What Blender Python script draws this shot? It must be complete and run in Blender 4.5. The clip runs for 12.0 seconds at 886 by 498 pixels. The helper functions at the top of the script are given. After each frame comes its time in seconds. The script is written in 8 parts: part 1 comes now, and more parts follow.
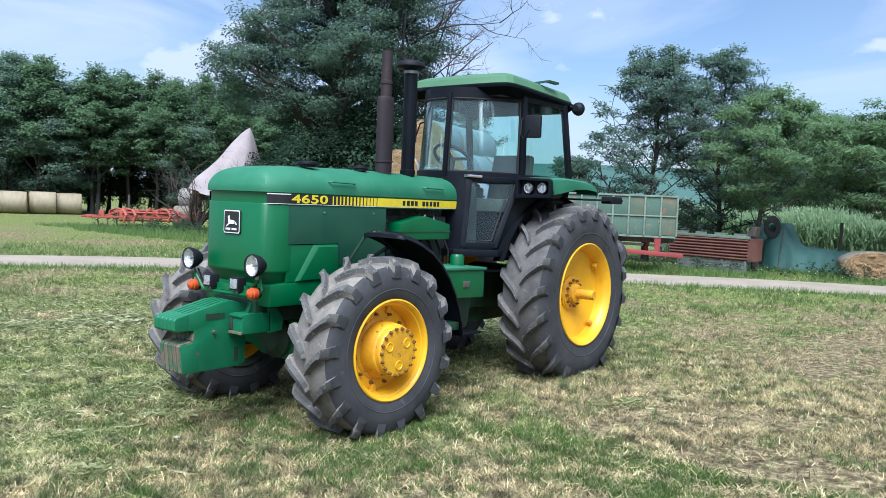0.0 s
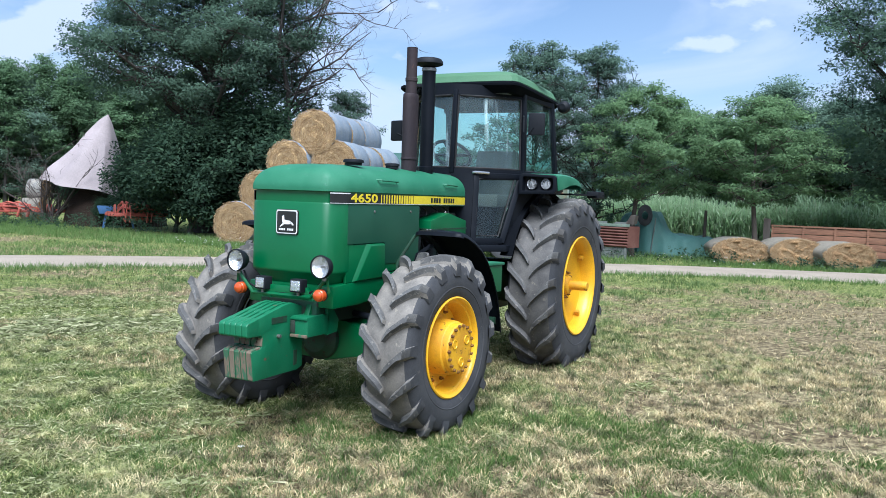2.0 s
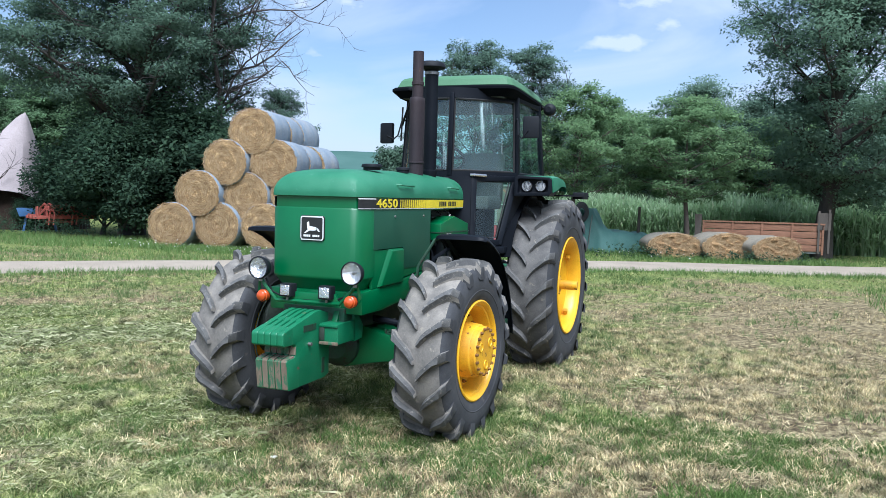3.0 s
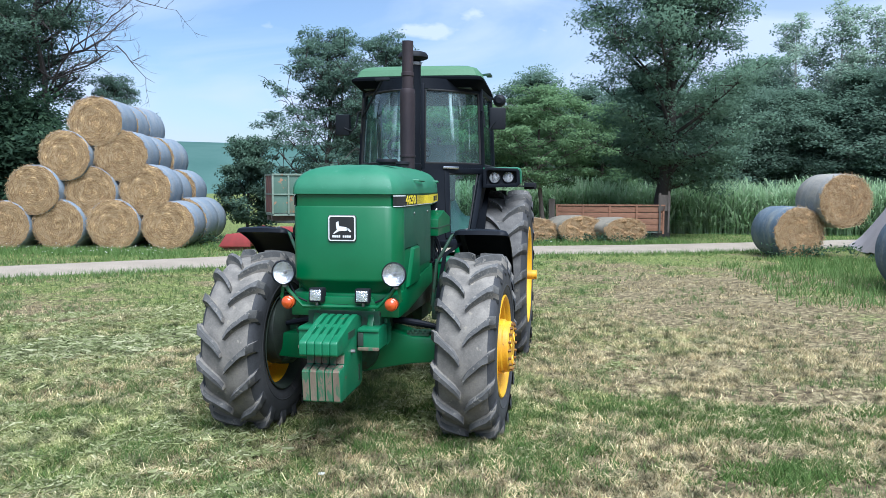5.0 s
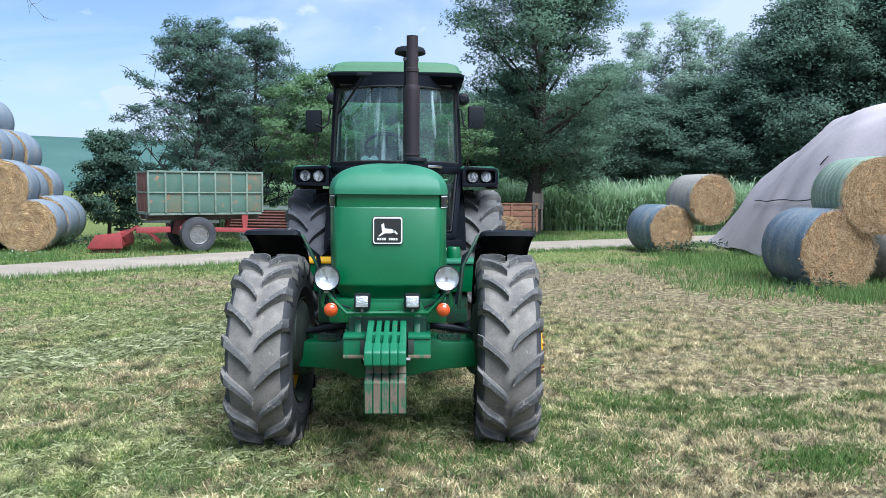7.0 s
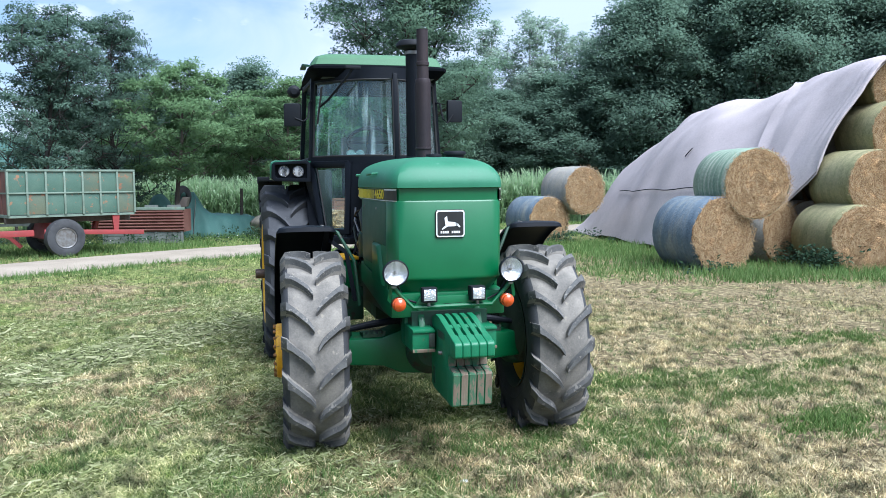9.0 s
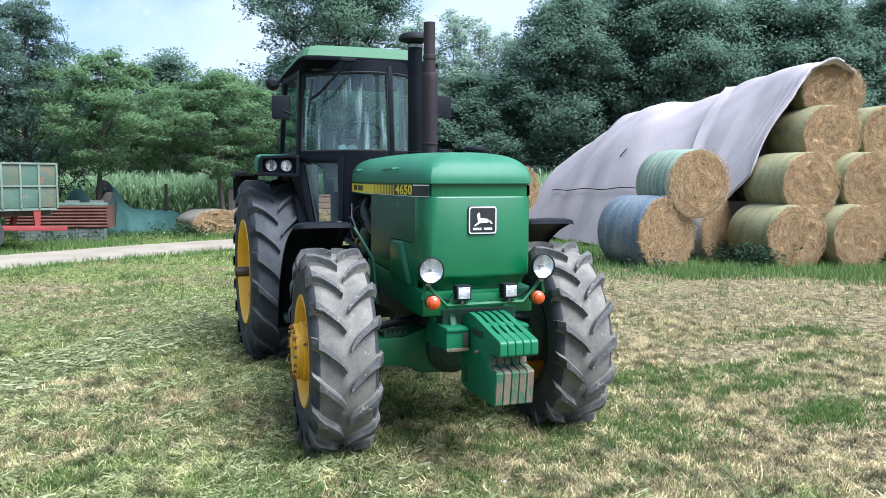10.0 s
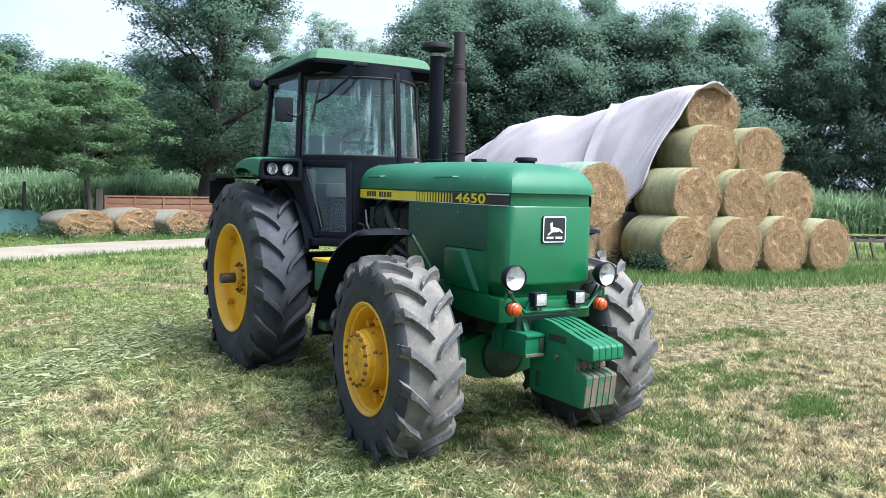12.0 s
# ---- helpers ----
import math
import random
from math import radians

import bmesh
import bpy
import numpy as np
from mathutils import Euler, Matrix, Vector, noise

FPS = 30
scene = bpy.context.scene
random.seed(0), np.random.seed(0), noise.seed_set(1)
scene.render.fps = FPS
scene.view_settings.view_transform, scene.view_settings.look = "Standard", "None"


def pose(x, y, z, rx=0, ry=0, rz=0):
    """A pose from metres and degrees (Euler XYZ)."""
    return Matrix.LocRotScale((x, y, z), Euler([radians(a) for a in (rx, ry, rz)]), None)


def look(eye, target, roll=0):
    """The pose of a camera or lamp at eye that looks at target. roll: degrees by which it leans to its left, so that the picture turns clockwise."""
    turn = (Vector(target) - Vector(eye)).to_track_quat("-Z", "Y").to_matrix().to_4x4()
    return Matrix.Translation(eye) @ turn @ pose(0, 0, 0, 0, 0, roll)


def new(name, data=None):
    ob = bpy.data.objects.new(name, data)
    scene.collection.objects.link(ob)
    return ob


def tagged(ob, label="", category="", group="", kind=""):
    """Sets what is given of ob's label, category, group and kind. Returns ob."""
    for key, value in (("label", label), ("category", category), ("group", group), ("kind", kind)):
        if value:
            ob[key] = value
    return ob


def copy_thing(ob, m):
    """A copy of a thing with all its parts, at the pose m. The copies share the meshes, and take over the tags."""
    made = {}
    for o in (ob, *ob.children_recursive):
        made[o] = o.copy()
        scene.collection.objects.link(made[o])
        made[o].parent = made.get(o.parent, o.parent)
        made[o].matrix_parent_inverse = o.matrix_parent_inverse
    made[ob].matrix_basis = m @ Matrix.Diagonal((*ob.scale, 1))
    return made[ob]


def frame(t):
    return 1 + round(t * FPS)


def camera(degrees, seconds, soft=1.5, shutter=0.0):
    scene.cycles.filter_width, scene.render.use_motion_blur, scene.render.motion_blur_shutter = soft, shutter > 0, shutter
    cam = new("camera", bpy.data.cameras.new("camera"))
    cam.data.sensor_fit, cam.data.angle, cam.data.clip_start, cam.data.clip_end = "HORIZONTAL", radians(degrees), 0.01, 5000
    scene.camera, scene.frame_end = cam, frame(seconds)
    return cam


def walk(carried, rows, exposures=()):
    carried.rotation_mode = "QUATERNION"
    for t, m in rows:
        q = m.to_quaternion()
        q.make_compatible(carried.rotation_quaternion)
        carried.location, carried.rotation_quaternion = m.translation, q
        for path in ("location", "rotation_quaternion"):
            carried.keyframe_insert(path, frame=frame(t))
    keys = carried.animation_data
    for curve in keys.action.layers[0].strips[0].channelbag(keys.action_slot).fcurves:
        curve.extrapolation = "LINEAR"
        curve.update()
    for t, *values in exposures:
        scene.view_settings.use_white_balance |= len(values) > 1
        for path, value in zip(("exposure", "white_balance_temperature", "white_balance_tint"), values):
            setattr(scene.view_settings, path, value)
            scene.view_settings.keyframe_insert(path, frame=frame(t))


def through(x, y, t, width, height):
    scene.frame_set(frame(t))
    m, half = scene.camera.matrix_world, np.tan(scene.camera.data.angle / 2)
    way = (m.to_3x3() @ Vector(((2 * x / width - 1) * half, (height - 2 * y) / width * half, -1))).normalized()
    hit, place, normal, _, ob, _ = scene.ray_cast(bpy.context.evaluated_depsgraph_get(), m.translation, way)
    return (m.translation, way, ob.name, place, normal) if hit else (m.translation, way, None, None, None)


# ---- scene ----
cam = camera(56.5, 12.0, soft=0.7)
PATH = [
    (0, (4.758, -4.245, 1.626), (3.514, -2.683, 1.513), 2.3),
    (0.5, (4.488, -4.51, 1.635), (3.319, -2.891, 1.524), 2.5),
    (1, (4.158, -4.672, 1.635), (3.066, -3.001, 1.519), 2.4),
    (1.5, (3.832, -4.925, 1.631), (2.825, -3.201, 1.509), 2.2),
    (2, (3.531, -5.136, 1.638), (2.611, -3.365, 1.512), 2.0),
    (2.5, (3.183, -5.261, 1.646), (2.352, -3.446, 1.521), 1.7),
    (3, (2.871, -5.474, 1.667), (2.132, -3.619, 1.54), 1.5),
    (5, (1.451, -5.715, 1.696), (1.139, -3.745, 1.546), 0.2),
    (5.5, (1.113, -5.692, 1.703), (0.898, -3.71, 1.553), 0.1),
    (6, (0.759, -5.729, 1.71), (0.642, -3.738, 1.556), 0.1),
    (6.5, (0.44, -5.698, 1.7), (0.419, -3.704, 1.547), 0.3),
    (7, (0.14, -5.631, 1.704), (0.218, -3.638, 1.551), 0.4),
    (9, (-1.24, -5.482, 1.691), (-0.762, -3.547, 1.526), -0.5),
    (9.5, (-1.582, -5.313, 1.681), (-0.995, -3.408, 1.51), -0.3),
    (10, (-1.912, -5.175, 1.678), (-1.225, -3.305, 1.508), 0.1),
    (10.5, (-2.265, -5.066, 1.696), (-1.477, -3.235, 1.529), 0.6),
    (11, (-2.57, -4.904, 1.676), (-1.696, -3.112, 1.515), 0.9),
    (11.5, (-2.9, -4.758, 1.673), (-1.941, -3.01, 1.518), 1.3),
    (12, (-3.232, -4.621, 1.68), (-2.19, -2.921, 1.528), 1.5),
]
walk(cam, [(t, look(eye, target, roll)) for t, eye, target, roll in PATH], [(0.0, 0.91, 5480, 11), (6.5, 0.92, 5400, 10), (9.5, 1.15, 5450, 10), (12.0, 1.34, 5650, 10)])

# ---- world, sun, exposure ----
SUN_AZ, SUN_EL = radians(150), radians(56)      # azimuth from +y towards +x
world = bpy.data.worlds.new("sky")
scene.world = world
world.use_nodes = True
wn, wl = world.node_tree.nodes, world.node_tree.links
wn.clear()
w_out, w_bg = wn.new("ShaderNodeOutputWorld"), wn.new("ShaderNodeBackground")
w_sky = wn.new("ShaderNodeTexSky")
w_sky.sky_type, w_sky.sun_disc = "NISHITA", False
w_sky.sun_elevation, w_sky.sun_rotation = SUN_EL, SUN_AZ
w_sky.air_density, w_sky.dust_density, w_sky.ozone_density = 0.95, 1.3, 0.1
w_bg.inputs["Strength"].default_value = 0.080
w_tc, w_map = wn.new("ShaderNodeTexCoord"), wn.new("ShaderNodeMapping")
w_map.inputs["Scale"].default_value = (1.3, 1.3, 5.0)
w_map.inputs["Rotation"].default_value = (0.06, 0.04, 0.5)
wl.new(w_tc.outputs["Generated"], w_map.inputs["Vector"])
w_n1, w_n2 = wn.new("ShaderNodeTexNoise"), wn.new("ShaderNodeTexNoise")
w_n1.inputs["Scale"].default_value, w_n1.inputs["Detail"].default_value, w_n1.inputs["Distortion"].default_value = 1.7, 9.0, 1.1
w_n2.inputs["Scale"].default_value, w_n2.inputs["Detail"].default_value = 5.0, 9.0
wl.new(w_map.outputs[0], w_n1.inputs["Vector"])
w_map2 = wn.new("ShaderNodeMapping")
w_map2.inputs["Scale"].default_value = (1.2, 1.2, 2.4)
wl.new(w_tc.outputs["Generated"], w_map2.inputs["Vector"])
wl.new(w_map2.outputs[0], w_n2.inputs["Vector"])
w_r1, w_r2 = wn.new("ShaderNodeValToRGB"), wn.new("ShaderNodeValToRGB")
w_r1.color_ramp.elements[0].position, w_r1.color_ramp.elements[1].position = 0.39, 0.62
w_r2.color_ramp.elements[0].position, w_r2.color_ramp.elements[1].position = 0.575, 0.625
wl.new(w_n1.outputs["Fac"], w_r1.inputs[0])
wl.new(w_n2.outputs["Fac"], w_r2.inputs[0])
# cumulus only low over the horizon, thin veil everywhere, thicker towards +x
w_sep = wn.new("ShaderNodeSeparateXYZ")
wl.new(w_tc.outputs["Generated"], w_sep.inputs[0])
w_low = wn.new("ShaderNodeMapRange")
w_low.inputs["From Min"].default_value, w_low.inputs["From Max"].default_value = 0.42, 0.22
wl.new(w_sep.outputs["Z"], w_low.inputs["Value"])
w_cum = wn.new("ShaderNodeMath")
w_cum.operation = "MULTIPLY"
wl.new(w_r2.outputs[0], w_cum.inputs[0])
wl.new(w_low.outputs[0], w_cum.inputs[1])
w_east = wn.new("ShaderNodeMapRange")
w_east.inputs["From Min"].default_value, w_east.inputs["From Max"].default_value = -0.35, 0.55
w_east.inputs["To Min"].default_value, w_east.inputs["To Max"].default_value = 0.0, 0.62
wl.new(w_sep.outputs["X"], w_east.inputs["Value"])
w_veil = wn.new("ShaderNodeMath")
w_veil.operation = "MULTIPLY_ADD"
w_veil.inputs[1].default_value = 0.80
wl.new(w_r1.outputs[0], w_veil.inputs[0])
wl.new(w_east.outputs[0], w_veil.inputs[2])
w_max = wn.new("ShaderNodeMath")
w_max.operation, w_max.use_clamp = "MAXIMUM", True
wl.new(w_veil.outputs[0], w_max.inputs[0])
wl.new(w_cum.outputs[0], w_max.inputs[1])
w_mix = wn.new("ShaderNodeMix")
w_mix.data_type = "RGBA"
w_mix.inputs[7].default_value = (5.2, 5.7, 6.5, 1)
wl.new(w_max.outputs[0], w_mix.inputs[0])
wl.new(w_sky.outputs[0], w_mix.inputs[6])
wl.new(w_mix.outputs[2], w_bg.inputs["Color"])
wl.new(w_bg.outputs[0], w_out.inputs[0])

sun_data = bpy.data.lights.new("sun", "SUN")
sun_data.energy, sun_data.angle, sun_data.color = 4.1, radians(42), (1.0, 0.97, 0.92)
sun = new("sun", sun_data)
sun_dir = Vector((math.sin(SUN_AZ) * math.cos(SUN_EL), math.cos(SUN_AZ) * math.cos(SUN_EL), math.sin(SUN_EL)))
sun.matrix_world = look(sun_dir * 60, (0, 0, 0))


# ---- mesh building ----
class Shape:
    """Collects corners and faces of one part."""

    def __init__(self):
        self.v, self.f = [], []

    def add(self, verts, faces, m=None):
        n = len(self.v)
        self.v += [tuple(m @ Vector(p)) if m is not None else tuple(p) for p in verts]
        self.f += [tuple(i + n for i in f) for f in faces]
        return self

    def box(self, x0, x1, y0, y1, z0, z1, m=None):
        v = [(x, y, z) for z in (z0, z1) for y in (y0, y1) for x in (x0, x1)]
        f = [(0, 2, 3, 1), (4, 5, 7, 6), (0, 1, 5, 4), (2, 6, 7, 3), (0, 4, 6, 2), (1, 3, 7, 5)]
        return self.add(v, f, m)

    def prism(self, outline, a, b, axis="x", m=None):
        """An outline of (u, v) drawn out from a to b along an axis: u, v are y, z for x; x, z for y; x, y for z."""
        put = {"x": lambda c, u, v: (c, u, v), "y": lambda c, u, v: (u, c, v), "z": lambda c, u, v: (u, v, c)}[axis]
        n = len(outline)
        v = [put(a, *p) for p in outline] + [put(b, *p) for p in outline]
        f = [tuple(range(n)), tuple(range(2 * n - 1, n - 1, -1))]
        f += [(i, i + n, (i + 1) % n + n, (i + 1) % n) for i in range(n)]
        return self.add(v, f, m)

    def lathe(self, profile, n=32, axis="x", at=(0, 0, 0), closed=False, m=None, caps=True):
        """A profile of (along, radius) turned about an axis through a point."""
        put = {"x": lambda a, c, s: (a, c, s), "y": lambda a, c, s: (s, a, c), "z": lambda a, c, s: (c, s, a)}[axis]
        v, k = [], len(profile)
        for i in range(n):
            t = 2 * math.pi * i / n
            v += [tuple(Vector(put(a, r * math.cos(t), r * math.sin(t))) + Vector(at)) for a, r in profile]
        f = []
        for i in range(n):
            p, q = i * k, (i + 1) % n * k
            for j in range(k if closed else k - 1):
                jj = (j + 1) % k
                f.append((p + j, q + j, q + jj, p + jj))
        if not closed and caps:
            if profile[0][1] > 1e-6:
                f.append(tuple(i * k for i in range(n))[::-1])
            if profile[-1][1] > 1e-6:
                f.append(tuple(i * k + k - 1 for i in range(n)))
        return self.add(v, f, m)

    def rod(self, a, b, r, n=12, r2=None, m=None):
        return self.tube([a, b], [r, r if r2 is None else r2], n, m)

    def tube(self, points, radius, n=8, m=None):
        """A round bar along points; radius is one number or one for each point."""
        pts = [Vector(p) for p in points]
        rad = list(radius) if isinstance(radius, (list, tuple)) else [radius] * len(pts)
        v, f = [], []
        way = (pts[1] - pts[0]).normalized()
        side = way.orthogonal().normalized()
        for i, p in enumerate(pts):
            w = (pts[min(i + 1, len(pts) - 1)] - pts[max(i - 1, 0)]).normalized()
            side = (side - w * side.dot(w)).normalized()
            up = w.cross(side)
            for j in range(n):
                t = 2 * math.pi * j / n
                v.append(p + (side * math.cos(t) + up * math.sin(t)) * rad[i])
        for i in range(len(pts) - 1):
            for j in range(n):
                f.append((i * n + j, i * n + (j + 1) % n, (i + 1) * n + (j + 1) % n, (i + 1) * n + j))
        f += [tuple(range(n))[::-1], tuple(range((len(pts) - 1) * n, len(pts) * n))]
        return self.add(v, f, m)

    def bar(self, points, w, h, up=(0, 0, 1), m=None):
        """A square bar w wide and h high along points."""
        pts = [Vector(p) for p in points]
        v, f = [], []
        for i, p in enumerate(pts):
            way = (pts[min(i + 1, len(pts) - 1)] - pts[max(i - 1, 0)]).normalized()
            side = way.cross(Vector(up)).normalized()
            top = side.cross(way)
            v += [p + side * a * w / 2 + top * b * h / 2 for a, b in ((-1, -1), (1, -1), (1, 1), (-1, 1))]
        for i in range(len(pts) - 1):
            f += [(4 * i + j, 4 * i + (j + 1) % 4, 4 * i + 4 + (j + 1) % 4, 4 * i + 4 + j) for j in range(4)]
        f += [(3, 2, 1, 0), tuple(4 * (len(pts) - 1) + j for j in range(4))]
        return self.add(v, f, m)

    def sheet(self, rows, thick=0.0):
        """A grid of points; with a thickness it becomes a slab, thickened along the normals."""
        k = len(rows[0])
        flat = [Vector(p) for r in rows for p in r]
        f = [(i * k + j, i * k + j + 1, (i + 1) * k + j + 1, (i + 1) * k + j) for i in range(len(rows) - 1) for j in range(k - 1)]
        if not thick:
            return self.add(flat, f)
        nor = [Vector() for _ in flat]
        for q in f:
            c = (flat[q[1]] - flat[q[0]]).cross(flat[q[3]] - flat[q[0]])
            for i in q:
                nor[i] += c
        n = len(flat)
        back = [p - q.normalized() * thick for p, q in zip(flat, nor)]
        g = f + [tuple(i + n for i in reversed(q)) for q in f]
        edge = list(range(k)) + [r * k + k - 1 for r in range(1, len(rows))]
        edge += [(len(rows) - 1) * k + j for j in range(k - 2, -1, -1)] + [r * k for r in range(len(rows) - 2, 0, -1)]
        for a, b in zip(edge, edge[1:] + edge[:1]):
            g.append((b, a, a + n, b + n))
        return self.add(flat + back, g)

    def mesh(self, name, material, bevel=0.0, smooth=35, segments=2, fix=True):
        me = bpy.data.meshes.new(name)
        me.from_pydata([tuple(p) for p in self.v], [], self.f)
        if bevel or fix:
            bm = bmesh.new()
            bm.from_mesh(me)
            if fix:
                bmesh.ops.recalc_face_normals(bm, faces=bm.faces)
            if bevel:
                edges = [e for e in bm.edges if len(e.link_faces) == 2 and e.calc_face_angle(0) > radians(28)]
                bmesh.ops.bevel(bm, geom=edges, offset=bevel, segments=segments, affect="EDGES", profile=0.6, clamp_overlap=True)
            bm.to_mesh(me)
            bm.free()
        for mt in material if isinstance(material, (list, tuple)) else [material]:
            me.materials.append(mt)
        if smooth:
            me.shade_smooth()
            me.set_sharp_from_angle(angle=radians(smooth))
        return me


def part(name, shape, material, parent=None, label="", bevel=0.0, smooth=35, at=None, segments=2, fix=True):
    me = shape.mesh(name, material, bevel, smooth, segments, fix) if isinstance(shape, Shape) else shape
    ob = new(name, me)
    if at is not None:
        ob.matrix_basis = at
    if parent is not None:
        ob.parent = parent
    return tagged(ob, label) if label else ob


def thing(name, label, category, at=None, group="", kind=""):
    ob = new(name)
    ob.empty_display_size = 0.2
    if at is not None:
        ob.matrix_basis = at
    return tagged(ob, label, category, group, kind)


def bulk(name, verts, material, normals=None):
    """A mesh from an array of corners (n, k, 3), one face of k corners for each row, and a shading normal for each face if given."""
    n, k, _ = verts.shape
    me = bpy.data.meshes.new(name)
    me.vertices.add(n * k)
    me.vertices.foreach_set("co", np.ascontiguousarray(verts, dtype=np.float32).ravel())
    me.loops.add(n * k)
    me.loops.foreach_set("vertex_index", np.arange(n * k, dtype=np.int32))
    me.polygons.add(n)
    me.polygons.foreach_set("loop_start", np.arange(0, n * k, k, dtype=np.int32))
    me.polygons.foreach_set("loop_total", np.full(n, k, dtype=np.int32))
    me.update(calc_edges=True)
    if normals is not None:
        me.normals_split_custom_set_from_vertices(np.repeat(normals, k, 0).tolist())
    me.materials.append(material)
    return me


# ---- materials ----
def node_mat(name):
    m = bpy.data.materials.new(name)
    m.use_nodes = True
    nt = m.node_tree
    return m, nt, nt.nodes["Principled BSDF"]


def link(nt, a, b):
    nt.links.new(a, b)


def noise_node(nt, scale, detail=5.0, vec=None, rough=0.55, distort=0.0):
    n = nt.nodes.new("ShaderNodeTexNoise")
    n.inputs["Scale"].default_value, n.inputs["Detail"].default_value = scale, detail
    n.inputs["Roughness"].default_value, n.inputs["Distortion"].default_value = rough, distort
    if vec is not None:
        link(nt, vec, n.inputs["Vector"])
    return n


def ramp_node(nt, fac, stops):
    r = nt.nodes.new("ShaderNodeValToRGB")
    el = r.color_ramp.elements
    while len(el) < len(stops):
        el.new(0.5)
    for e, (pos, col) in zip(el, stops):
        e.position, e.color = pos, (*col, 1) if len(col) == 3 else col
    link(nt, fac, r.inputs[0])
    return r


def mix_node(nt, fac, a, b, blend="MIX"):
    m = nt.nodes.new("ShaderNodeMix")
    m.data_type, m.blend_type = "RGBA", blend
    for sock, val in ((m.inputs[0], fac), (m.inputs[6], a), (m.inputs[7], b)):
        if isinstance(val, (int, float)):
            sock.default_value = val
        elif isinstance(val, tuple):
            sock.default_value = (*val, 1) if len(val) == 3 else val
        else:
            link(nt, val, sock)
    return m.outputs[2]


def coords(nt, kind="Object", scale=(1, 1, 1)):
    tc = nt.nodes.new("ShaderNodeTexCoord")
    if scale == (1, 1, 1):
        return tc.outputs[kind]
    mp = nt.nodes.new("ShaderNodeMapping")
    mp.inputs["Scale"].default_value = scale
    link(nt, tc.outputs[kind], mp.inputs["Vector"])
    return mp.outputs[0]


def bump_node(nt, bsdf, height, strength=0.2, dist=0.01):
    b = nt.nodes.new("ShaderNodeBump")
    b.inputs["Strength"].default_value, b.inputs["Distance"].default_value = strength, dist
    link(nt, height, b.inputs["Height"])
    link(nt, b.outputs[0], bsdf.inputs["Normal"])


def surface(name, col, col2=None, rough=0.5, metal=0.0, scale=4.0, fine=60.0, bump=0.1, dist=0.004, lo=0.35, hi=0.65, spots=None, spot_at=0.62, coat=0.0, stretch=(1, 1, 1), specular=0.5):
    """A surface of two tones at a large and a small scale, with fine relief and, if given, worn or rusty spots."""
    m, nt, b = node_mat(name)
    vec = coords(nt, "Object", stretch)
    col2 = col2 or tuple(c * 0.75 for c in col)
    big, small = noise_node(nt, scale, 6, vec), noise_node(nt, fine, 4, vec)
    tone = ramp_node(nt, big.outputs["Fac"], [(lo, col), (hi, col2)]).outputs[0]
    speck = ramp_node(nt, small.outputs["Fac"], [(0.3, (0.8, 0.8, 0.8)), (0.7, (1.12, 1.12, 1.12))]).outputs[0]
    tone = mix_node(nt, 0.7, tone, speck, "MULTIPLY")
    if spots:
        sp = noise_node(nt, scale * 3.1, 9, vec, 0.68)
        fac = ramp_node(nt, sp.outputs["Fac"], [(spot_at, (0, 0, 0)), (spot_at + 0.05, (1, 1, 1))]).outputs[0]
        tone = mix_node(nt, fac, tone, spots)
    link(nt, tone, b.inputs["Base Color"])
    rr = nt.nodes.new("ShaderNodeMapRange")
    rr.inputs["To Min"].default_value, rr.inputs["To Max"].default_value = max(rough - 0.12, 0.02), min(rough + 0.14, 1)
    link(nt, big.outputs["Fac"], rr.inputs["Value"])
    link(nt, rr.outputs[0], b.inputs["Roughness"])
    b.inputs["Metallic"].default_value = metal
    b.inputs["Coat Weight"].default_value, b.inputs["Coat Roughness"].default_value = coat, 0.15
    b.inputs["Specular IOR Level"].default_value = specular
    if bump:
        bump_node(nt, b, small.outputs["Fac"], bump, dist)
    return m


GREEN = surface("green_paint", (0.003, 0.092, 0.027), (0.004, 0.112, 0.034), 0.38, 0, 2.2, 240, 0.03, 0.001, spots=(0.010, 0.075, 0.030), spot_at=0.66, coat=0.12)
GREEN_HOOD = surface("sun_bleached_green_paint", (0.014, 0.132, 0.062), (0.032, 0.170, 0.088), 0.56, 0, 3.0, 200, 0.06, 0.001, spots=(0.06, 0.19, 0.12), spot_at=0.63)
GREEN_ROOF = surface("faded_green_roof_paint", (0.062, 0.150, 0.075), (0.085, 0.178, 0.096), 0.62, 0, 2.5, 160, 0.04, 0.001, spots=(0.14, 0.22, 0.14), spot_at=0.66, specular=0.3)
GREEN_DULL = surface("dusty_green_panel", (0.008, 0.060, 0.032), (0.013, 0.072, 0.038), 0.5, 0, 6.0, 320, 0.12, 0.002)
GREEN_OLD = surface("oily_green_casting", (0.008, 0.065, 0.03), (0.02, 0.03, 0.02), 0.55, 0, 5.0, 90, 0.2, 0.004, spots=(0.025, 0.02, 0.014), spot_at=0.56)
GREEN_CHIP = surface("chipped_green_casting", (0.008, 0.125, 0.050), (0.015, 0.15, 0.065), 0.45, 0, 6.0, 140, 0.15, 0.003, spots=(0.14, 0.07, 0.045), spot_at=0.645)
WORN_IRON = surface("bare_rusty_iron", (0.135, 0.092, 0.062), (0.18, 0.145, 0.10), 0.85, 0.0, 9.0, 120, 0.3, 0.004, spots=(0.045, 0.12, 0.06), spot_at=0.50, stretch=(1, 1, 0.3))
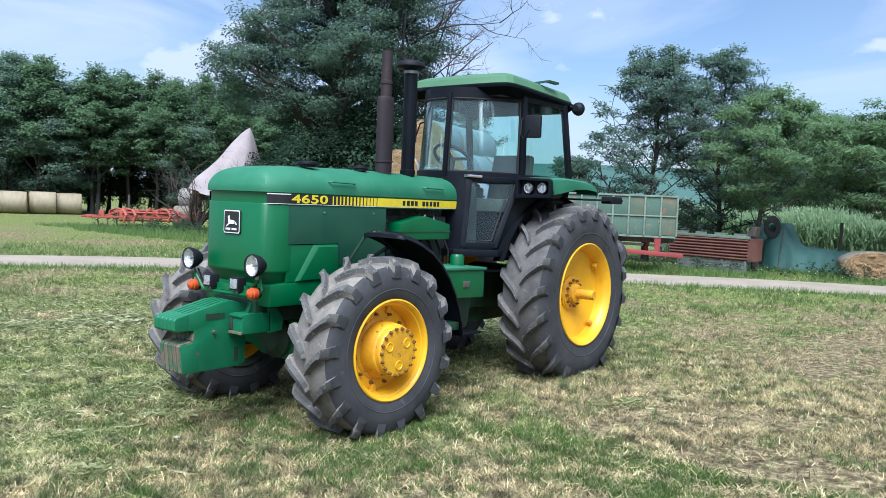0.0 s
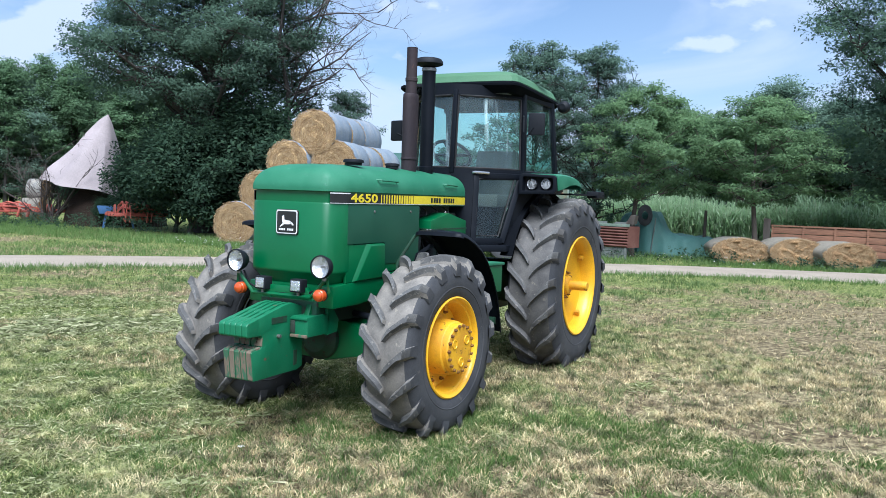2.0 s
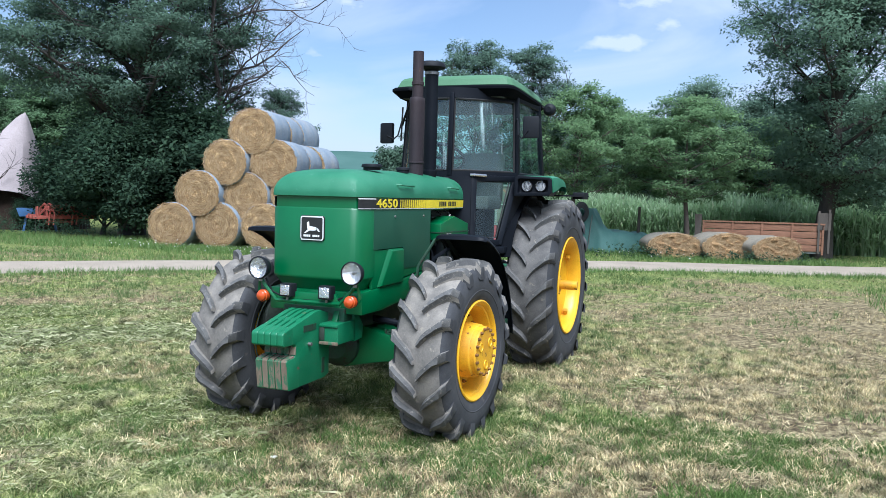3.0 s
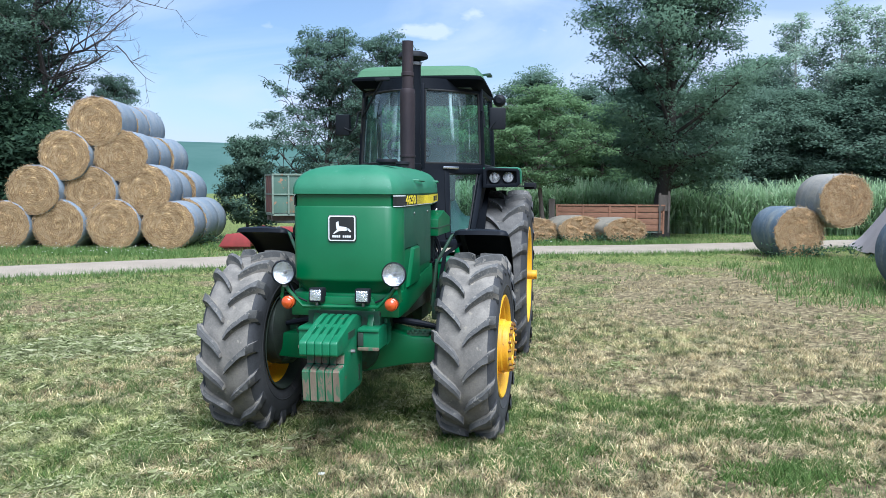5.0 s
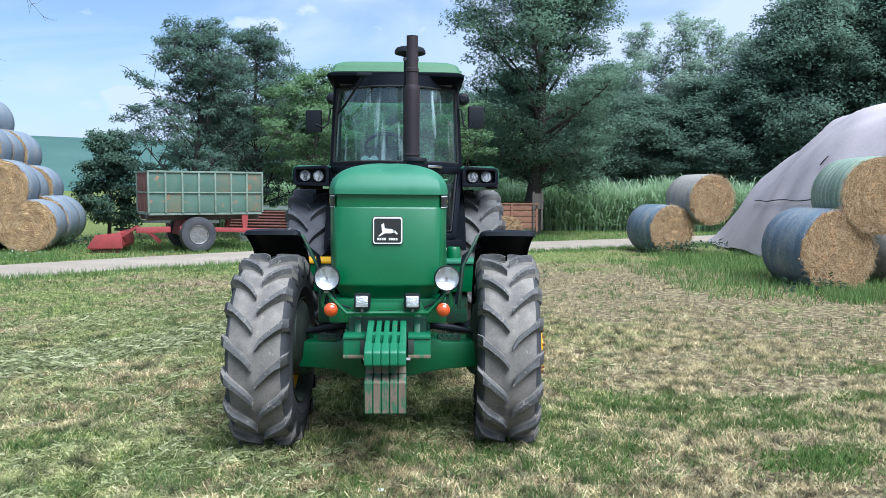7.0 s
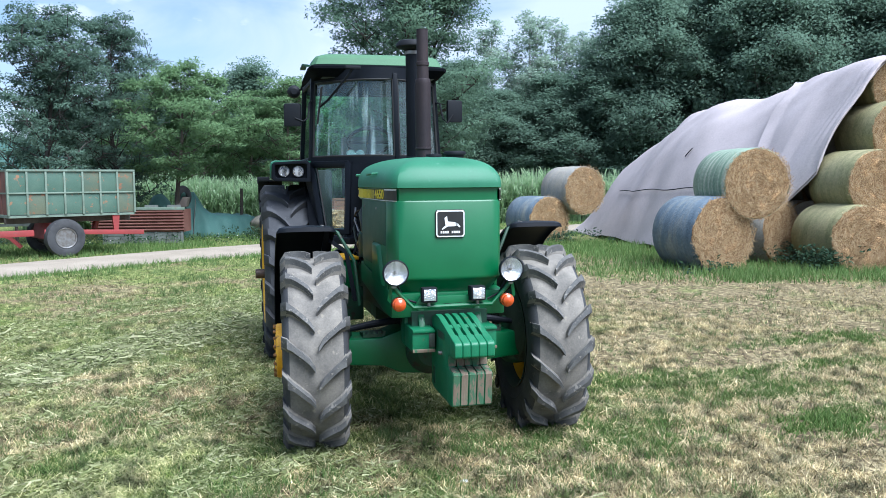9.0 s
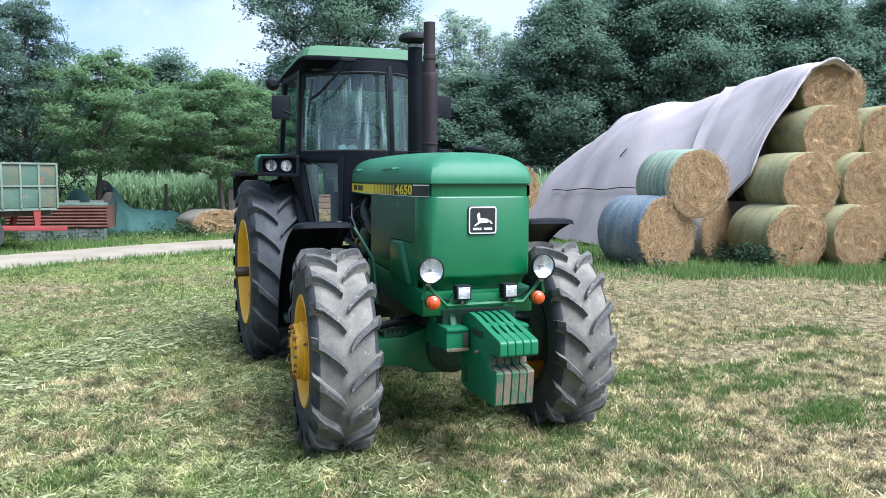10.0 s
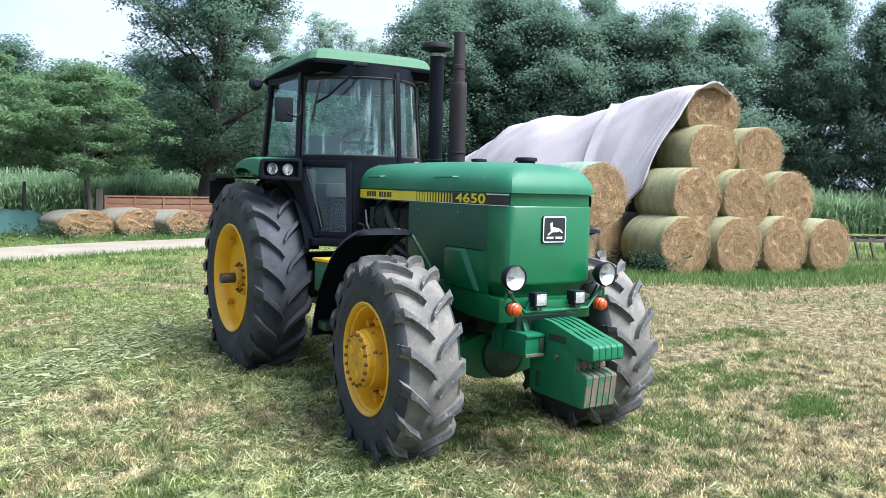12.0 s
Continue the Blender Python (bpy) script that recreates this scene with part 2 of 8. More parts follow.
YELLOW = surface("yellow_wheel_paint", (0.84, 0.46, 0.006), (0.73, 0.38, 0.006), 0.42, 0, 5.0, 150, 0.05, 0.002, spots=(0.20, 0.09, 0.02), spot_at=0.67, coat=0.15)
YELLOW_RUST = surface("rust_stained_yellow_paint", (0.76, 0.41, 0.008), (0.58, 0.28, 0.012), 0.5, 0, 7.0, 150, 0.1, 0.002, spots=(0.14, 0.07, 0.02), spot_at=0.60)
BOLT = surface("rusty_bolt", (0.16, 0.075, 0.03), (0.28, 0.15, 0.03), 0.6, 0.4, 30.0, 200, 0.1)
RUBBER = surface("dusty_tyre_rubber", (0.132, 0.129, 0.122), (0.082, 0.081, 0.079), 0.88, 0, 9.0, 90, 0.4, 0.004, spots=(0.215, 0.20, 0.175), spot_at=0.57, specular=0.25)
RUBBER_MID = surface("shaded_tyre_rubber", (0.235, 0.215, 0.185), (0.130, 0.122, 0.110), 0.92, 0, 7.0, 90, 0.3, 0.004, spots=(0.25, 0.225, 0.185), spot_at=0.60, specular=0.2)
RUBBER_DARK = surface("dark_tyre_rubber", (0.058, 0.059, 0.062), (0.035, 0.036, 0.039), 0.75, 0, 4.0, 110, 0.2, 0.002, spots=(0.085, 0.08, 0.075), spot_at=0.62, specular=0.35)
RUBBER_REAR = surface("dusty_rear_rubber", (0.135, 0.128, 0.118), (0.085, 0.082, 0.078), 0.9, 0, 7.0, 90, 0.3, 0.004, spots=(0.17, 0.155, 0.13), spot_at=0.60, specular=0.2)
RUBBER_CLEAN = surface("clean_dark_tyre_rubber", (0.058, 0.060, 0.066), (0.036, 0.038, 0.043), 0.7, 0, 7.0, 100, 0.3, 0.003, spots=(0.095, 0.095, 0.095), spot_at=0.62, specular=0.35)
BLACK = surface("black_paint", (0.0045, 0.006, 0.009), (0.007, 0.009, 0.013), 0.45, 0, 3.0, 120, 0.06, 0.001, specular=0.13)
BLACK_VISOR = surface("dull_black_visor", (0.004, 0.005, 0.007), (0.006, 0.007, 0.009), 0.9, 0, 3.0, 120, 0.06, 0.001, specular=0.04)
BLACK_MATT = surface("matt_black_plastic", (0.006, 0.008, 0.011), (0.011, 0.012, 0.015), 0.60, 0, 4.0, 150, 0.12, 0.002, specular=0.2)
SOOT = surface("rusty_exhaust_steel", (0.020, 0.016, 0.020), (0.036, 0.026, 0.028), 0.65, 0.1, 5.0, 90, 0.25, 0.003, spots=(0.075, 0.040, 0.032), spot_at=0.64, stretch=(1, 1, 0.35), specular=0.3)
RUBBER_SEAL = surface("black_rubber", (0.012, 0.012, 0.012), None, 0.7)
CHROME = surface("dull_chrome", (0.62, 0.62, 0.62), (0.5, 0.5, 0.5), 0.22, 1.0, 20, 150, 0.02)
STEEL = surface("grey_steel", (0.30, 0.30, 0.30), (0.2, 0.18, 0.16), 0.45, 0.8, 12, 150, 0.05)
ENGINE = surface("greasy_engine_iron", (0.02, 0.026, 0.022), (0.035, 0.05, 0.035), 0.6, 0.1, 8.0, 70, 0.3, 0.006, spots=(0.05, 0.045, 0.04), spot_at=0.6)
DECAL_YELLOW = surface("yellow_decal", (0.78, 0.62, 0.02), (0.70, 0.55, 0.02), 0.45, 0, 5, 100, 0.0)
DECAL_BLACK = surface("black_decal", (0.013, 0.013, 0.013), (0.02, 0.02, 0.02), 0.45, 0, 5, 100, 0.0)
DECAL_WHITE = surface("white_decal", (0.75, 0.75, 0.73), (0.68, 0.68, 0.66), 0.45, 0, 8, 100, 0.0)
AMBER, _nt, _b = node_mat("amber_plastic")
_b.inputs["Base Color"].default_value, _b.inputs["Roughness"].default_value = (0.48, 0.070, 0.010, 1), 0.25
_b.inputs["Coat Weight"].default_value = 0.4
SEAT = surface("faded_seat_cloth", (0.095, 0.11, 0.10), (0.13, 0.14, 0.12), 0.9, 0, 6, 120, 0.2)
CAB_INNER = surface("grey_cab_lining", (0.065, 0.078, 0.078), (0.10, 0.11, 0.105), 0.85, 0, 5, 100, 0.15)
LAMP_BACK = surface("lamp_reflector", (0.90, 0.90, 0.90), (0.62, 0.63, 0.65), 0.15, 0.82, 45, 130, 0.6, 0.010)


def glass(name, tint, film_share, streak=(9, 9, 0.6), film_tint=(0.62, 0.66, 0.62), lo=0.5, hi=0.72, shine=0.03):
    """A clear pane with reflections and a pale film that runs down in streaks."""
    m = bpy.data.materials.new(name)
    m.use_nodes = True
    nt = m.node_tree
    nt.nodes.clear()
    out = nt.nodes.new("ShaderNodeOutputMaterial")
    clear, gloss, film = nt.nodes.new("ShaderNodeBsdfTransparent"), nt.nodes.new("ShaderNodeBsdfGlossy"), nt.nodes.new("ShaderNodeBsdfDiffuse")
    clear.inputs[0].default_value = (*tint, 1)
    gloss.inputs["Roughness"].default_value = 0.03
    film.inputs[0].default_value = (*film_tint, 1)
    face = nt.nodes.new("ShaderNodeLayerWeight")
    face.inputs["Blend"].default_value = 0.5
    steep, fr = nt.nodes.new("ShaderNodeMath"), nt.nodes.new("ShaderNodeMath")
    steep.operation, steep.inputs[1].default_value = "POWER", 4.0
    fr.operation, fr.inputs[1].default_value, fr.inputs[2].default_value = "MULTIPLY_ADD", 0.6, shine
    link(nt, face.outputs["Facing"], steep.inputs[0])
    link(nt, steep.outputs[0], fr.inputs[0])
    a, b = nt.nodes.new("ShaderNodeMixShader"), nt.nodes.new("ShaderNodeMixShader")
    n1 = noise_node(nt, 1.0, 3, coords(nt, "Object", streak), 0.5)
    n2 = noise_node(nt, 1.7, 3, coords(nt, "Object"))
    mul = nt.nodes.new("ShaderNodeMath")
    mul.operation = "MULTIPLY"
    link(nt, ramp_node(nt, n1.outputs["Fac"], [(lo, (0.06,) * 3), (hi, (1, 1, 1))]).outputs[0], mul.inputs[0])
    link(nt, ramp_node(nt, n2.outputs["Fac"], [(0.3, (film_share * 0.45,) * 3), (0.6, (film_share,) * 3)]).outputs[0], mul.inputs[1])
    link(nt, mul.outputs[0], a.inputs[0])
    link(nt, clear.outputs[0], a.inputs[1])
    link(nt, film.outputs[0], a.inputs[2])
    link(nt, fr.outputs[0], b.inputs[0])
    link(nt, a.outputs[0], b.inputs[1])
    link(nt, gloss.outputs[0], b.inputs[2])
    link(nt, b.outputs[0], out.inputs[0])
    return m


GLASS = glass("streaked_cab_glass", (0.80, 0.93, 0.915), 0.50, (13, 13, 0.9), (0.62, 0.76, 0.76), 0.575, 0.71, 0.045)
GLASS_CLEAN = glass("dusty_cab_glass", (0.84, 0.94, 0.925), 0.07, (5, 5, 1.2), (0.5, 0.6, 0.59))
# white films on both lenses stand in for the lamps' bright reflections
LENS_WHITENED = glass("whitened_lamp_lens", (0.97, 0.98, 0.98), 0.75, (30, 30, 12), (0.86, 0.87, 0.88), 0.35, 0.6)
LENS = glass("lamp_lens", (0.985, 0.99, 0.99), 0.16, (26, 26, 8), (0.9, 0.91, 0.92))

# ---- ground and road ----
ROAD = [(-21, -12), (-17.2, -3.5), (-15.0, 1.2), (-13.4, 3.9), (-11.9, 6.1), (-9.8, 8.3), (-7.9, 10.0), (-4.8, 12.85), (-2.1, 14.95), (0.4, 16.4), (3.4, 17.6), (7.0, 19.4), (12, 22.3), (20, 27), (40, 37)]


def smooth_line(pts, step=0.5):
    out = []
    for i in range(len(pts) - 1):
        p0, p1, p2, p3 = (Vector((*pts[max(0, min(len(pts) - 1, i + d))], 0)) for d in (-1, 0, 1, 2))
        k = max(2, int((p2 - p1).length / step))
        for j in range(k):
            t = j / k
            out.append(0.5 * (2 * p1 + (p2 - p0) * t + (2 * p0 - 5 * p1 + 4 * p2 - p3) * t * t + (3 * p1 - p0 - 3 * p2 + p3) * t ** 3))
    return out + [Vector((*pts[-1], 0))]


ROAD_LINE = smooth_line(ROAD)
ROAD_XY = np.array([(p.x, p.y) for p in ROAD_LINE])


def road_distance(x, y):
    """How far points lie from the road's middle line."""
    x, y = np.asarray(x, float).ravel(), np.asarray(y, float).ravel()
    a, b = ROAD_XY[:-1], ROAD_XY[1:]
    out = np.full(len(x), 1e9)
    for (ax, ay), (bx, by) in zip(a, b):
        dx, dy = bx - ax, by - ay
        t = np.clip(((x - ax) * dx + (y - ay) * dy) / (dx * dx + dy * dy), 0, 1)
        out = np.minimum(out, np.hypot(x - ax - t * dx, y - ay - t * dy))
    return out


def patch_group():
    """Where the grass is dry: broad drifts and small tufts by the place on the ground."""
    g = bpy.data.node_groups.new("dry_patches", "ShaderNodeTree")
    g.interface.new_socket("Dry", in_out="OUTPUT", socket_type="NodeSocketFloat")
    g.interface.new_socket("Fine", in_out="OUTPUT", socket_type="NodeSocketFloat")
    out = g.nodes.new("NodeGroupOutput")
    geo, flat = g.nodes.new("ShaderNodeNewGeometry"), g.nodes.new("ShaderNodeVectorMath")
    flat.operation, flat.inputs[1].default_value = "MULTIPLY", (1, 1, 0)
    g.links.new(geo.outputs["Position"], flat.inputs[0])
    vec = flat.outputs[0]
    sep = g.nodes.new("ShaderNodeSeparateXYZ")
    g.links.new(vec, sep.inputs[0])
    n1 = noise_node(g, 0.45, 5, vec, 0.6)
    n2 = noise_node(g, 2.6, 6, vec, 0.65)
    side = g.nodes.new("ShaderNodeMapRange")
    side.inputs["From Min"].default_value, side.inputs["From Max"].default_value = 0.0, 2.6
    side.inputs["To Min"].default_value, side.inputs["To Max"].default_value = -0.04, 0.20
    g.links.new(sep.outputs["X"], side.inputs["Value"])
    far = g.nodes.new("ShaderNodeMapRange")
    far.inputs["From Min"].default_value, far.inputs["From Max"].default_value = 9.0, 15.0
    far.inputs["To Min"].default_value, far.inputs["To Max"].default_value = 0.04, -0.14
    g.links.new(sep.outputs["Y"], far.inputs["Value"])
    tot = None
    slant = g.nodes.new("ShaderNodeVectorMath")
    slant.operation, slant.inputs[1].default_value = "DOT_PRODUCT", (0.62, 0.78, 0)
    g.links.new(vec, slant.inputs[0])
    edge = g.nodes.new("ShaderNodeMapRange")
    edge.inputs["From Min"].default_value, edge.inputs["From Max"].default_value = 9.0, 14.0
    edge.inputs["To Min"].default_value, edge.inputs["To Max"].default_value = 0.0, -0.18
    g.links.new(slant.outputs["Value"], edge.inputs["Value"])
    n3 = noise_node(g, 9.0, 6, vec, 0.7)
    for node, wgt in ((n1.outputs["Fac"], 1.35), (n2.outputs["Fac"], 0.85), (n3.outputs["Fac"], 0.40), (side.outputs[0], 1.0), (far.outputs[0], 1.0), (edge.outputs[0], 1.0)):
        m = g.nodes.new("ShaderNodeMath")
        m.operation, m.inputs[1].default_value = "MULTIPLY_ADD", wgt
        g.links.new(node, m.inputs[0])
        if tot is None:
            m.inputs[2].default_value = 0.0
        else:
            g.links.new(tot, m.inputs[2])
        tot = m.outputs[0]
    mr = g.nodes.new("ShaderNodeMapRange")
    mr.inputs["From Min"].default_value, mr.inputs["From Max"].default_value = 1.22, 1.44
    g.links.new(tot, mr.inputs["Value"])
    g.links.new(mr.outputs[0], out.inputs["Dry"])
    g.links.new(n2.outputs["Fac"], out.inputs["Fine"])
    return g


PATCHES = patch_group()


def patches(nt):
    n = nt.nodes.new("ShaderNodeGroup")
    n.node_tree = PATCHES
    return n


SOIL, nt, b = node_mat("mown_grass_and_soil")
pn = patches(nt)
vec = coords(nt, "Object")
f1, f2 = noise_node(nt, 14, 8, vec, 0.7), noise_node(nt, 60, 6, vec, 0.7)
green = ramp_node(nt, f1.outputs["Fac"], [(0.36, (0.028, 0.040, 0.014)), (0.50, (0.125, 0.158, 0.048)), (0.66, (0.37, 0.39, 0.15))]).outputs[0]
dry = ramp_node(nt, f1.outputs["Fac"], [(0.36, (0.046, 0.034, 0.022)), (0.50, (0.165, 0.130, 0.076)), (0.64, (0.44, 0.375, 0.225))]).outputs[0]
tone = mix_node(nt, pn.outputs["Dry"], green, dry)
tone = mix_node(nt, 0.75, tone, ramp_node(nt, f2.outputs["Fac"], [(0.34, (0.28, 0.28, 0.26)), (0.66, (1.6, 1.6, 1.5))]).outputs[0], "MULTIPLY")
link(nt, tone, b.inputs["Base Color"])
b.inputs["Roughness"].default_value, b.inputs["Specular IOR Level"].default_value = 0.95, 0.1
bump_node(nt, b, f2.outputs["Fac"], 0.7, 0.02)

g = Shape()


def lie(x, y):
    """The field's gentle rise towards the track, round the tractor."""
    return np.interp(y, [-7, -1, 0, 1.5, 3, 6, 11, 14], [-0.10, -0.042, -0.014, 0.028, 0.052, 0.058, 0.02, 0.0]) * np.interp(np.abs(x), [6, 12], [1.0, 0.0])


def ground_z(x, y):
    r = math.hypot(x, y - 1)
    z = 0.02 * noise.noise(Vector((x * 0.5, y * 0.5, 3))) * min(1, max(0, (r - 3) / 4)) if r < 60 else 0.0
    return z + float(lie(x, y))


xs = sorted(set([round(-40 + i * 1.0, 2) for i in range(81)] + [round(-6 + i * 0.5, 2) for i in range(25)] + [-2500, -900, -400, -200, -120, -80, -60, -50, 50, 60, 80, 120, 200, 400, 900, 2500]))
ysg = sorted(set([round(-20 + i * 1.0, 2) for i in range(71)] + [round(-7 + i * 0.5, 2) for i in range(43)] + [-2500, -900, -300, -100, -50, -30, 60, 80, 120, 200, 400, 900, 2500]))
g.sheet([[(x, y, ground_z(x, y)) for x in xs] for y in ysg])
ground = part("ground", g, SOIL, None, smooth=180, fix=False)
tagged(ground, "mown grass field with dry straw-coloured patches", "ground", kind="structure")

GRAVEL, nt, b = node_mat("pale_gravel")
vec = coords(nt, "Object")
a1, a2, a3 = noise_node(nt, 1.2, 6, vec), noise_node(nt, 45, 6, vec, 0.75), nt.nodes.new("ShaderNodeTexVoronoi")
a3.inputs["Scale"].default_value = 38
link(nt, vec, a3.inputs["Vector"])
tone = ramp_node(nt, a1.outputs["Fac"], [(0.3, (0.262, 0.220, 0.168)), (0.7, (0.345, 0.296, 0.232))]).outputs[0]
tone = mix_node(nt, 0.8, tone, ramp_node(nt, a2.outputs["Fac"], [(0.3, (0.65, 0.63, 0.6)), (0.7, (1.25, 1.25, 1.25))]).outputs[0], "MULTIPLY")
link(nt, tone, b.inputs["Base Color"])
b.inputs["Roughness"].default_value = 0.95
bump_node(nt, b, a3.outputs["Distance"], 0.5, 0.02)
rs, rows = Shape(), []
rr = random.Random(8)
for i, p in enumerate(ROAD_LINE):
    q, o = ROAD_LINE[min(i + 1, len(ROAD_LINE) - 1)], ROAD_LINE[max(i - 1, 0)]
    d = (q - o).normalized()
    nrm = Vector((-d.y, d.x, 0))
    row = []
    for u in (-1, -0.8, -0.5, -0.25, 0, 0.25, 0.5, 0.8, 1):
        wdt = 1.32 + (0.16 * noise.noise(Vector((i * 0.45, u, 1))) + rr.uniform(-0.05, 0.05)) * (abs(u) == 1)
        h = 0.03 + 0.025 * (1 - u * u) + 0.015 * math.cos(u * 9)
        row.append(p + nrm * u * wdt + Vector((0, 0, 0.0 if abs(u) == 1 else h)))
    rows.append(row)
rs.sheet(rows)
part("road", rs, GRAVEL, None, smooth=60, fix=False)
tagged(bpy.data.objects["road"], "pale gravel farm track", "road", kind="structure")

# the air's haze is put into the hill's blue-green tones
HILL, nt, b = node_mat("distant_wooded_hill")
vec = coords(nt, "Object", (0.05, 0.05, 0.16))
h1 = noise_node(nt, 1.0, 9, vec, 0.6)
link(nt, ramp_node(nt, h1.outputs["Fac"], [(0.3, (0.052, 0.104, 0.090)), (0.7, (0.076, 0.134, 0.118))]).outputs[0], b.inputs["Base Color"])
b.inputs["Roughness"].default_value = 1.0
b.inputs["Specular IOR Level"].default_value = 0.0
h, rows = Shape(), []
for i in range(61):
    a = radians(-62 + i * 1.6)
    fall = min(1, max(0, (i * 1.6 - 14) / 14))
    rows.append([(math.sin(a) * r, math.cos(a) * r, z * fall * (1 + 0.05 * noise.noise(Vector((i * 0.12, r, 0))) + 0.012 * noise.noise(Vector((i * 1.3, 5, 0))))) for r, z in ((190, -0.5), (205, 6.0), (225, 12.2), (250, 14.5), (320, 12.0))])
h.sheet(rows)
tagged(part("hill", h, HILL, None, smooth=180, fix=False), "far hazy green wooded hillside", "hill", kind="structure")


# ---- grass ----
def leaf_mat(name, stops, dry_stops=None, gloss=0.55, through=0.35):
    m = bpy.data.materials.new(name)
    m.use_nodes = True
    nt = m.node_tree
    b = nt.nodes["Principled BSDF"]
    out = nt.nodes["Material Output"]
    geo = nt.nodes.new("ShaderNodeNewGeometry")
    col = ramp_node(nt, geo.outputs["Random Per Island"], stops).outputs[0]
    if dry_stops:
        pn = patches(nt)
        dry = ramp_node(nt, geo.outputs["Random Per Island"], dry_stops).outputs[0]
        wob = nt.nodes.new("ShaderNodeMath")
        wob.operation, wob.inputs[1].default_value, wob.inputs[2].default_value = "MULTIPLY_ADD", 0.5, -0.25
        link(nt, geo.outputs["Random Per Island"], wob.inputs[0])
        add = nt.nodes.new("ShaderNodeMath")
        add.operation, add.use_clamp = "ADD", True
        link(nt, pn.outputs["Dry"], add.inputs[0])
        link(nt, wob.outputs[0], add.inputs[1])
        col = mix_node(nt, add.outputs[0], col, dry)
        spot = nt.nodes.new("ShaderNodeVectorMath")
        spot.operation, spot.inputs[1].default_value = "MULTIPLY", (1, 1, 0)
        link(nt, geo.outputs["Position"], spot.inputs[0])
        # dark and bright clump tones strengthen the shade between tufts in the colour
        clumps = noise_node(nt, 5.5, 4, spot.outputs[0], 0.62)
        col = mix_node(nt, 1.0, col, ramp_node(nt, clumps.outputs["Fac"], [(0.38, (0.22, 0.25, 0.22)), (0.45, (0.70, 0.72, 0.68)), (0.52, (1.22, 1.20, 1.15)), (0.60, (1.72, 1.68, 1.58))]).outputs[0], "MULTIPLY")
    link(nt, col, b.inputs["Base Color"])
    b.inputs["Roughness"].default_value, b.inputs["Specular IOR Level"].default_value = gloss, 0.16
    tr, mx = nt.nodes.new("ShaderNodeBsdfTranslucent"), nt.nodes.new("ShaderNodeMixShader")
    link(nt, col, tr.inputs[0])
    mx.inputs[0].default_value = through
    link(nt, b.outputs[0], mx.inputs[1])
    link(nt, tr.outputs[0], mx.inputs[2])
    link(nt, mx.outputs[0], out.inputs[0])
    return m


GRASS = leaf_mat("grass_blades", [(0.0, (0.068, 0.104, 0.024)), (0.40, (0.114, 0.162, 0.040)), (0.78, (0.208, 0.252, 0.080)), (1.0, (0.50, 0.49, 0.26))],
                 [(0.0, (0.135, 0.095, 0.055)), (0.35, (0.33, 0.262, 0.150)), (0.8, (0.52, 0.435, 0.262)), (0.9, (0.16, 0.185, 0.075)), (1.0, (0.10, 0.13, 0.05))], 0.7, 0.3)
LONG_GRASS = leaf_mat("long_grass", [(0.0, (0.075, 0.14, 0.035)), (0.5, (0.125, 0.215, 0.06)), (1.0, (0.21, 0.29, 0.11))], None, 0.6, 0.35)
STRAW = leaf_mat("straw_litter", [(0.0, (0.15, 0.17, 0.06)), (0.5, (0.26, 0.275, 0.115)), (1.0, (0.45, 0.44, 0.24))],
                 [(0.0, (0.11, 0.08, 0.047)), (0.4, (0.33, 0.27, 0.155)), (1.0, (0.60, 0.525, 0.33))], 0.7, 0.15)
CLOVER = leaf_mat("clover_leaves", [(0.0, (0.062, 0.108, 0.034)), (0.6, (0.125, 0.190, 0.062)), (1.0, (0.23, 0.29, 0.115))], None, 0.6, 0.3)


def blades(rng, x, y, height, width, lean, z0=0.0):
    """One three-cornered blade at each place."""
    n = len(x)
    a, t = rng.uniform(0, 2 * np.pi, n), rng.uniform(0, 2 * np.pi, n)
    hh = height * rng.uniform(0.45, 1.25, n)
    ln = lean * hh * rng.uniform(0.2, 1.3, n)
    v = np.zeros((n, 3, 3))
    wx, wy = np.cos(a) * width / 2, np.sin(a) * width / 2
    v[:, 0] = np.stack([x - wx, y - wy, np.full(n, z0)], 1)
    v[:, 1] = np.stack([x + wx, y + wy, np.full(n, z0)], 1)
    v[:, 2] = np.stack([x + ln * np.cos(t), y + ln * np.sin(t), z0 + hh], 1)
    v[:, :, 2] += lie(x, y)[:, None]
    return v


def lying(rng, x, y, length, width, lift=0.03):
    """Cut stalks that lie about: thin four-cornered strips."""
    n = len(x)
    a = rng.uniform(0, 2 * np.pi, n)
    ll = length * rng.uniform(0.4, 1.4, n) / 2
    z0, tilt = rng.uniform(0.006, lift, n) + lie(x, y), rng.normal(0, 0.012, n)
    dx, dy = np.cos(a), np.sin(a)
    w = width * rng.uniform(0.6, 1.3, n) / 2
    v = np.zeros((n, 4, 3))
    for k, (s, q) in enumerate(((-1, -1), (1, -1), (1, 1), (-1, 1))):
        v[:, k] = np.stack([x + s * ll * dx - q * w * dy, y + s * ll * dy + q * w * dx, z0 + s * tilt], 1)
    return v


rng = np.random.default_rng(11)


def off_road(x, y, d=1.45):
    keep = road_distance(x, y) > d
    return x[keep], y[keep]


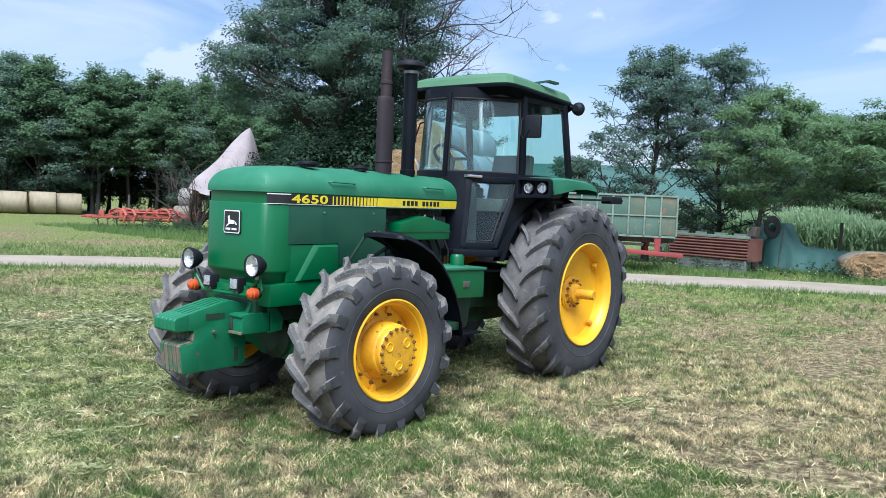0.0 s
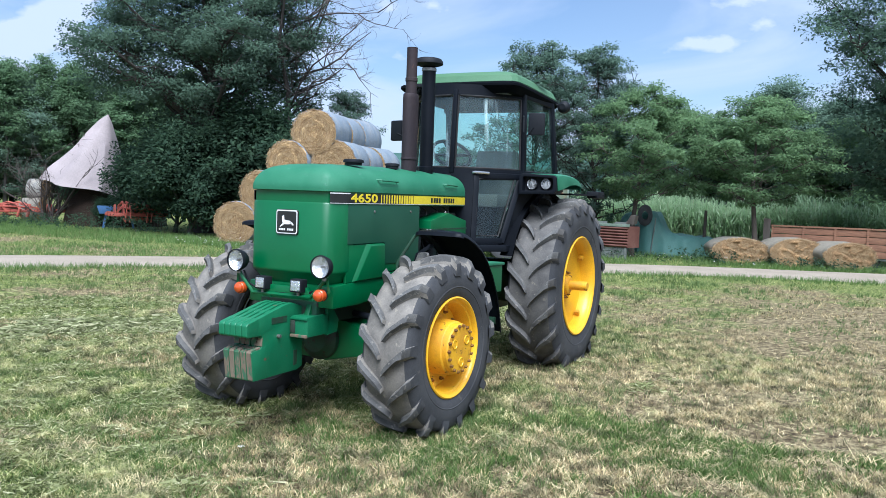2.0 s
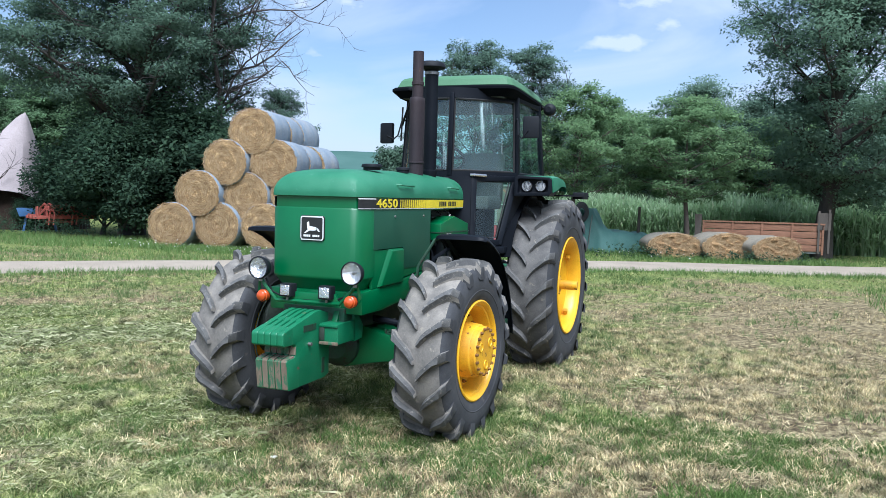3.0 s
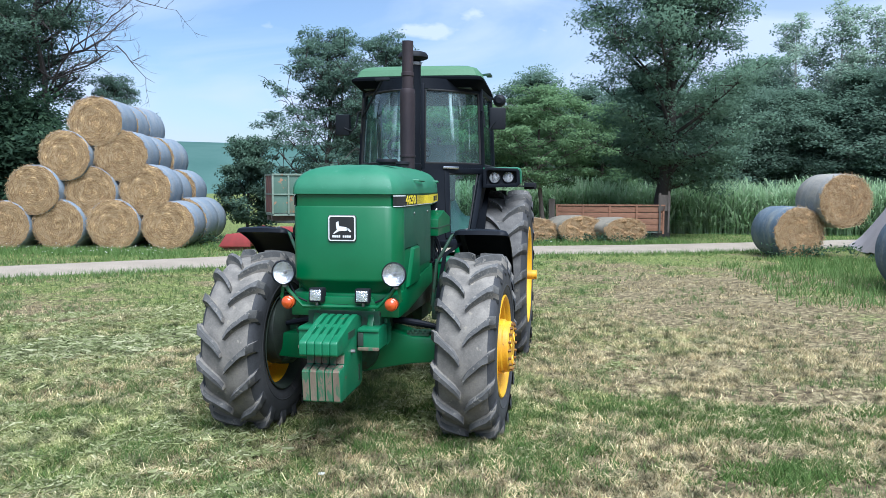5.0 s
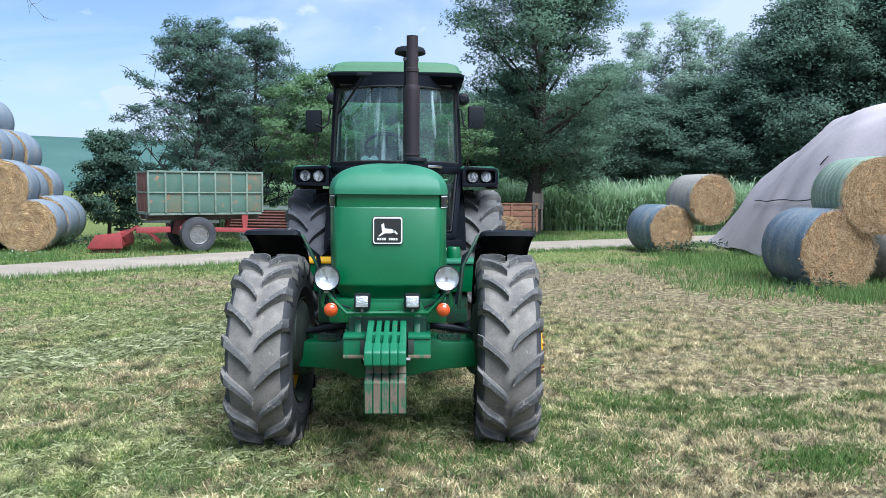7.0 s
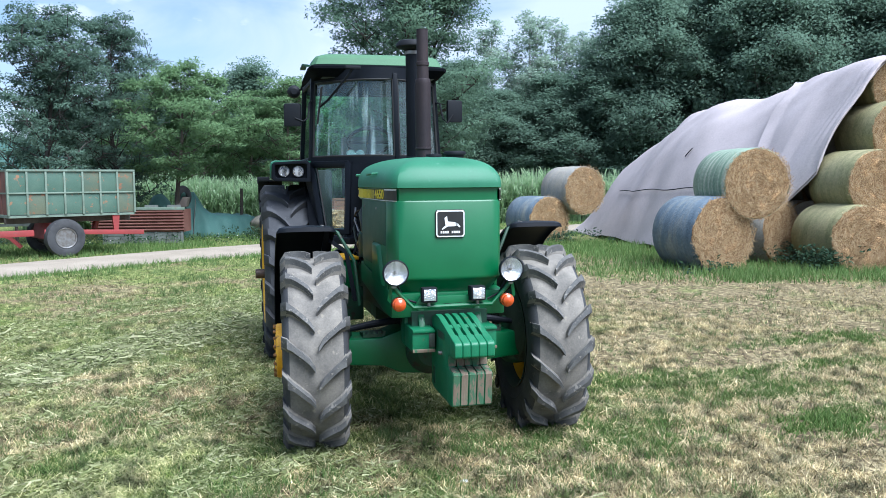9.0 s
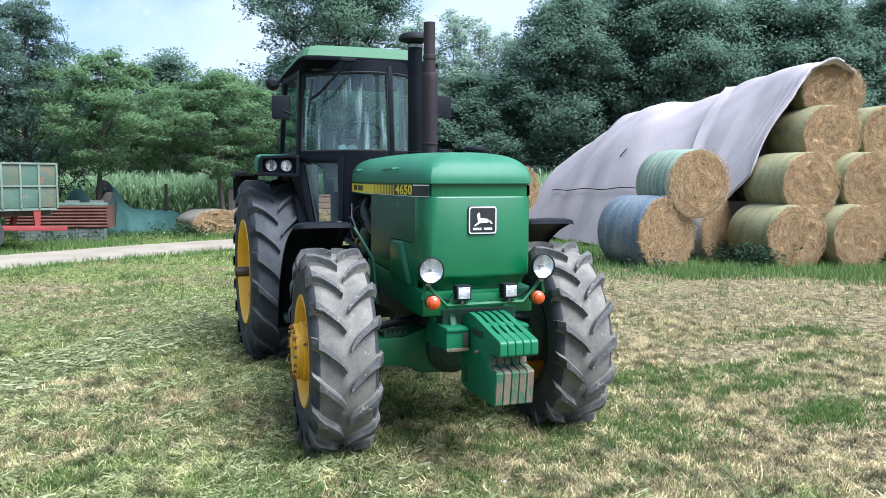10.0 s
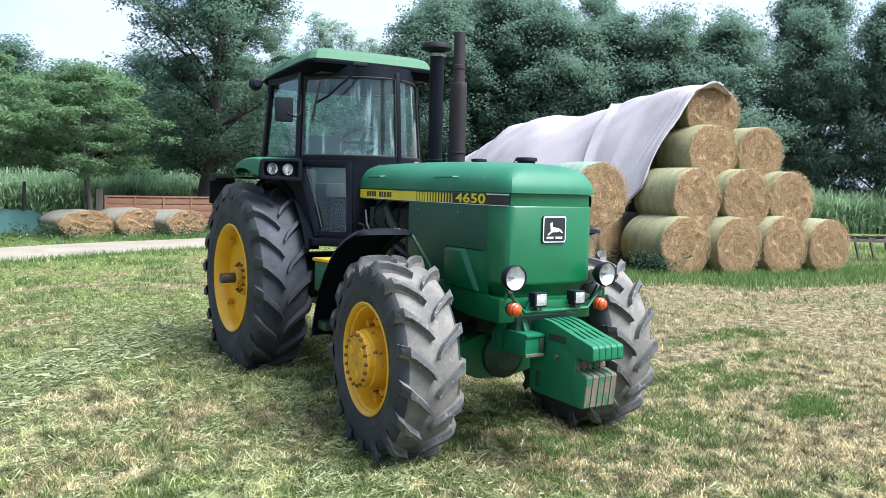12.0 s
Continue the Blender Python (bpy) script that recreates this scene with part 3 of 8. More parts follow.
def spread(n, near, far, fade):
    """Places round the tractor, dense out to a radius and thinning out beyond it, in small clumps."""
    m = n // 9
    u = rng.uniform(0, 1, m)
    r = np.where(rng.uniform(0, 1, m) < fade, near * np.sqrt(u), near * (far / near) ** u)
    a = rng.uniform(0, 2 * np.pi, m)
    cx, cy = r * np.cos(a), 0.4 + r * np.sin(a)
    i = rng.integers(0, m, n)
    k = 0.06 + 0.012 * r[i]
    return cx[i] + rng.normal(0, 1, n) * k, cy[i] + rng.normal(0, 1, n) * k


gx, gy = off_road(*spread(500000, 4.8, 24.0, 0.62))
def bare(x, y):
    """Patches where the dry turf is worn through, from 0 to 1."""
    a = np.sin(1.9 * x + 1.6 * np.sin(1.3 * y + 0.4)) * np.sin(2.3 * y + 1.8 * np.sin(1.1 * x))
    b = np.sin(5.3 * x + 2.0 * np.sin(3.1 * y)) * np.sin(4.7 * y + 2.2 * np.sin(2.7 * x + 1))
    return np.clip((a + 0.7 * b - 0.05) / 0.45, 0, 1) * np.interp(x, [0.6, 2.2], [0.25, 1.0])


keep = rng.uniform(0, 1, len(gx)) > 0.93 * bare(gx, gy)
gx, gy = gx[keep], gy[keep]
gd = np.clip(np.hypot(gx, gy - 0.4) / 4.8, 1, 3)
gr = new("mown_grass", bulk("mown_grass", blades(rng, gx, gy, 0.042 * gd ** 0.3, 0.0074 * gd ** 0.8, 1.25, 0.0), GRASS))
tagged(gr, "short mown grass, green in parts and dry in others", "grass", kind="stuff")
x, y = off_road(*spread(210000, 4.6, 15.0, 0.72))
keep = rng.uniform(0, 1, len(x)) < np.interp(x + 0.5 * np.sin(y * 1.7), [-0.5, 2.0], [0.55, 1.0]) * np.interp(0.62 * x + 0.78 * y, [5, 10], [1.0, 0.25]) * (1 - 0.85 * bare(x, y))
x, y = x[keep], y[keep]
lt = new("cut_stalks", bulk("cut_stalks", lying(rng, x, y, 0.055, 0.0036), STRAW))
tagged(lt, "dry cut stalks lying on the mown grass", "straw", kind="stuff")
HAY_PALE = leaf_mat("pale_green_hay", [(0, (0.17, 0.20, 0.080)), (0.4, (0.28, 0.31, 0.145)), (0.8, (0.42, 0.43, 0.24)), (1, (0.55, 0.53, 0.33))], None, 0.85, 0.25)
# raked-up swaths of pale hay
cx, cy = spread(2600, 4.4, 9.0, 0.75)
i = rng.integers(0, len(cx), 52000)
x, y = off_road(cx[i] + rng.normal(0, 0.07, len(i)), cy[i] + rng.normal(0, 0.035, len(i)))
# windrows of pale hay raked together beside and before the tractor
for line in (((-4.6, -0.6), (-2.9, 0.9), (-2.3, 2.2), (-2.2, 4.2)), ((-5.5, 0.6), (-4.4, 2.2), (-4.0, 4.5)), ((-2.2, -2.2), (-1.2, -1.7), (0.2, -2.0)), ((1.0, -2.6), (2.2, -2.2), (3.0, -1.6)), ((-3.2, -2.6), (-2.2, -1.0), (-1.5, 0.2))):
    pts = smooth_line(line, 0.06)
    k = rng.integers(0, len(pts), 420 * len(line))
    lx_, ly_ = np.array([(pts[i].x, pts[i].y) for i in k]).T
    wob = 0.10 * np.sin(k * 0.9)
    m = 5
    x = np.concatenate([x, np.repeat(lx_ + wob, m) + rng.normal(0, 0.09, len(k) * m)])
    y = np.concatenate([y, np.repeat(ly_ - wob, m) + rng.normal(0, 0.09, len(k) * m)])
pts = smooth_line(((-6.2, -1.0), (-4.4, 0.8), (-3.1, 2.0), (-2.3, 2.8), (-1.65, 3.55), (-1.0, 4.2)), 0.05)
lumps = []
for k in range(150):
    c = pts[rng.integers(0, len(pts))]
    off, m = rng.normal(0, 0.20), int(rng.integers(110, 220))
    a, b = rng.normal(0, rng.uniform(0.10, 0.24), m), rng.normal(0, 0.085, m)
    st = lying(rng, c.x + off * 0.72 + 0.70 * a + 0.72 * b, c.y - off * 0.70 + 0.72 * a - 0.70 * b, 0.12, 0.0032, 0.03)
    st[:, :, 2] += (rng.uniform(0.05, 0.15) * np.exp(-(a / 0.18) ** 2 - (b / 0.10) ** 2) * rng.uniform(0.1, 1, m))[:, None] + rng.normal(0, 0.008, (m, 4))
    lumps.append(st)
rowz = np.concatenate(lumps)
tagged(new("hay_windrow", bulk("hay_windrow", rowz, HAY_PALE)), "low windrow of pale raked hay beside the tractor", "hay", kind="stuff")
hy = new("hay_tufts", bulk("hay_tufts", lying(rng, x, y, 0.075, 0.0034, 0.045), STRAW))
tagged(hy, "small pale tufts of cut hay on the grass", "hay", kind="stuff")

# grey-green clippings left in low lumps along the mower's swaths
CLIPPED = leaf_mat("clipped_grass", [(0, (0.15, 0.18, 0.065)), (0.4, (0.26, 0.29, 0.12)), (0.8, (0.38, 0.40, 0.20)), (1, (0.52, 0.51, 0.31))], None, 0.9, 0.25)
cl = []
for k in range(15):
    off = -3.6 + 0.52 * k
    s_ = rng.uniform(-4.6, 4.6, 62)
    lat = off + 0.16 * np.sin(1.7 * s_ + k) + 0.07 * np.sin(5.1 * s_ + 2 * k) + rng.normal(0, 0.05, len(s_))
    cx, cy = -2.2 + 0.66 * s_ + 0.75 * lat, 1.2 + 0.75 * s_ - 0.66 * lat
    keep = rng.uniform(0, 1, len(cx)) < np.interp(cx, [-0.6, 0.9], [1.0, 0.05])
    keep &= road_distance(cx, cy) > 1.7
    for qx, qy in zip(cx[keep], cy[keep]):
        m = int(rng.integers(60, 150))
        a, b = rng.normal(0, rng.uniform(0.08, 0.20), m), rng.normal(0, 0.065, m)
        st = lying(rng, qx + 0.66 * a + 0.75 * b, qy + 0.75 * a - 0.66 * b, 0.075, 0.0032, 0.02)
        st[:, :, 2] += (rng.uniform(0.02, 0.06) * np.exp(-(a / 0.16) ** 2 - (b / 0.08) ** 2) * rng.uniform(0.2, 1, m))[:, None] + rng.normal(0, 0.006, (m, 4))
        st[:, :, 2] = np.maximum(st[:, :, 2], 0.004 + float(lie(qx, qy)))
        cl.append(st)
tagged(new("grass_clippings", bulk("grass_clippings", np.concatenate(cl), CLIPPED)), "grey-green mown clippings lying in low swaths", "clippings", kind="stuff")

# taller green tufts that the mower missed
cx, cy = spread(17000, 4.6, 20.0, 0.45)
cx, cy = off_road(cx, cy)
keep = rng.uniform(0, 1, len(cx)) < np.interp(cx, [0.5, 2.5], [0.9, 0.35])
cx, cy = cx[keep], cy[keep]
i = np.repeat(np.arange(len(cx)), 9)
x, y = cx[i] + rng.normal(0, 0.028, len(i)), cy[i] + rng.normal(0, 0.028, len(i))
tf = new("grass_tufts", bulk("grass_tufts", blades(rng, x, y, 0.065 * np.clip(np.hypot(x, y) / 5, 1, 2.2) ** 0.5, 0.0060 * np.clip(np.hypot(x, y) / 5, 1, 3), 0.9, 0.0), CLOVER))
tagged(tf, "small green tufts of grass in the mown field", "grass", kind="stuff")

# longer grass: beside the track, round the stacks and carts
lx, ly = [], []
for i in range(9000):
    p = ROAD_LINE[rng.integers(8, len(ROAD_LINE) - 20)]
    s = -1 if rng.random() < 0.42 else 1
    far_side = s > 0
    d = 1.35 + abs(rng.normal(0, 0.30)) + (rng.uniform(0, 4.0) if far_side and rng.random() < 0.75 else 0)
    k = min(len(ROAD_LINE) - 2, 1 + int(np.argmin(np.hypot(ROAD_XY[:, 0] - p.x, ROAD_XY[:, 1] - p.y))))
    dr = (ROAD_LINE[k + 1] - ROAD_LINE[k - 1]).normalized()
    c = p + Vector((-dr.y, dr.x, 0)) * d * s + Vector((rng.normal(0, 0.3), rng.normal(0, 0.3), 0))
    m = 7
    lx.append(c.x + rng.normal(0, 0.10, m))
    ly.append(c.y + rng.normal(0, 0.10, m))
lx, ly = off_road(np.concatenate(lx), np.concatenate(ly), 1.3)
lg = new("verge_grass", bulk("verge_grass", blades(rng, lx, ly, 0.12, 0.014, 0.6), LONG_GRASS))
tagged(lg, "longer green grass along the farm track", "grass", kind="stuff")

# ---- the tractor ----
# It faces -y; x is its left side; the front axle is at y = 0.
FRONT_R, FRONT_W, FRONT_Z = 0.650, 0.40, 0.588
REAR_R, REAR_W, REAR_Z, REAR_Y = 0.855, 0.47, 0.812, 2.66

tractor = thing("tractor", "green four-wheel-drive farm tractor with yellow wheels parked on mown grass", "tractor")


def tyre_mesh(name, R, W, rim, lugs, lug_h, low, reach, rubber):
    """A lugged farm tyre round the x axis; low is how far under its hub the ground lies."""
    s, hw = Shape(), W / 2
    rc = R - lug_h
    prof = [(-hw * 0.80, rim), (-hw * 0.92, rim + 0.02), (-hw * 1.0, rim + (rc - rim) * 0.35), (-hw * 1.0, rim + (rc - rim) * 0.55),
            (-hw * 0.93, rim + (rc - rim) * 0.84), (-hw * 0.80, rc - 0.016), (-hw * 0.45, rc - 0.004), (0, rc)]
    prof = prof + [(-a, r) for a, r in reversed(prof[:-1])]
    s.lathe(prof + [(hw * 0.72, rim - 0.02), (-hw * 0.72, rim - 0.02)], 96, "x", closed=True)
    # a raised bead on each sidewall
    for sg in (-1, 1):
        rb = rim + (rc - rim) * 0.30
        s.lathe([(sg * hw * 0.97, rb), (sg * (hw * 0.99 + 0.004), rb + 0.008), (sg * hw * 0.995, rb + 0.018)], 72, "x", closed=True)
    rng = random.Random(5)
    for side in (-1, 1):
        for i in range(lugs):
            p0 = 2 * math.pi * (i + (0.5 if side > 0 else 0)) / lugs
            rows = []
            k = 7
            for j in range(k):
                u = j / (k - 1)
                x = side * (0.010 + u * (hw * 1.03 - 0.010))
                drop = 0.0 if u < 0.75 else ((u - 0.75) / 0.25) ** 2 * (0.046 + 0.03 * W)
                phi = p0 + reach * (u ** 0.74) / R
                top, base = R - drop + rng.uniform(-0.002, 0.001), rc - 0.03 - drop * 1.1
                half = (0.0198 + 0.004 * u + (0.010 if u > 0.8 else 0)) * (R / 0.65) ** 0.4 * (0.74 if j == 0 else 1.0)
                if j == 0:
                    top -= 0.006
                row = []
                for off, rad in ((-half * 1.55, base), (-half * 1.30, rc - 0.001 - drop), (-half * 1.10, rc + 0.010 - drop), (-half * 0.98, top - 0.008), (-half * 0.84, top), (half * 0.84, top), (half * 0.98, top - 0.008), (half * 1.10, rc + 0.010 - drop), (half * 1.30, rc - 0.001 - drop), (half * 1.55, base)):
                    ph = phi + off / R + 0.0035 * math.sin(9 * u + i * 1.7)
                    row.append((x, -rad * math.cos(ph), rad * math.sin(ph)))
                rows.append(row)
            n0 = [p for r in rows for p in r]
            f = []
            for j in range(k - 1):
                for q in range(9):
                    f.append((j * 10 + q, j * 10 + q + 1, j * 10 + 11 + q, j * 10 + 10 + q))
            f += [tuple(range(10)), tuple((k - 1) * 10 + q for q in range(9, -1, -1))]
            s.add(n0, f)
    me = s.mesh(name, rubber, 0.0, 38)
    # lugs and beads are moulded onto the carcass
    bm = bmesh.new()
    bm.from_mesh(me)
    bm.verts.ensure_lookup_table()
    body = np.array([v.co[:] for v in bm.verts[:96 * 17]])
    seen = set(range(96 * 17))
    for v in list(bm.verts[96 * 17:]):
        if v.index in seen:
            continue
        todo = [v]
        while todo:
            q = todo.pop()
            if q.index not in seen:
                seen.add(q.index)
                todo += [e.other_vert(q) for e in q.link_edges]
        near = int(np.argmin(((body - np.array(v.co[:])) ** 2).sum(1)))
        bm.faces.new((v, v.link_edges[0].other_vert(v), bm.verts[near]))
    bm.to_mesh(me)
    bm.free()
    # flattened where it stands
    co = np.empty(len(me.vertices) * 3, np.float32)
    me.vertices.foreach_get("co", co)
    co = co.reshape(-1, 3)
    flat = co[:, 2] < -low
    near = np.clip((-low + 0.12 - co[:, 2]) / 0.12, 0, 1) * (np.abs(co[:, 0]) > 0.1)
    co[:, 0] *= 1 + 0.05 * near
    co[flat, 2] = -low + (co[flat, 2] + low) * 0.06
    me.vertices.foreach_set("co", co.ravel())
    # sidewalls are darker than the tread
    cen = np.empty(len(me.polygons) * 3, np.float32)
    me.polygons.foreach_get("center", cen)
    cen = cen.reshape(-1, 3)
    rad = np.hypot(cen[:, 1], cen[:, 2])
    me.polygons.foreach_set("material_index", np.where(rad < R - lug_h - 0.028, 1, np.where(rad < R - lug_h + 0.012, 2, 0)).astype(np.int32))
    me.update()
    return me


def ring_of(count, radius, x, start=0.0):
    """Poses of count pieces on a ring round the x axis."""
    for i in range(count):
        t = start + 2 * math.pi * i / count
        yield pose(x, radius * math.cos(t), radius * math.sin(t), 0, 0, 0) @ Matrix.Rotation(t, 4, "X")


BOLT_MESH = Shape().lathe([(0, 0.014), (0.004, 0.014), (0.004, 0.0105), (0.018, 0.0105), (0.02, 0.006)], 6, "x").mesh("bolt", BOLT, 0, 20)
NUT_MESH = Shape().lathe([(0, 0.020), (0.005, 0.020), (0.006, 0.014), (0.024, 0.014), (0.026, 0.007), (0.038, 0.007)], 6, "x").mesh("wheel_nut", BOLT, 0, 20)
FRONT_TYRE = tyre_mesh("tyre", FRONT_R, FRONT_W, 0.342, 17, 0.050, FRONT_Z + 0.020, 0.185, [RUBBER, RUBBER_DARK, RUBBER_MID])
REAR_TYRE = tyre_mesh("tyre", REAR_R, REAR_W, 0.468, 20, 0.046, REAR_Z - 0.048, 0.24, [RUBBER, RUBBER_DARK, RUBBER_REAR])
CLEAN_TYRE = tyre_mesh("tyre", REAR_R, REAR_W, 0.468, 20, 0.046, REAR_Z - 0.048, 0.24, [RUBBER_CLEAN, RUBBER_DARK, RUBBER_CLEAN])

f_rim = Shape()
f_rim.lathe([(0.175, 0.356), (0.188, 0.360), (0.194, 0.350), (0.186, 0.337), (0.165, 0.328), (0.12, 0.318), (0.05, 0.304), (-0.05, 0.304), (-0.12, 0.321), (-0.17, 0.335), (-0.188, 0.356), (-0.192, 0.349),
             (-0.175, 0.327), (-0.12, 0.311), (-0.05, 0.295), (0.05, 0.295), (0.12, 0.304), (0.155, 0.316)], 72, "x", closed=True)
f_rim.lathe([(0.03, 0.299), (0.045, 0.299), (0.058, 0.273), (0.055, 0.191), (0.04, 0.191), (0.042, 0.273)], 60, "x", closed=True)
F_RIM = f_rim.mesh("rim", [YELLOW, ENGINE], 0, 40)
for p in F_RIM.polygons:
    p.material_index = 1 if p.center.x < -0.145 else 0
f_hub = Shape().lathe([(-0.10, 0.18), (0.035, 0.225), (0.062, 0.222), (0.072, 0.200), (0.19, 0.188), (0.198, 0.182), (0.200, 0.178), (0.232, 0.176), (0.242, 0.168), (0.246, 0.10), (0.247, 0.0)], 48, "x").mesh("hub", YELLOW_RUST, 0, 30)
CAP_BOSS = Shape().lathe([(0, 0.034), (0.006, 0.033), (0.006, 0.027), (0.002, 0.025), (0.002, 0)], 20, "x").mesh("hub_boss", YELLOW, 0, 30)
LUG_BLOCK = Shape().box(0, 0.035, -0.035, 0.035, -0.022, 0.022).mesh("rim_clamp", YELLOW_RUST, 0.006, 30)

r_rim = Shape()
r_rim.lathe([(0.205, 0.478), (0.222, 0.487), (0.230, 0.478), (0.222, 0.462), (0.20, 0.450), (0.155, 0.440), (0.08, 0.428), (-0.08, 0.428), (-0.17, 0.446), (-0.22, 0.487), (-0.226, 0.478),
             (-0.19, 0.445), (-0.09, 0.416), (0.08, 0.416), (0.15, 0.428), (0.19, 0.438), (0.205, 0.452)], 80, "x", closed=True)
r_rim.lathe([(0.085, 0.425), (0.095, 0.422), (0.088, 0.36), (0.045, 0.24), (0.04, 0.16), (0.02, 0.16), (0.025, 0.25), (0.066, 0.365)], 64, "x", closed=True)
R_RIM = r_rim.mesh("rim", YELLOW, 0, 40)
R_HUB = Shape().lathe([(-0.2, 0.14), (0.03, 0.165), (0.056, 0.163), (0.066, 0.150), (0.070, 0.095), (0.12, 0.088), (0.128, 0.075), (0.13, 0.046), (0.30, 0.046), (0.306, 0.040), (0.306, 0.0)], 40, "x").mesh("hub", YELLOW_RUST, 0, 30)

R_HUB_SHORT = Shape().lathe([(-0.2, 0.14), (0.03, 0.165), (0.106, 0.163), (0.116, 0.150), (0.120, 0.095), (0.17, 0.088), (0.178, 0.075), (0.18, 0.046), (0.18, 0.0)], 40, "x").mesh("hub", YELLOW_RUST, 0, 30)


def wheel(at, tyre, rim, hub, flip, kind):
    turn = pose(0, 0, 0, 0, 0, 180) if flip else pose(0, 0, 0)
    w = part("wheel", rim, None, tractor, f"yellow steel {kind} wheel with a worn lugged tyre", at=at @ turn)
    part("tyre", tyre, None, w, "dark lugged tyre with little dust" if tyre == CLEAN_TYRE else "worn black lugged tyre, dusty on the tread", at=turn.inverted())
    part("hub", hub, None, w, "yellow hub with rust streaks")
    if kind == "front":
        for m in ring_of(18, 0.160, 0.240):
            part("bolt", BOLT_MESH, None, w, at=m)
        for m in ring_of(12, 0.246, 0.050, 0.2):
            part("wheel_nut", NUT_MESH, None, w, at=m)
        for m in ring_of(6, 0.286, 0.052, 0.3):
            part("rim_clamp", LUG_BLOCK, None, w, at=m)
        for t in (0.6, 2.7, 4.8):
            part("hub_boss", CAP_BOSS, None, w, at=pose(0.246, 0.095 * math.cos(t), 0.095 * math.sin(t)))
    else:
        out = 0.05 if flip else 0.0
        if flip:
            part("axle_end", Shape().lathe([(0.175, 0.046), (0.30, 0.046), (0.306, 0.040), (0.306, 0.0)], 28, "x"), surface("brown_axle_steel", (0.060, 0.042, 0.034), (0.11, 0.08, 0.065), 0.5, 0.3, 14, 120, 0.1, 0.002), w, "bare dark brown axle end", smooth=30)
        part("hub_ring", Shape().lathe([(0.060, 0.152), (0.072, 0.150), (0.076, 0.142), (0.076, 0.098), (0.070, 0.094)], 40, "x", caps=False, m=pose(out, 0, 0)), YELLOW_RUST, w, "rust-stained ring under the wheel nuts")
        for m in ring_of(12, 0.125, 0.070 + out, 0.1):
            part("wheel_nut", NUT_MESH, None, w, at=m)
        for m in ring_of(4, 0.395, 0.105, 0.7):
            part("rim_clamp", LUG_BLOCK, None, w, at=m @ Matrix.Diagonal((1.3, 0.7, 0.8, 1)))
    return w


STEER = -3.0
wheel(pose(0.795, -0.01, FRONT_Z, 0, 0, STEER), FRONT_TYRE, F_RIM, f_hub, False, "front")
wheel(pose(-0.785, -0.04, FRONT_Z, 0, 0, STEER), FRONT_TYRE, F_RIM, f_hub, True, "front")
wheel(pose(0.785, REAR_Y, REAR_Z), REAR_TYRE, R_RIM, R_HUB, False, "rear")
wheel(pose(-0.795, REAR_Y - 0.03, REAR_Z), CLEAN_TYRE, R_RIM, R_HUB_SHORT, True, "rear")


# the bonnet: half widths along y, narrower towards the cab
def hood_half(y):
    return 0.362 if y < 0.55 else 0.362 - 0.128 * ((y - 0.55) / 1.05) ** 1.15


def nose_plan(k):
    """Half of the nose in plan, scaled sideways by k: from the middle round a corner to the flank."""
    return [(0.0, -0.645), (0.15 * k, -0.643), (0.27 * k, -0.636), (0.312 * k, -0.624), (0.331 * k, -0.598), (0.344 * k, -0.550), (0.355 * k, -0.505), (0.361 * k, -0.460)]


def both(half):
    return [(-x, y) for x, y in reversed(half[1:])] + list(half)


# bonnet: stacked outlines, drawn in towards the top
HOOD_YS = [-0.25, 0.0, 0.25, 0.50, 0.75, 1.0, 1.25, 1.42, 1.52, 1.58, 1.605]
HOOD_LEVELS = [(1.646, 0.0, 0.0), (1.650, -0.008, -0.012), (1.690, -0.006, -0.010), (1.735, 0.010, 0.010), (1.775, 0.045, 0.040), (1.803, 0.090, 0.085), (1.822, 0.145, 0.150), (1.836, 0.210, 0.260), (1.845, 0.300, 0.40)]
HOOD_FINE = HOOD_LEVELS[:2]
for i in range(1, len(HOOD_LEVELS) - 1):
    p0, p1, p2, p3 = (Vector(HOOD_LEVELS[max(1, min(len(HOOD_LEVELS) - 1, i + d))]) for d in (-1, 0, 1, 2))
    for t in (1 / 3, 2 / 3, 1.0):
        HOOD_FINE.append(tuple(0.5 * (2 * p1 + (p2 - p0) * t + (2 * p0 - 5 * p1 + 4 * p2 - p3) * t * t + (3 * p1 - p0 - 3 * p2 + p3) * t ** 3)))
ring = []
for z, si, fi in HOOD_FINE:
    half = []
    for i, (x, y) in enumerate(nose_plan(1.0)):
        half.append((x * (0.361 - si) / 0.361, y + fi * (1 - 0.35 * i / 7), z))
    y_last = half[-1][1]
    for y in HOOD_YS:
        w = max(0.02, hood_half(y) - si * min(1, hood_half(y) / 0.361))
        tail = 0.0 if y < 1.42 else ((y - 1.42) / 0.185) ** 2
        half.append((w, max(y, y_last + 0.05) - tail * 0.25 * max(0, z - 1.70), z + 0.012 * math.sin(max(0, min(1, (y + 0.3) / 1.9)) * math.pi) * (z - 1.65) / 0.2))
    ring.append([(-x, y, zz) for x, y, zz in reversed(half[1:])] + half)
n = len(ring[0])
hood = Shape()
hood.add([p for r in ring for p in r], [(i * n + j, i * n + (j + 1) % n, (i + 1) * n + (j + 1) % n, (i + 1) * n + j) for i in range(len(ring) - 1) for j in range(n)])
k0 = (len(ring) - 1) * n
hood.f += [(k0 + i, k0 + i + 1, k0 + n - 2 - i, k0 + n - 1 - i) for i in range(n // 2)]
hood.f += [(i, i + 1, n - 2 - i, n - 1 - i) for i in range(n // 2)]
part("bonnet", hood, GREEN_HOOD, tractor, "sun-bleached green bonnet", smooth=30)

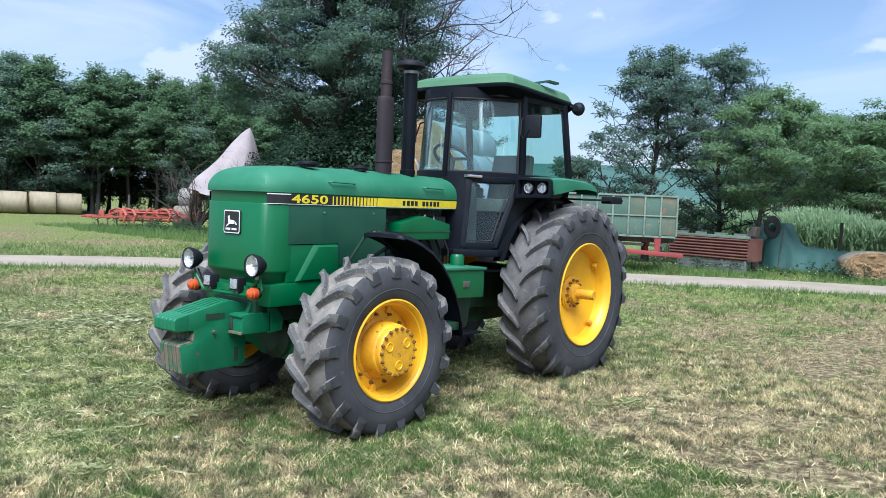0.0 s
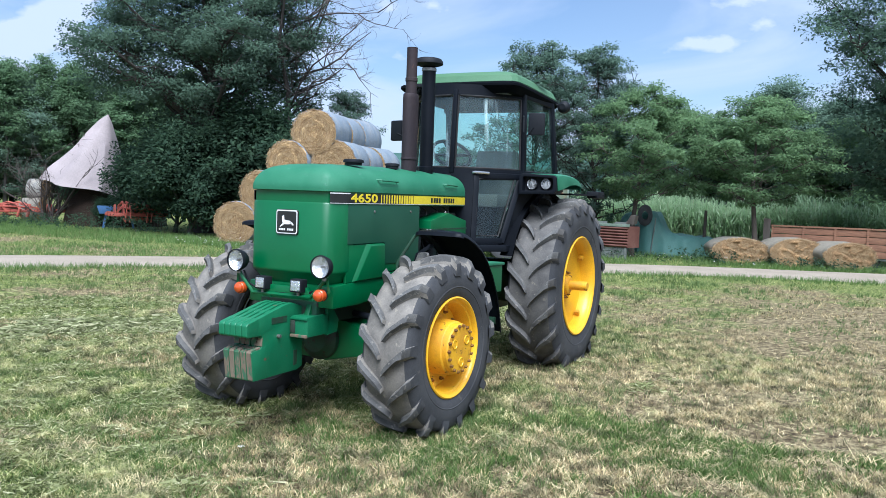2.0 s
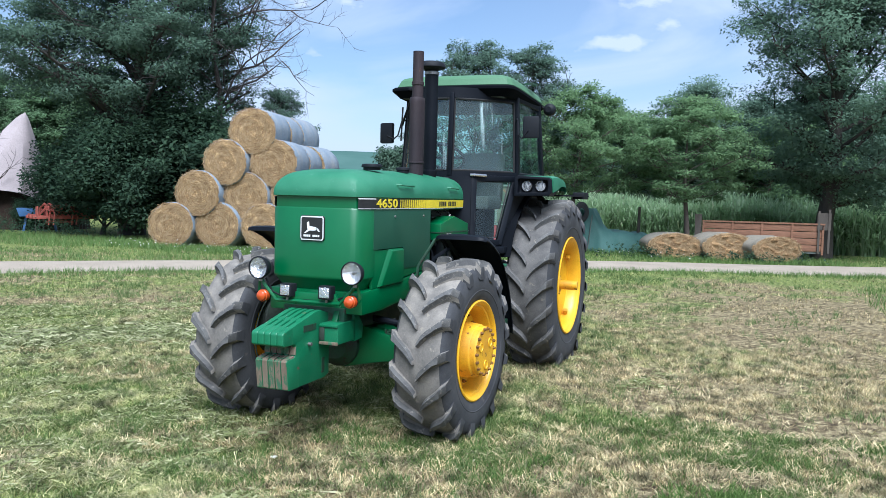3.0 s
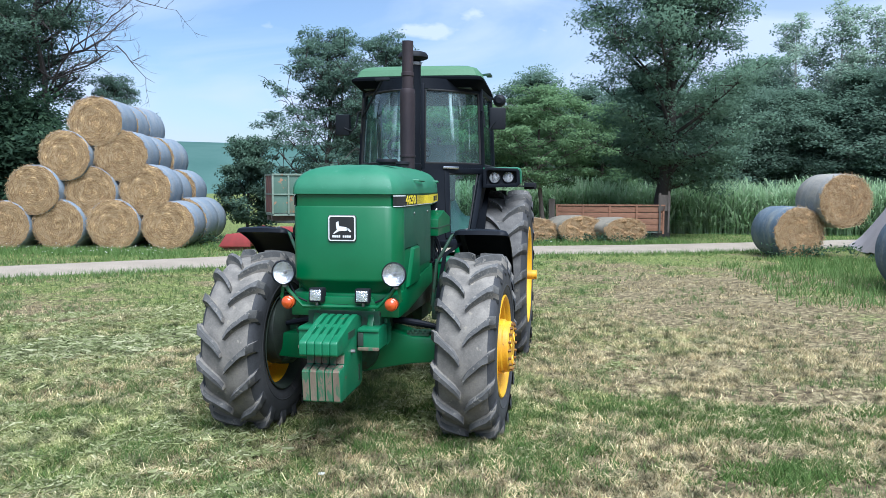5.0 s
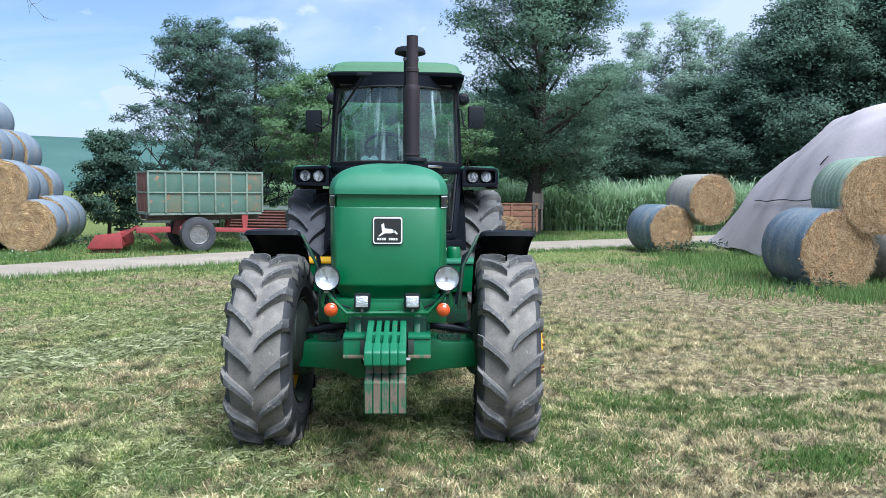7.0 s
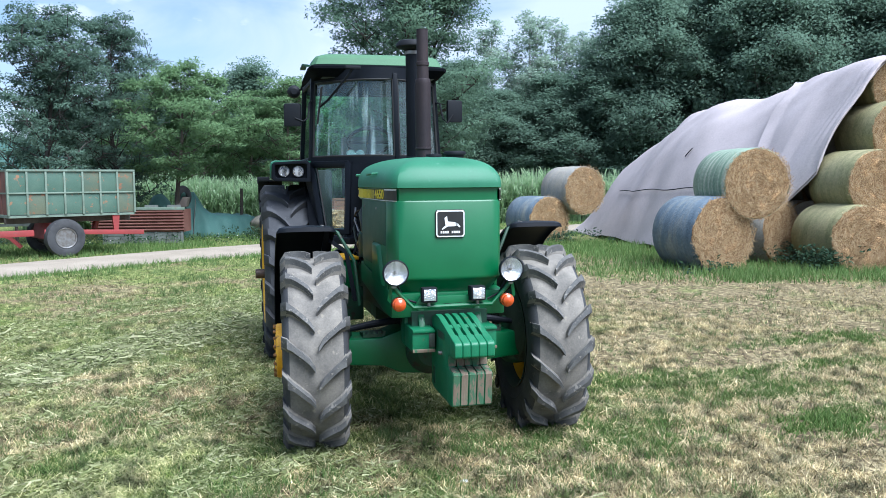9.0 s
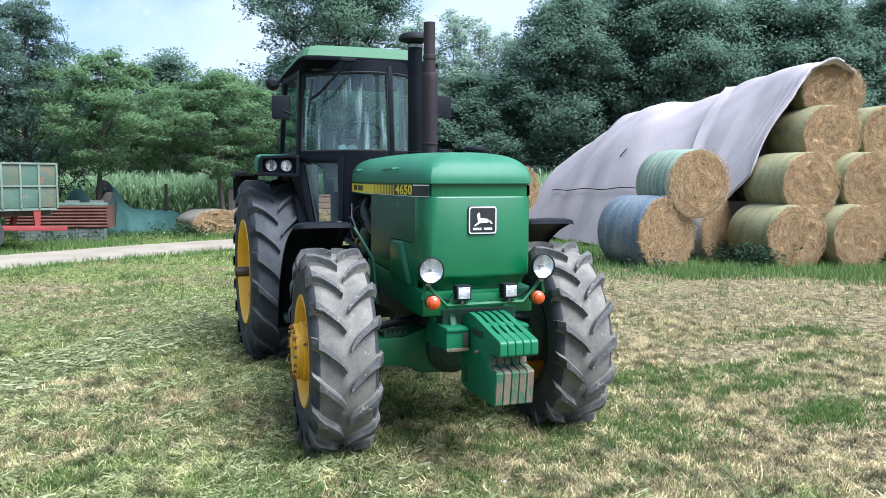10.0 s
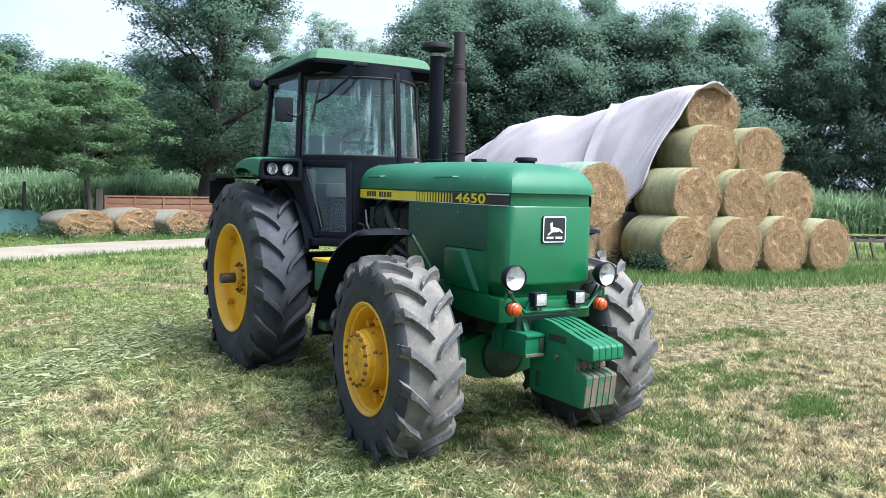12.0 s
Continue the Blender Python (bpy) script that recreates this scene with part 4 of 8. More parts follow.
# recessed band under the lip and the nose below it
band = Shape().prism(both([(x, y + 0.012) for x, y in nose_plan(0.985)]) + [(0.34, -0.30), (-0.34, -0.30)], 1.572, 1.65, "z")
part("nose_band", band, GREEN, tractor)
nose = Shape()
levels = [(0.985, 0.79, 0.080), (1.076, 0.952, 0.018), (1.082, 0.962, 0.014), (1.092, 0.985, 0.004), (1.102, 0.998, 0.0), (1.112, 1.0, 0.0), (1.562, 1.0, 0.0), (1.572, 0.99, 0.006)]
ring = []
for z, k, back in levels:
    ring.append([(x * k, y + back, z) for x, y in both(nose_plan(1.0))] + [(0.352 * k, -0.37, z), (-0.352 * k, -0.37, z)])
n = len(ring[0])
nose.add([p for r in ring for p in r], [(i * n + j, i * n + (j + 1) % n, (i + 1) * n + (j + 1) % n, (i + 1) * n + j) for i in range(len(ring) - 1) for j in range(n)]
         + [tuple(range(n))[::-1], tuple((len(ring) - 1) * n + j for j in range(n))])
part("nose", nose, GREEN, tractor, "smooth green nose panel", smooth=36)

# side panels, each with a slanting scoop under it
for sx in (-1, 1):
    s = Shape().prism([(-0.452, 1.290), (0.03, 1.290), (0.03, 1.13), (0.54, 1.13), (0.54, 1.560), (-0.452, 1.562)], sx * 0.340, sx * 0.363)
    part("side_panel", s, GREEN_DULL, tractor, "dusty dull green engine side panel", bevel=0.004)
    s = Shape().prism([(-0.452, 1.02), (0.36, 1.09), (0.54, 1.09), (0.54, 1.285), (-0.452, 1.285)], sx * 0.335, sx * 0.357)
    part("lower_panel", s, GREEN, tractor, bevel=0.004)
    scoop = Shape()
    a, b, x0, x1 = -0.35, 0.02, sx * 0.356, sx * 0.377
    pts = [(x0, -0.21, 1.288), (x0, b, 1.288), (x0, b, 1.03), (x0, -0.385, 1.025), (x1, -0.17, 1.272), (x1, b, 1.272), (x1, b, 1.04), (x1, -0.345, 1.035)]
    scoop.add(pts, [(0, 1, 2, 3), (4, 7, 6, 5), (0, 4, 5, 1), (1, 5, 6, 2), (2, 6, 7, 3), (3, 7, 4, 0)])
    part("panel_scoop", scoop, GREEN, tractor, bevel=0.006)
    for y in (-0.12, 0.40):
        part("panel_bolt", Shape().lathe([(0, 0.010), (0.005, 0.009), (0.006, 0)], 10, "x", m=pose(sx * 0.363, y, 1.515, 0, 0, 0 if sx > 0 else 180)), STEEL, tractor)
    # grab handles on the bonnet's flank
    for y0, y1 in ((-0.08, 0.18), (1.05, 1.36)):
        hh = lambda y: hood_half(y) * 0.985
        pts = [(sx * (hh(y0) - 0.02), y0, 1.742), (sx * (hh(y0) + 0.022), y0 + 0.01, 1.742), (sx * (hh(y1) + 0.022), y1 - 0.01, 1.738), (sx * (hh(y1) - 0.02), y1, 1.738)]
        part("bonnet_handle", Shape().tube(pts, 0.008, 6), GREEN_HOOD, tractor)

# stripe along the bonnet's flank: black at the front, barred, yellow behind
def stripe_bits(sx, y0, y1, z0, z1, off):
    s, k = Shape(), max(2, int((y1 - y0) / (0.08 if y0 > -0.5 else 0.02)) + 1)
    rows = []
    for i in range(k):
        y = y0 + (y1 - y0) * i / (k - 1)
        hw = hood_half(y) if y > -0.46 else np.interp(y, [-0.624, -0.598, -0.550, -0.505, -0.46], [0.312, 0.331, 0.344, 0.355, 0.361])
        rows.append([(sx * (hw + 0.004 + off), y, z0), (sx * (hw + 0.004 + off), y, z1)])
    s.sheet(rows if sx > 0 else rows, 0.002)
    return s


for sx in (-1, 1):
    backing = stripe_bits(sx, -0.455, 1.60, 1.560, 1.652, -0.006)
    part("stripe_backing", backing, GREEN, tractor)
    st = part("stripe", stripe_bits(sx, -0.615, 0.45, 1.574, 1.638, 0.0), DECAL_BLACK, tractor, "black and yellow flank stripe")
    part("stripe_yellow", stripe_bits(sx, 0.43, 1.598, 1.574, 1.638, 0.0015), DECAL_YELLOW, st)
    for i in range(13):
        y = -0.045 + i * 0.0362
        part("stripe_bar", stripe_bits(sx, y, y + 0.010 + i * 0.0016, 1.575, 1.637, 0.0015), DECAL_YELLOW, st)
    part("stripe_edge", stripe_bits(sx, -0.615, -0.44, 1.635, 1.642, 0.0008), DECAL_WHITE, st)
    part("stripe_edge", stripe_bits(sx, -0.615, 1.598, 1.570, 1.5735, 0.0008), DECAL_WHITE, st)
    # maker's name as plain dark bars
    for i, wdt in enumerate((0.034, 0.042, 0.042, 0.042, 0, 0.042, 0.036, 0.036, 0.042, 0.036)):
        if wdt:
            y = 0.745 + i * 0.057
            y = y if sx > 0 else 2.16 - y - wdt
            part("stripe_lettering", stripe_bits(sx, y, y + wdt, 1.587, 1.626, 0.003), DECAL_BLACK, st)
    # the model number, in yellow figures
    cu = bpy.data.curves.new("figures", "FONT")
    cu.body, cu.size, cu.extrude, cu.align_x, cu.align_y, cu.offset = "4650", 0.082, 0.001, "CENTER", "CENTER", 0.0018
    cu.space_character = 1.06
    tmp = new("figures_tmp", cu)
    dg = bpy.context.evaluated_depsgraph_get()
    fig = bpy.data.meshes.new_from_object(tmp.evaluated_get(dg))
    bpy.data.objects.remove(tmp)
    fig.materials.clear()
    fig.materials.append(DECAL_YELLOW)
    part("figures", fig, None, st, "yellow figures", at=pose(sx * 0.3690, -0.262, 1.606, 90, 0, 90 * sx) @ Matrix.Diagonal((1.98, 1.0, 1, 1)))

# badge on the nose: white rim, black field, a plain leaping shape and a bar
badge = part("badge", Shape().prism([(-0.0925, 1.360), (-0.082, 1.348), (0.082, 1.348), (0.0925, 1.360), (0.0925, 1.505), (0.082, 1.517), (-0.082, 1.517), (-0.0925, 1.505)], -0.655, -0.630, "y"), DECAL_BLACK, tractor, "black and white square badge", bevel=0.004)
part("badge_line", Shape().prism([(-0.0885, 1.364), (-0.080, 1.352), (0.080, 1.352), (0.0885, 1.364), (0.0885, 1.501), (0.080, 1.513), (-0.080, 1.513), (-0.0885, 1.501)], -0.6565, -0.650, "y"), DECAL_WHITE, badge)
part("badge_field", Shape().prism([(-0.081, 1.368), (-0.073, 1.360), (0.073, 1.360), (0.081, 1.368), (0.081, 1.497), (0.073, 1.505), (-0.073, 1.505), (-0.081, 1.497)], -0.6585, -0.650, "y"), DECAL_BLACK, badge)
leap = Shape()
for pts in ([(-0.038, 1.468), (-0.022, 1.478), (-0.018, 1.446), (0.030, 1.440), (0.046, 1.424), (0.022, 1.416), (-0.022, 1.416), (-0.034, 1.430)],
            [(0.028, 1.434), (0.046, 1.432), (0.062, 1.412), (0.055, 1.409), (0.036, 1.424)], [(-0.03, 1.424), (-0.016, 1.416), (-0.052, 1.396), (-0.056, 1.400)]):
    leap.prism(pts, -0.661, -0.656, "y")
part("badge_mark", leap, DECAL_WHITE, badge)
for i in range(9):
    if i != 4:
        part("badge_lettering", Shape().box(-0.0625 + i * 0.0139, -0.0525 + i * 0.0139, -0.6605, -0.656, 1.374, 1.388), DECAL_WHITE, badge)

# caps on the bonnet, radiator and tank fillers
part("filler_cap", Shape().lathe([(1.845, 0.062), (1.862, 0.062), (1.863, 0.075), (1.872, 0.076), (1.884, 0.072), (1.888, 0.060), (1.889, 0)], 24, "z", (0.170, -0.12, 0)), BLACK_MATT, tractor, "black filler cap")
part("filler_cap", Shape().lathe([(1.845, 0.05), (1.866, 0.05), (1.867, 0.058), (1.884, 0.056), (1.888, 0.03), (1.888, 0)], 24, "z", (0.160, 0.44, 0)), BLACK_MATT, tractor)

# exhaust and air intake
oval = pose(0.145, 0.725, 0) @ Matrix.Diagonal((0.80, 1.06, 1, 1))
ex = part("exhaust", Shape().lathe([(1.82, 0.070), (1.90, 0.072), (2.42, 0.074), (2.45, 0.073), (2.462, 0.068), (2.466, 0.045), (2.47, 0)], 28, "z", m=oval), SOOT, tractor, "rusty upright exhaust stack")
part("exhaust_pipe", Shape().lathe([(2.45, 0.046), (2.56, 0.045), (2.565, 0.050), (2.590, 0.050), (2.594, 0.044), (2.828, 0.0435), (2.829, 0.038), (2.70, 0.038), (2.69, 0)], 28, "z", (0.145, 0.725, 0)), SOOT, ex)
part("exhaust_flap", Shape().lathe([(2.829, 0.044), (2.834, 0.044), (2.835, 0)], 20, "z", (0.145, 0.725, 0)), SOOT, ex)
part("exhaust_clamp", Shape().lathe([(1.93, 0.073), (1.932, 0.079), (1.945, 0.079), (1.947, 0.073)], 24, "z", m=oval), SOOT, ex)
it = part("air_intake", Shape().lathe([(1.82, 0.055), (1.86, 0.064), (1.885, 0.064), (1.89, 0.057), (2.70, 0.057), (2.705, 0.050), (2.72, 0)], 28, "z", (0.135, 1.035, 0)), BLACK, tractor, "black upright air intake pipe")
part("intake_cap", Shape().lathe([(2.725, 0.05), (2.735, 0.085), (2.745, 0.118), (2.752, 0.124), (2.772, 0.122), (2.792, 0.108), (2.800, 0.085), (2.802, 0)], 28, "z", (0.128, 1.035, 0)), BLACK_MATT, it)
part("intake_collar", Shape().lathe([(2.69, 0.058), (2.692, 0.062), (2.715, 0.062), (2.72, 0.056)], 24, "z", (0.135, 1.035, 0)), STEEL, it)

# engine and chassis
eng = Shape()
eng.box(-0.20, 0.20, 0.1, 1.5, 0.85, 1.50)
eng.box(-0.16, 0.16, 0.2, 1.45, 1.45, 1.62)
eng.prism([(-0.55, 0.74), (1.6, 0.70), (1.6, 0.95), (-0.3, 1.0), (-0.55, 0.98)], -0.22, 0.22)
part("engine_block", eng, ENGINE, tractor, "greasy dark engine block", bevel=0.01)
rnd = random.Random(3)
for i in range(6):
    y = 0.25 + i * 0.2
    part("injector_line", Shape().tube([(0.20, y, 1.30), (0.26, y + 0.02, 1.42), (0.22, y + 0.05, 1.52), (0.15, y + 0.05, 1.56)], 0.008, 6), STEEL, tractor)
    part("injector_line", Shape().tube([(-0.20, y, 1.28), (-0.27, y + 0.03, 1.38), (-0.24, y + 0.06, 1.50), (-0.15, y + 0.05, 1.56)], 0.010, 6), BLACK_MATT, tractor)
part("oil_filter", Shape().lathe([(1.12, 0.05), (1.13, 0.055), (1.30, 0.055), (1.32, 0.04), (1.32, 0)], 20, "z", (0.28, 0.88, 0)), BLACK_MATT, tractor)
part("oil_filter", Shape().lathe([(1.10, 0.05), (1.11, 0.055), (1.28, 0.055), (1.30, 0.04), (1.30, 0)], 20, "z", (-0.28, 0.95, 0)), GREEN_OLD, tractor)
part("turbo_pipe", Shape().tube([(-0.22, 0.72, 1.22), (-0.30, 0.80, 1.32), (-0.30, 0.95, 1.44), (-0.24, 1.1, 1.50), (-0.1, 1.15, 1.56)], [0.035, 0.035, 0.032, 0.032, 0.03], 12), ENGINE, tractor)
part("fan_shroud", Shape().lathe([(0.60, 0.33), (0.64, 0.33), (0.66, 0.25), (0.62, 0.25)], 28, "y", (0, 0, 1.28), closed=True), BLACK_MATT, tractor)
for sx in (-1, 1):
    s = Shape()
    for i in range(7):
        y = 0.72 + i * 0.11
        s.tube([(sx * 0.24, y, 1.0 + 0.03 * (i % 3)), (sx * 0.31, y + 0.03, 1.08 + 0.04 * (i % 2)), (sx * 0.28, y + 0.07, 1.2), (sx * 0.22, y + 0.05, 1.34)], 0.011, 6)
    part("engine_hose", s, BLACK_MATT, tractor)
rnd = random.Random(14)
for i in range(10):
    sx = -1 if i % 3 else 1
    y, z = 0.66 + rnd.uniform(0, 0.55), 1.15 + rnd.uniform(0, 0.25)
    pts = [(sx * (0.26 + rnd.uniform(0, 0.05)), y, z)]
    for k in range(4):
        y, z = y + rnd.uniform(0.02, 0.14), z + rnd.uniform(-0.09, 0.12)
        pts.append((sx * (0.27 + rnd.uniform(0, 0.06)), y, min(z, 1.53)))
    part("hose", Shape().tube(pts, rnd.choice((0.007, 0.010, 0.014)), 6), (BLACK_MATT, STEEL, ENGINE, RUBBER_SEAL)[i % 4], tractor)
tb = Shape().prism([(0.67, 1.312), (1.31, 1.312), (1.31, 1.44), (0.98, 1.505), (0.67, 1.445)], 0.24, 0.40)
part("air_cleaner_box", tb, GREEN, tractor, "green peaked cover box under the bonnet", bevel=0.008)
part("box_seam", Shape().box(0.24, 0.404, 0.665, 1.315, 1.372, 1.380), GREEN_OLD, tractor)

front_frame = Shape()
front_frame.prism([(-0.60, 0.86), (-0.30, 0.86), (0.65, 0.95), (0.65, 1.10), (-0.30, 1.03), (-0.60, 1.01)], -0.36, 0.36)
part("front_support", front_frame, GREEN, tractor, bevel=0.012)
fr = Shape().prism([(-0.58, 0.90), (-0.2, 0.80), (0.2, 0.72), (1.2, 0.70), (1.6, 0.66), (3.0, 0.62), (3.0, 0.98), (1.6, 0.98), (0.6, 0.92), (-0.3, 0.92)], -0.20, 0.20)
part("chassis", fr, GREEN_OLD, tractor, "oily green transmission housing", bevel=0.02)
ra = Shape().lathe([(-0.78, 0.10), (-0.5, 0.12), (-0.3, 0.22), (0.3, 0.22), (0.5, 0.12), (0.78, 0.10)], 20, "x", (0, REAR_Y, REAR_Z))
part("rear_axle", ra, GREEN_OLD, tractor)
part("drawbar_hanger", Shape().box(-0.12, 0.12, 1.5, 3.0, 0.50, 0.66), GREEN_OLD, tractor, bevel=0.02)
fa = Shape()
fa.prism([(-0.66, 0.50), (-0.34, 0.475), (-0.22, 0.42), (0.02, 0.405), (0.22, 0.45), (0.36, 0.475), (0.66, 0.50), (0.66, 0.665), (0.36, 0.665), (0.18, 0.72), (-0.20, 0.72), (-0.36, 0.665), (-0.66, 0.665)], -0.19, 0.10, "y")
part("front_axle", fa, GREEN, tractor, "green front axle beam", bevel=0.02)
part("differential", Shape().lathe([(-0.27, 0.10), (-0.22, 0.16), (-0.05, 0.19), (0.2, 0.17), (0.3, 0.10)], 24, "y", (-0.03, 0, 0.575)), GREEN_OLD, tractor)
for sx in (-1, 1):
    part("steering_knuckle", Shape().lathe([(-0.17, 0.07), (-0.14, 0.10), (0.14, 0.10), (0.17, 0.06)], 18, "z", (sx * 0.625, -0.02, FRONT_Z)), GREEN_OLD, tractor)
    part("hub_casting", Shape().lathe([(sx * 0.55, 0.10), (sx * 0.575, 0.21), (sx * 0.61, 0.255), (sx * 0.70, 0.270), (sx * 0.73, 0.20)], 28, "x", (0, -0.02, FRONT_Z + 0.090)), ENGINE, tractor, "greasy dark hub casting")
    part("tie_rod", Shape().tube([(sx * 0.20, -0.13, 0.775), (sx * 0.42, -0.14, 0.750), (sx * 0.62, -0.14, 0.715)], [0.026, 0.024, 0.015], 10), BLACK, tractor, "black steering ram")
    st = Shape()
    st.box(sx * 0.40 - 0.075, sx * 0.40 + 0.075, -0.17, -0.02, 0.668, 0.690)
    for i in range(5):
        st.box(sx * 0.40 - 0.075 + i * 0.034, sx * 0.40 - 0.060 + i * 0.034, -0.175, -0.16, 0.690, 0.708)
    part("axle_step", st, GREEN_OLD, tractor)

# front weights: plates side by side on a bracket
prof = [(-0.60, 0.86), (-0.72, 0.895), (-0.80, 0.888), (-1.165, 0.800), (-1.175, 0.790), (-1.175, 0.722), (-1.160, 0.712), (-1.03, 0.712), (-1.022, 0.700), (-1.026, 0.640), (-1.036, 0.628), (-1.120, 0.620), (-1.128, 0.610), (-1.105, 0.435), (-1.098, 0.428), (-0.66, 0.432), (-0.60, 0.45)]
KNOB = [(-1.06, 0.828), (-1.165, 0.803), (-1.176, 0.790), (-1.176, 0.722), (-1.160, 0.711), (-1.06, 0.711)]
BLOCK = [(-0.98, 0.636), (-1.036, 0.628), (-1.120, 0.620), (-1.129, 0.610), (-1.106, 0.434), (-1.098, 0.427), (-0.98, 0.428)]
for i in range(5):
    x0 = -0.113 + i * 0.0465
    w = part("front_weight", Shape().prism(prof, x0 + (0.006 if i else 0.0), x0 + (0.036 if i < 4 else 0.0425)), GREEN_CHIP, tractor, "chipped green iron weight plate, bare at the lower front", bevel=0.008)
    part("weight_knob", Shape().prism(KNOB, x0 - 0.0015, x0 + 0.0440), GREEN_CHIP, w, bevel=0.009, segments=3)
    part("weight_block", Shape().prism(BLOCK, x0 - 0.0015, x0 + 0.0440), GREEN_CHIP, w, bevel=0.005)
    part("weight_face", Shape().prism([(-1.040, 0.640), (-1.122, 0.624), (-1.132, 0.612), (-1.110, 0.437), (-1.095, 0.437), (-1.115, 0.605), (-1.035, 0.622)], x0 + 0.003, x0 + 0.0405), WORN_IRON, w)
    part("weight_throat", Shape().prism([(-1.032, 0.645), (-1.021, 0.70), (-1.012, 0.70), (-1.016, 0.64)], x0 + 0.001, x0 + 0.042), WORN_IRON, w)
    if i < 4:
        part("weight_web", Shape().prism([(-0.62, 0.80), (-0.80, 0.795), (-1.04, 0.735), (-1.0, 0.60), (-0.62, 0.5)], x0 + 0.030, x0 + 0.0535), GREEN_OLD, w)
        part("weight_boss", Shape().prism([(-0.945, 0.848), (-0.90, 0.859), (-0.90, 0.80), (-0.945, 0.79)], x0 + 0.034, x0 + 0.0545), GREEN_CHIP, w)
for x0 in (-0.1165, 0.1145):
    part("weight_mark", Shape().box(x0, x0 + 0.004, -0.935, -0.78, 0.775, 0.815), GREEN_OLD, tractor)
    part("weight_slot", Shape().box(x0, x0 + 0.004, -0.70, -0.665, 0.47, 0.57), GREEN_OLD, tractor)
part("weight_bolt", Shape().tube([(-0.135, -0.87, 0.69), (0.14, -0.87, 0.69)], 0.012, 8), STEEL, tractor)
for sx in (-1, 1):
    br = Shape()
    x0, x1 = sx * 0.125, sx * 0.262
    br.box(min(x0, x1), max(x0, x1), -0.745, -0.50, 0.675, 0.812)
    part("weight_bracket", br, GREEN_CHIP, tractor, "chipped green cast weight bracket", bevel=0.008)
    # a dark block on the bracket's face stands in for the slot's shaded inside
    part("bracket_slot", Shape().box(min(x0, x0 + sx * 0.036), max(x0, x0 + sx * 0.036), -0.752, -0.74, 0.70, 0.785), ENGINE, tractor, "dark block standing in for the opening beside the weights", bevel=0.003)
    for z0, z1 in ((0.672, 0.692), (0.790, 0.806)):
        part("bracket_lip", Shape().box(min(x0, x1), max(x0, x1), -0.756, -0.742, z0, z1), WORN_IRON if z0 < 0.7 else GREEN_CHIP, tractor, "rusty worn lip of the weight bracket" if z0 < 0.7 else "", bevel=0.004)
    part("tow_ear", Shape().prism([(-0.52, 0.665), (-0.40, 0.675), (-0.385, 0.76), (-0.45, 0.84), (-0.52, 0.845)], sx * 0.262, sx * 0.232), GREEN_CHIP, tractor, bevel=0.004)
    part("bracket_arm", Shape().prism([(-0.66, 0.80), (-0.50, 0.80), (-0.45, 1.0), (-0.56, 1.0)], sx * 0.16, sx * 0.20), GREEN, tractor, bevel=0.006)
part("bracket_beam", Shape().box(-0.24, 0.24, -0.62, -0.40, 0.70, 0.90), GREEN_OLD, tractor, bevel=0.01)

# lamp bar with round headlights, square work lamps and amber indicators
lb = part("lamp_bar", Shape().tube([(-0.375, -0.70, 1.085), (-0.335, -0.70, 1.03), (-0.245, -0.70, 0.937), (0.245, -0.70, 0.940), (0.335, -0.70, 1.035), (0.375, -0.70, 1.09)], 0.013, 8), GREEN, tractor, "bent green steel lamp bar")
part("lamp_plate", Shape().prism([(-0.24, 0.935), (0.24, 0.935), (0.20, 1.0), (-0.20, 1.0)], -0.69, -0.66, "y"), GREEN, lb, bevel=0.004)
part("cable", Shape().tube([(-0.34, -0.685, 1.08), (-0.30, -0.67, 0.99), (-0.2, -0.68, 0.955), (0, -0.685, 0.95), (0.2, -0.68, 0.957), (0.3, -0.67, 1.0), (0.34, -0.685, 1.08)], 0.007, 6), BLACK_MATT, lb)


def round_lamp(name, at, r, depth, parent, lab, lens=LENS):
    m = at
    body = part(name, Shape().lathe([(0.0, r * 1.07), (-0.012, r * 1.10), (-0.022, r * 1.06), (-depth * 0.6, r * 0.9), (-depth, r * 0.5), (-depth - 0.002, 0.0)][::-1] + [(0.0, r * 1.0), (-0.02, r * 0.98), (-0.056, r * 0.4), (-0.057, 0.0)], 28, "x", m=m), BLACK_MATT, parent, lab)
    part("reflector", Shape().lathe([(-0.045, 0.006), (-0.044, r * 0.3), (-0.028, r * 0.7), (-0.008, r * 0.99)], 24, "x", m=m, caps=False), LAMP_BACK, body)
    part("lens", Shape().lathe([(-0.001, r * 1.0), (0.006, r * 0.92), (0.013, r * 0.5), (0.015, 0)], 24, "x", m=m, caps=False), lens, body)
    part("bulb_cap", Shape().lathe([(-0.045, r * 0.11), (-0.022, r * 0.13), (-0.016, r * 0.10), (-0.015, 0)], 16, "x", m=m), STEEL, body)
    part("lamp_rim", Shape().lathe([(-0.008, r * 1.04), (0.004, r * 1.06), (0.006, r * 1.0), (-0.004, r * 0.98)], 28, "x", closed=True, m=m), BLACK_MATT, body)
    return body


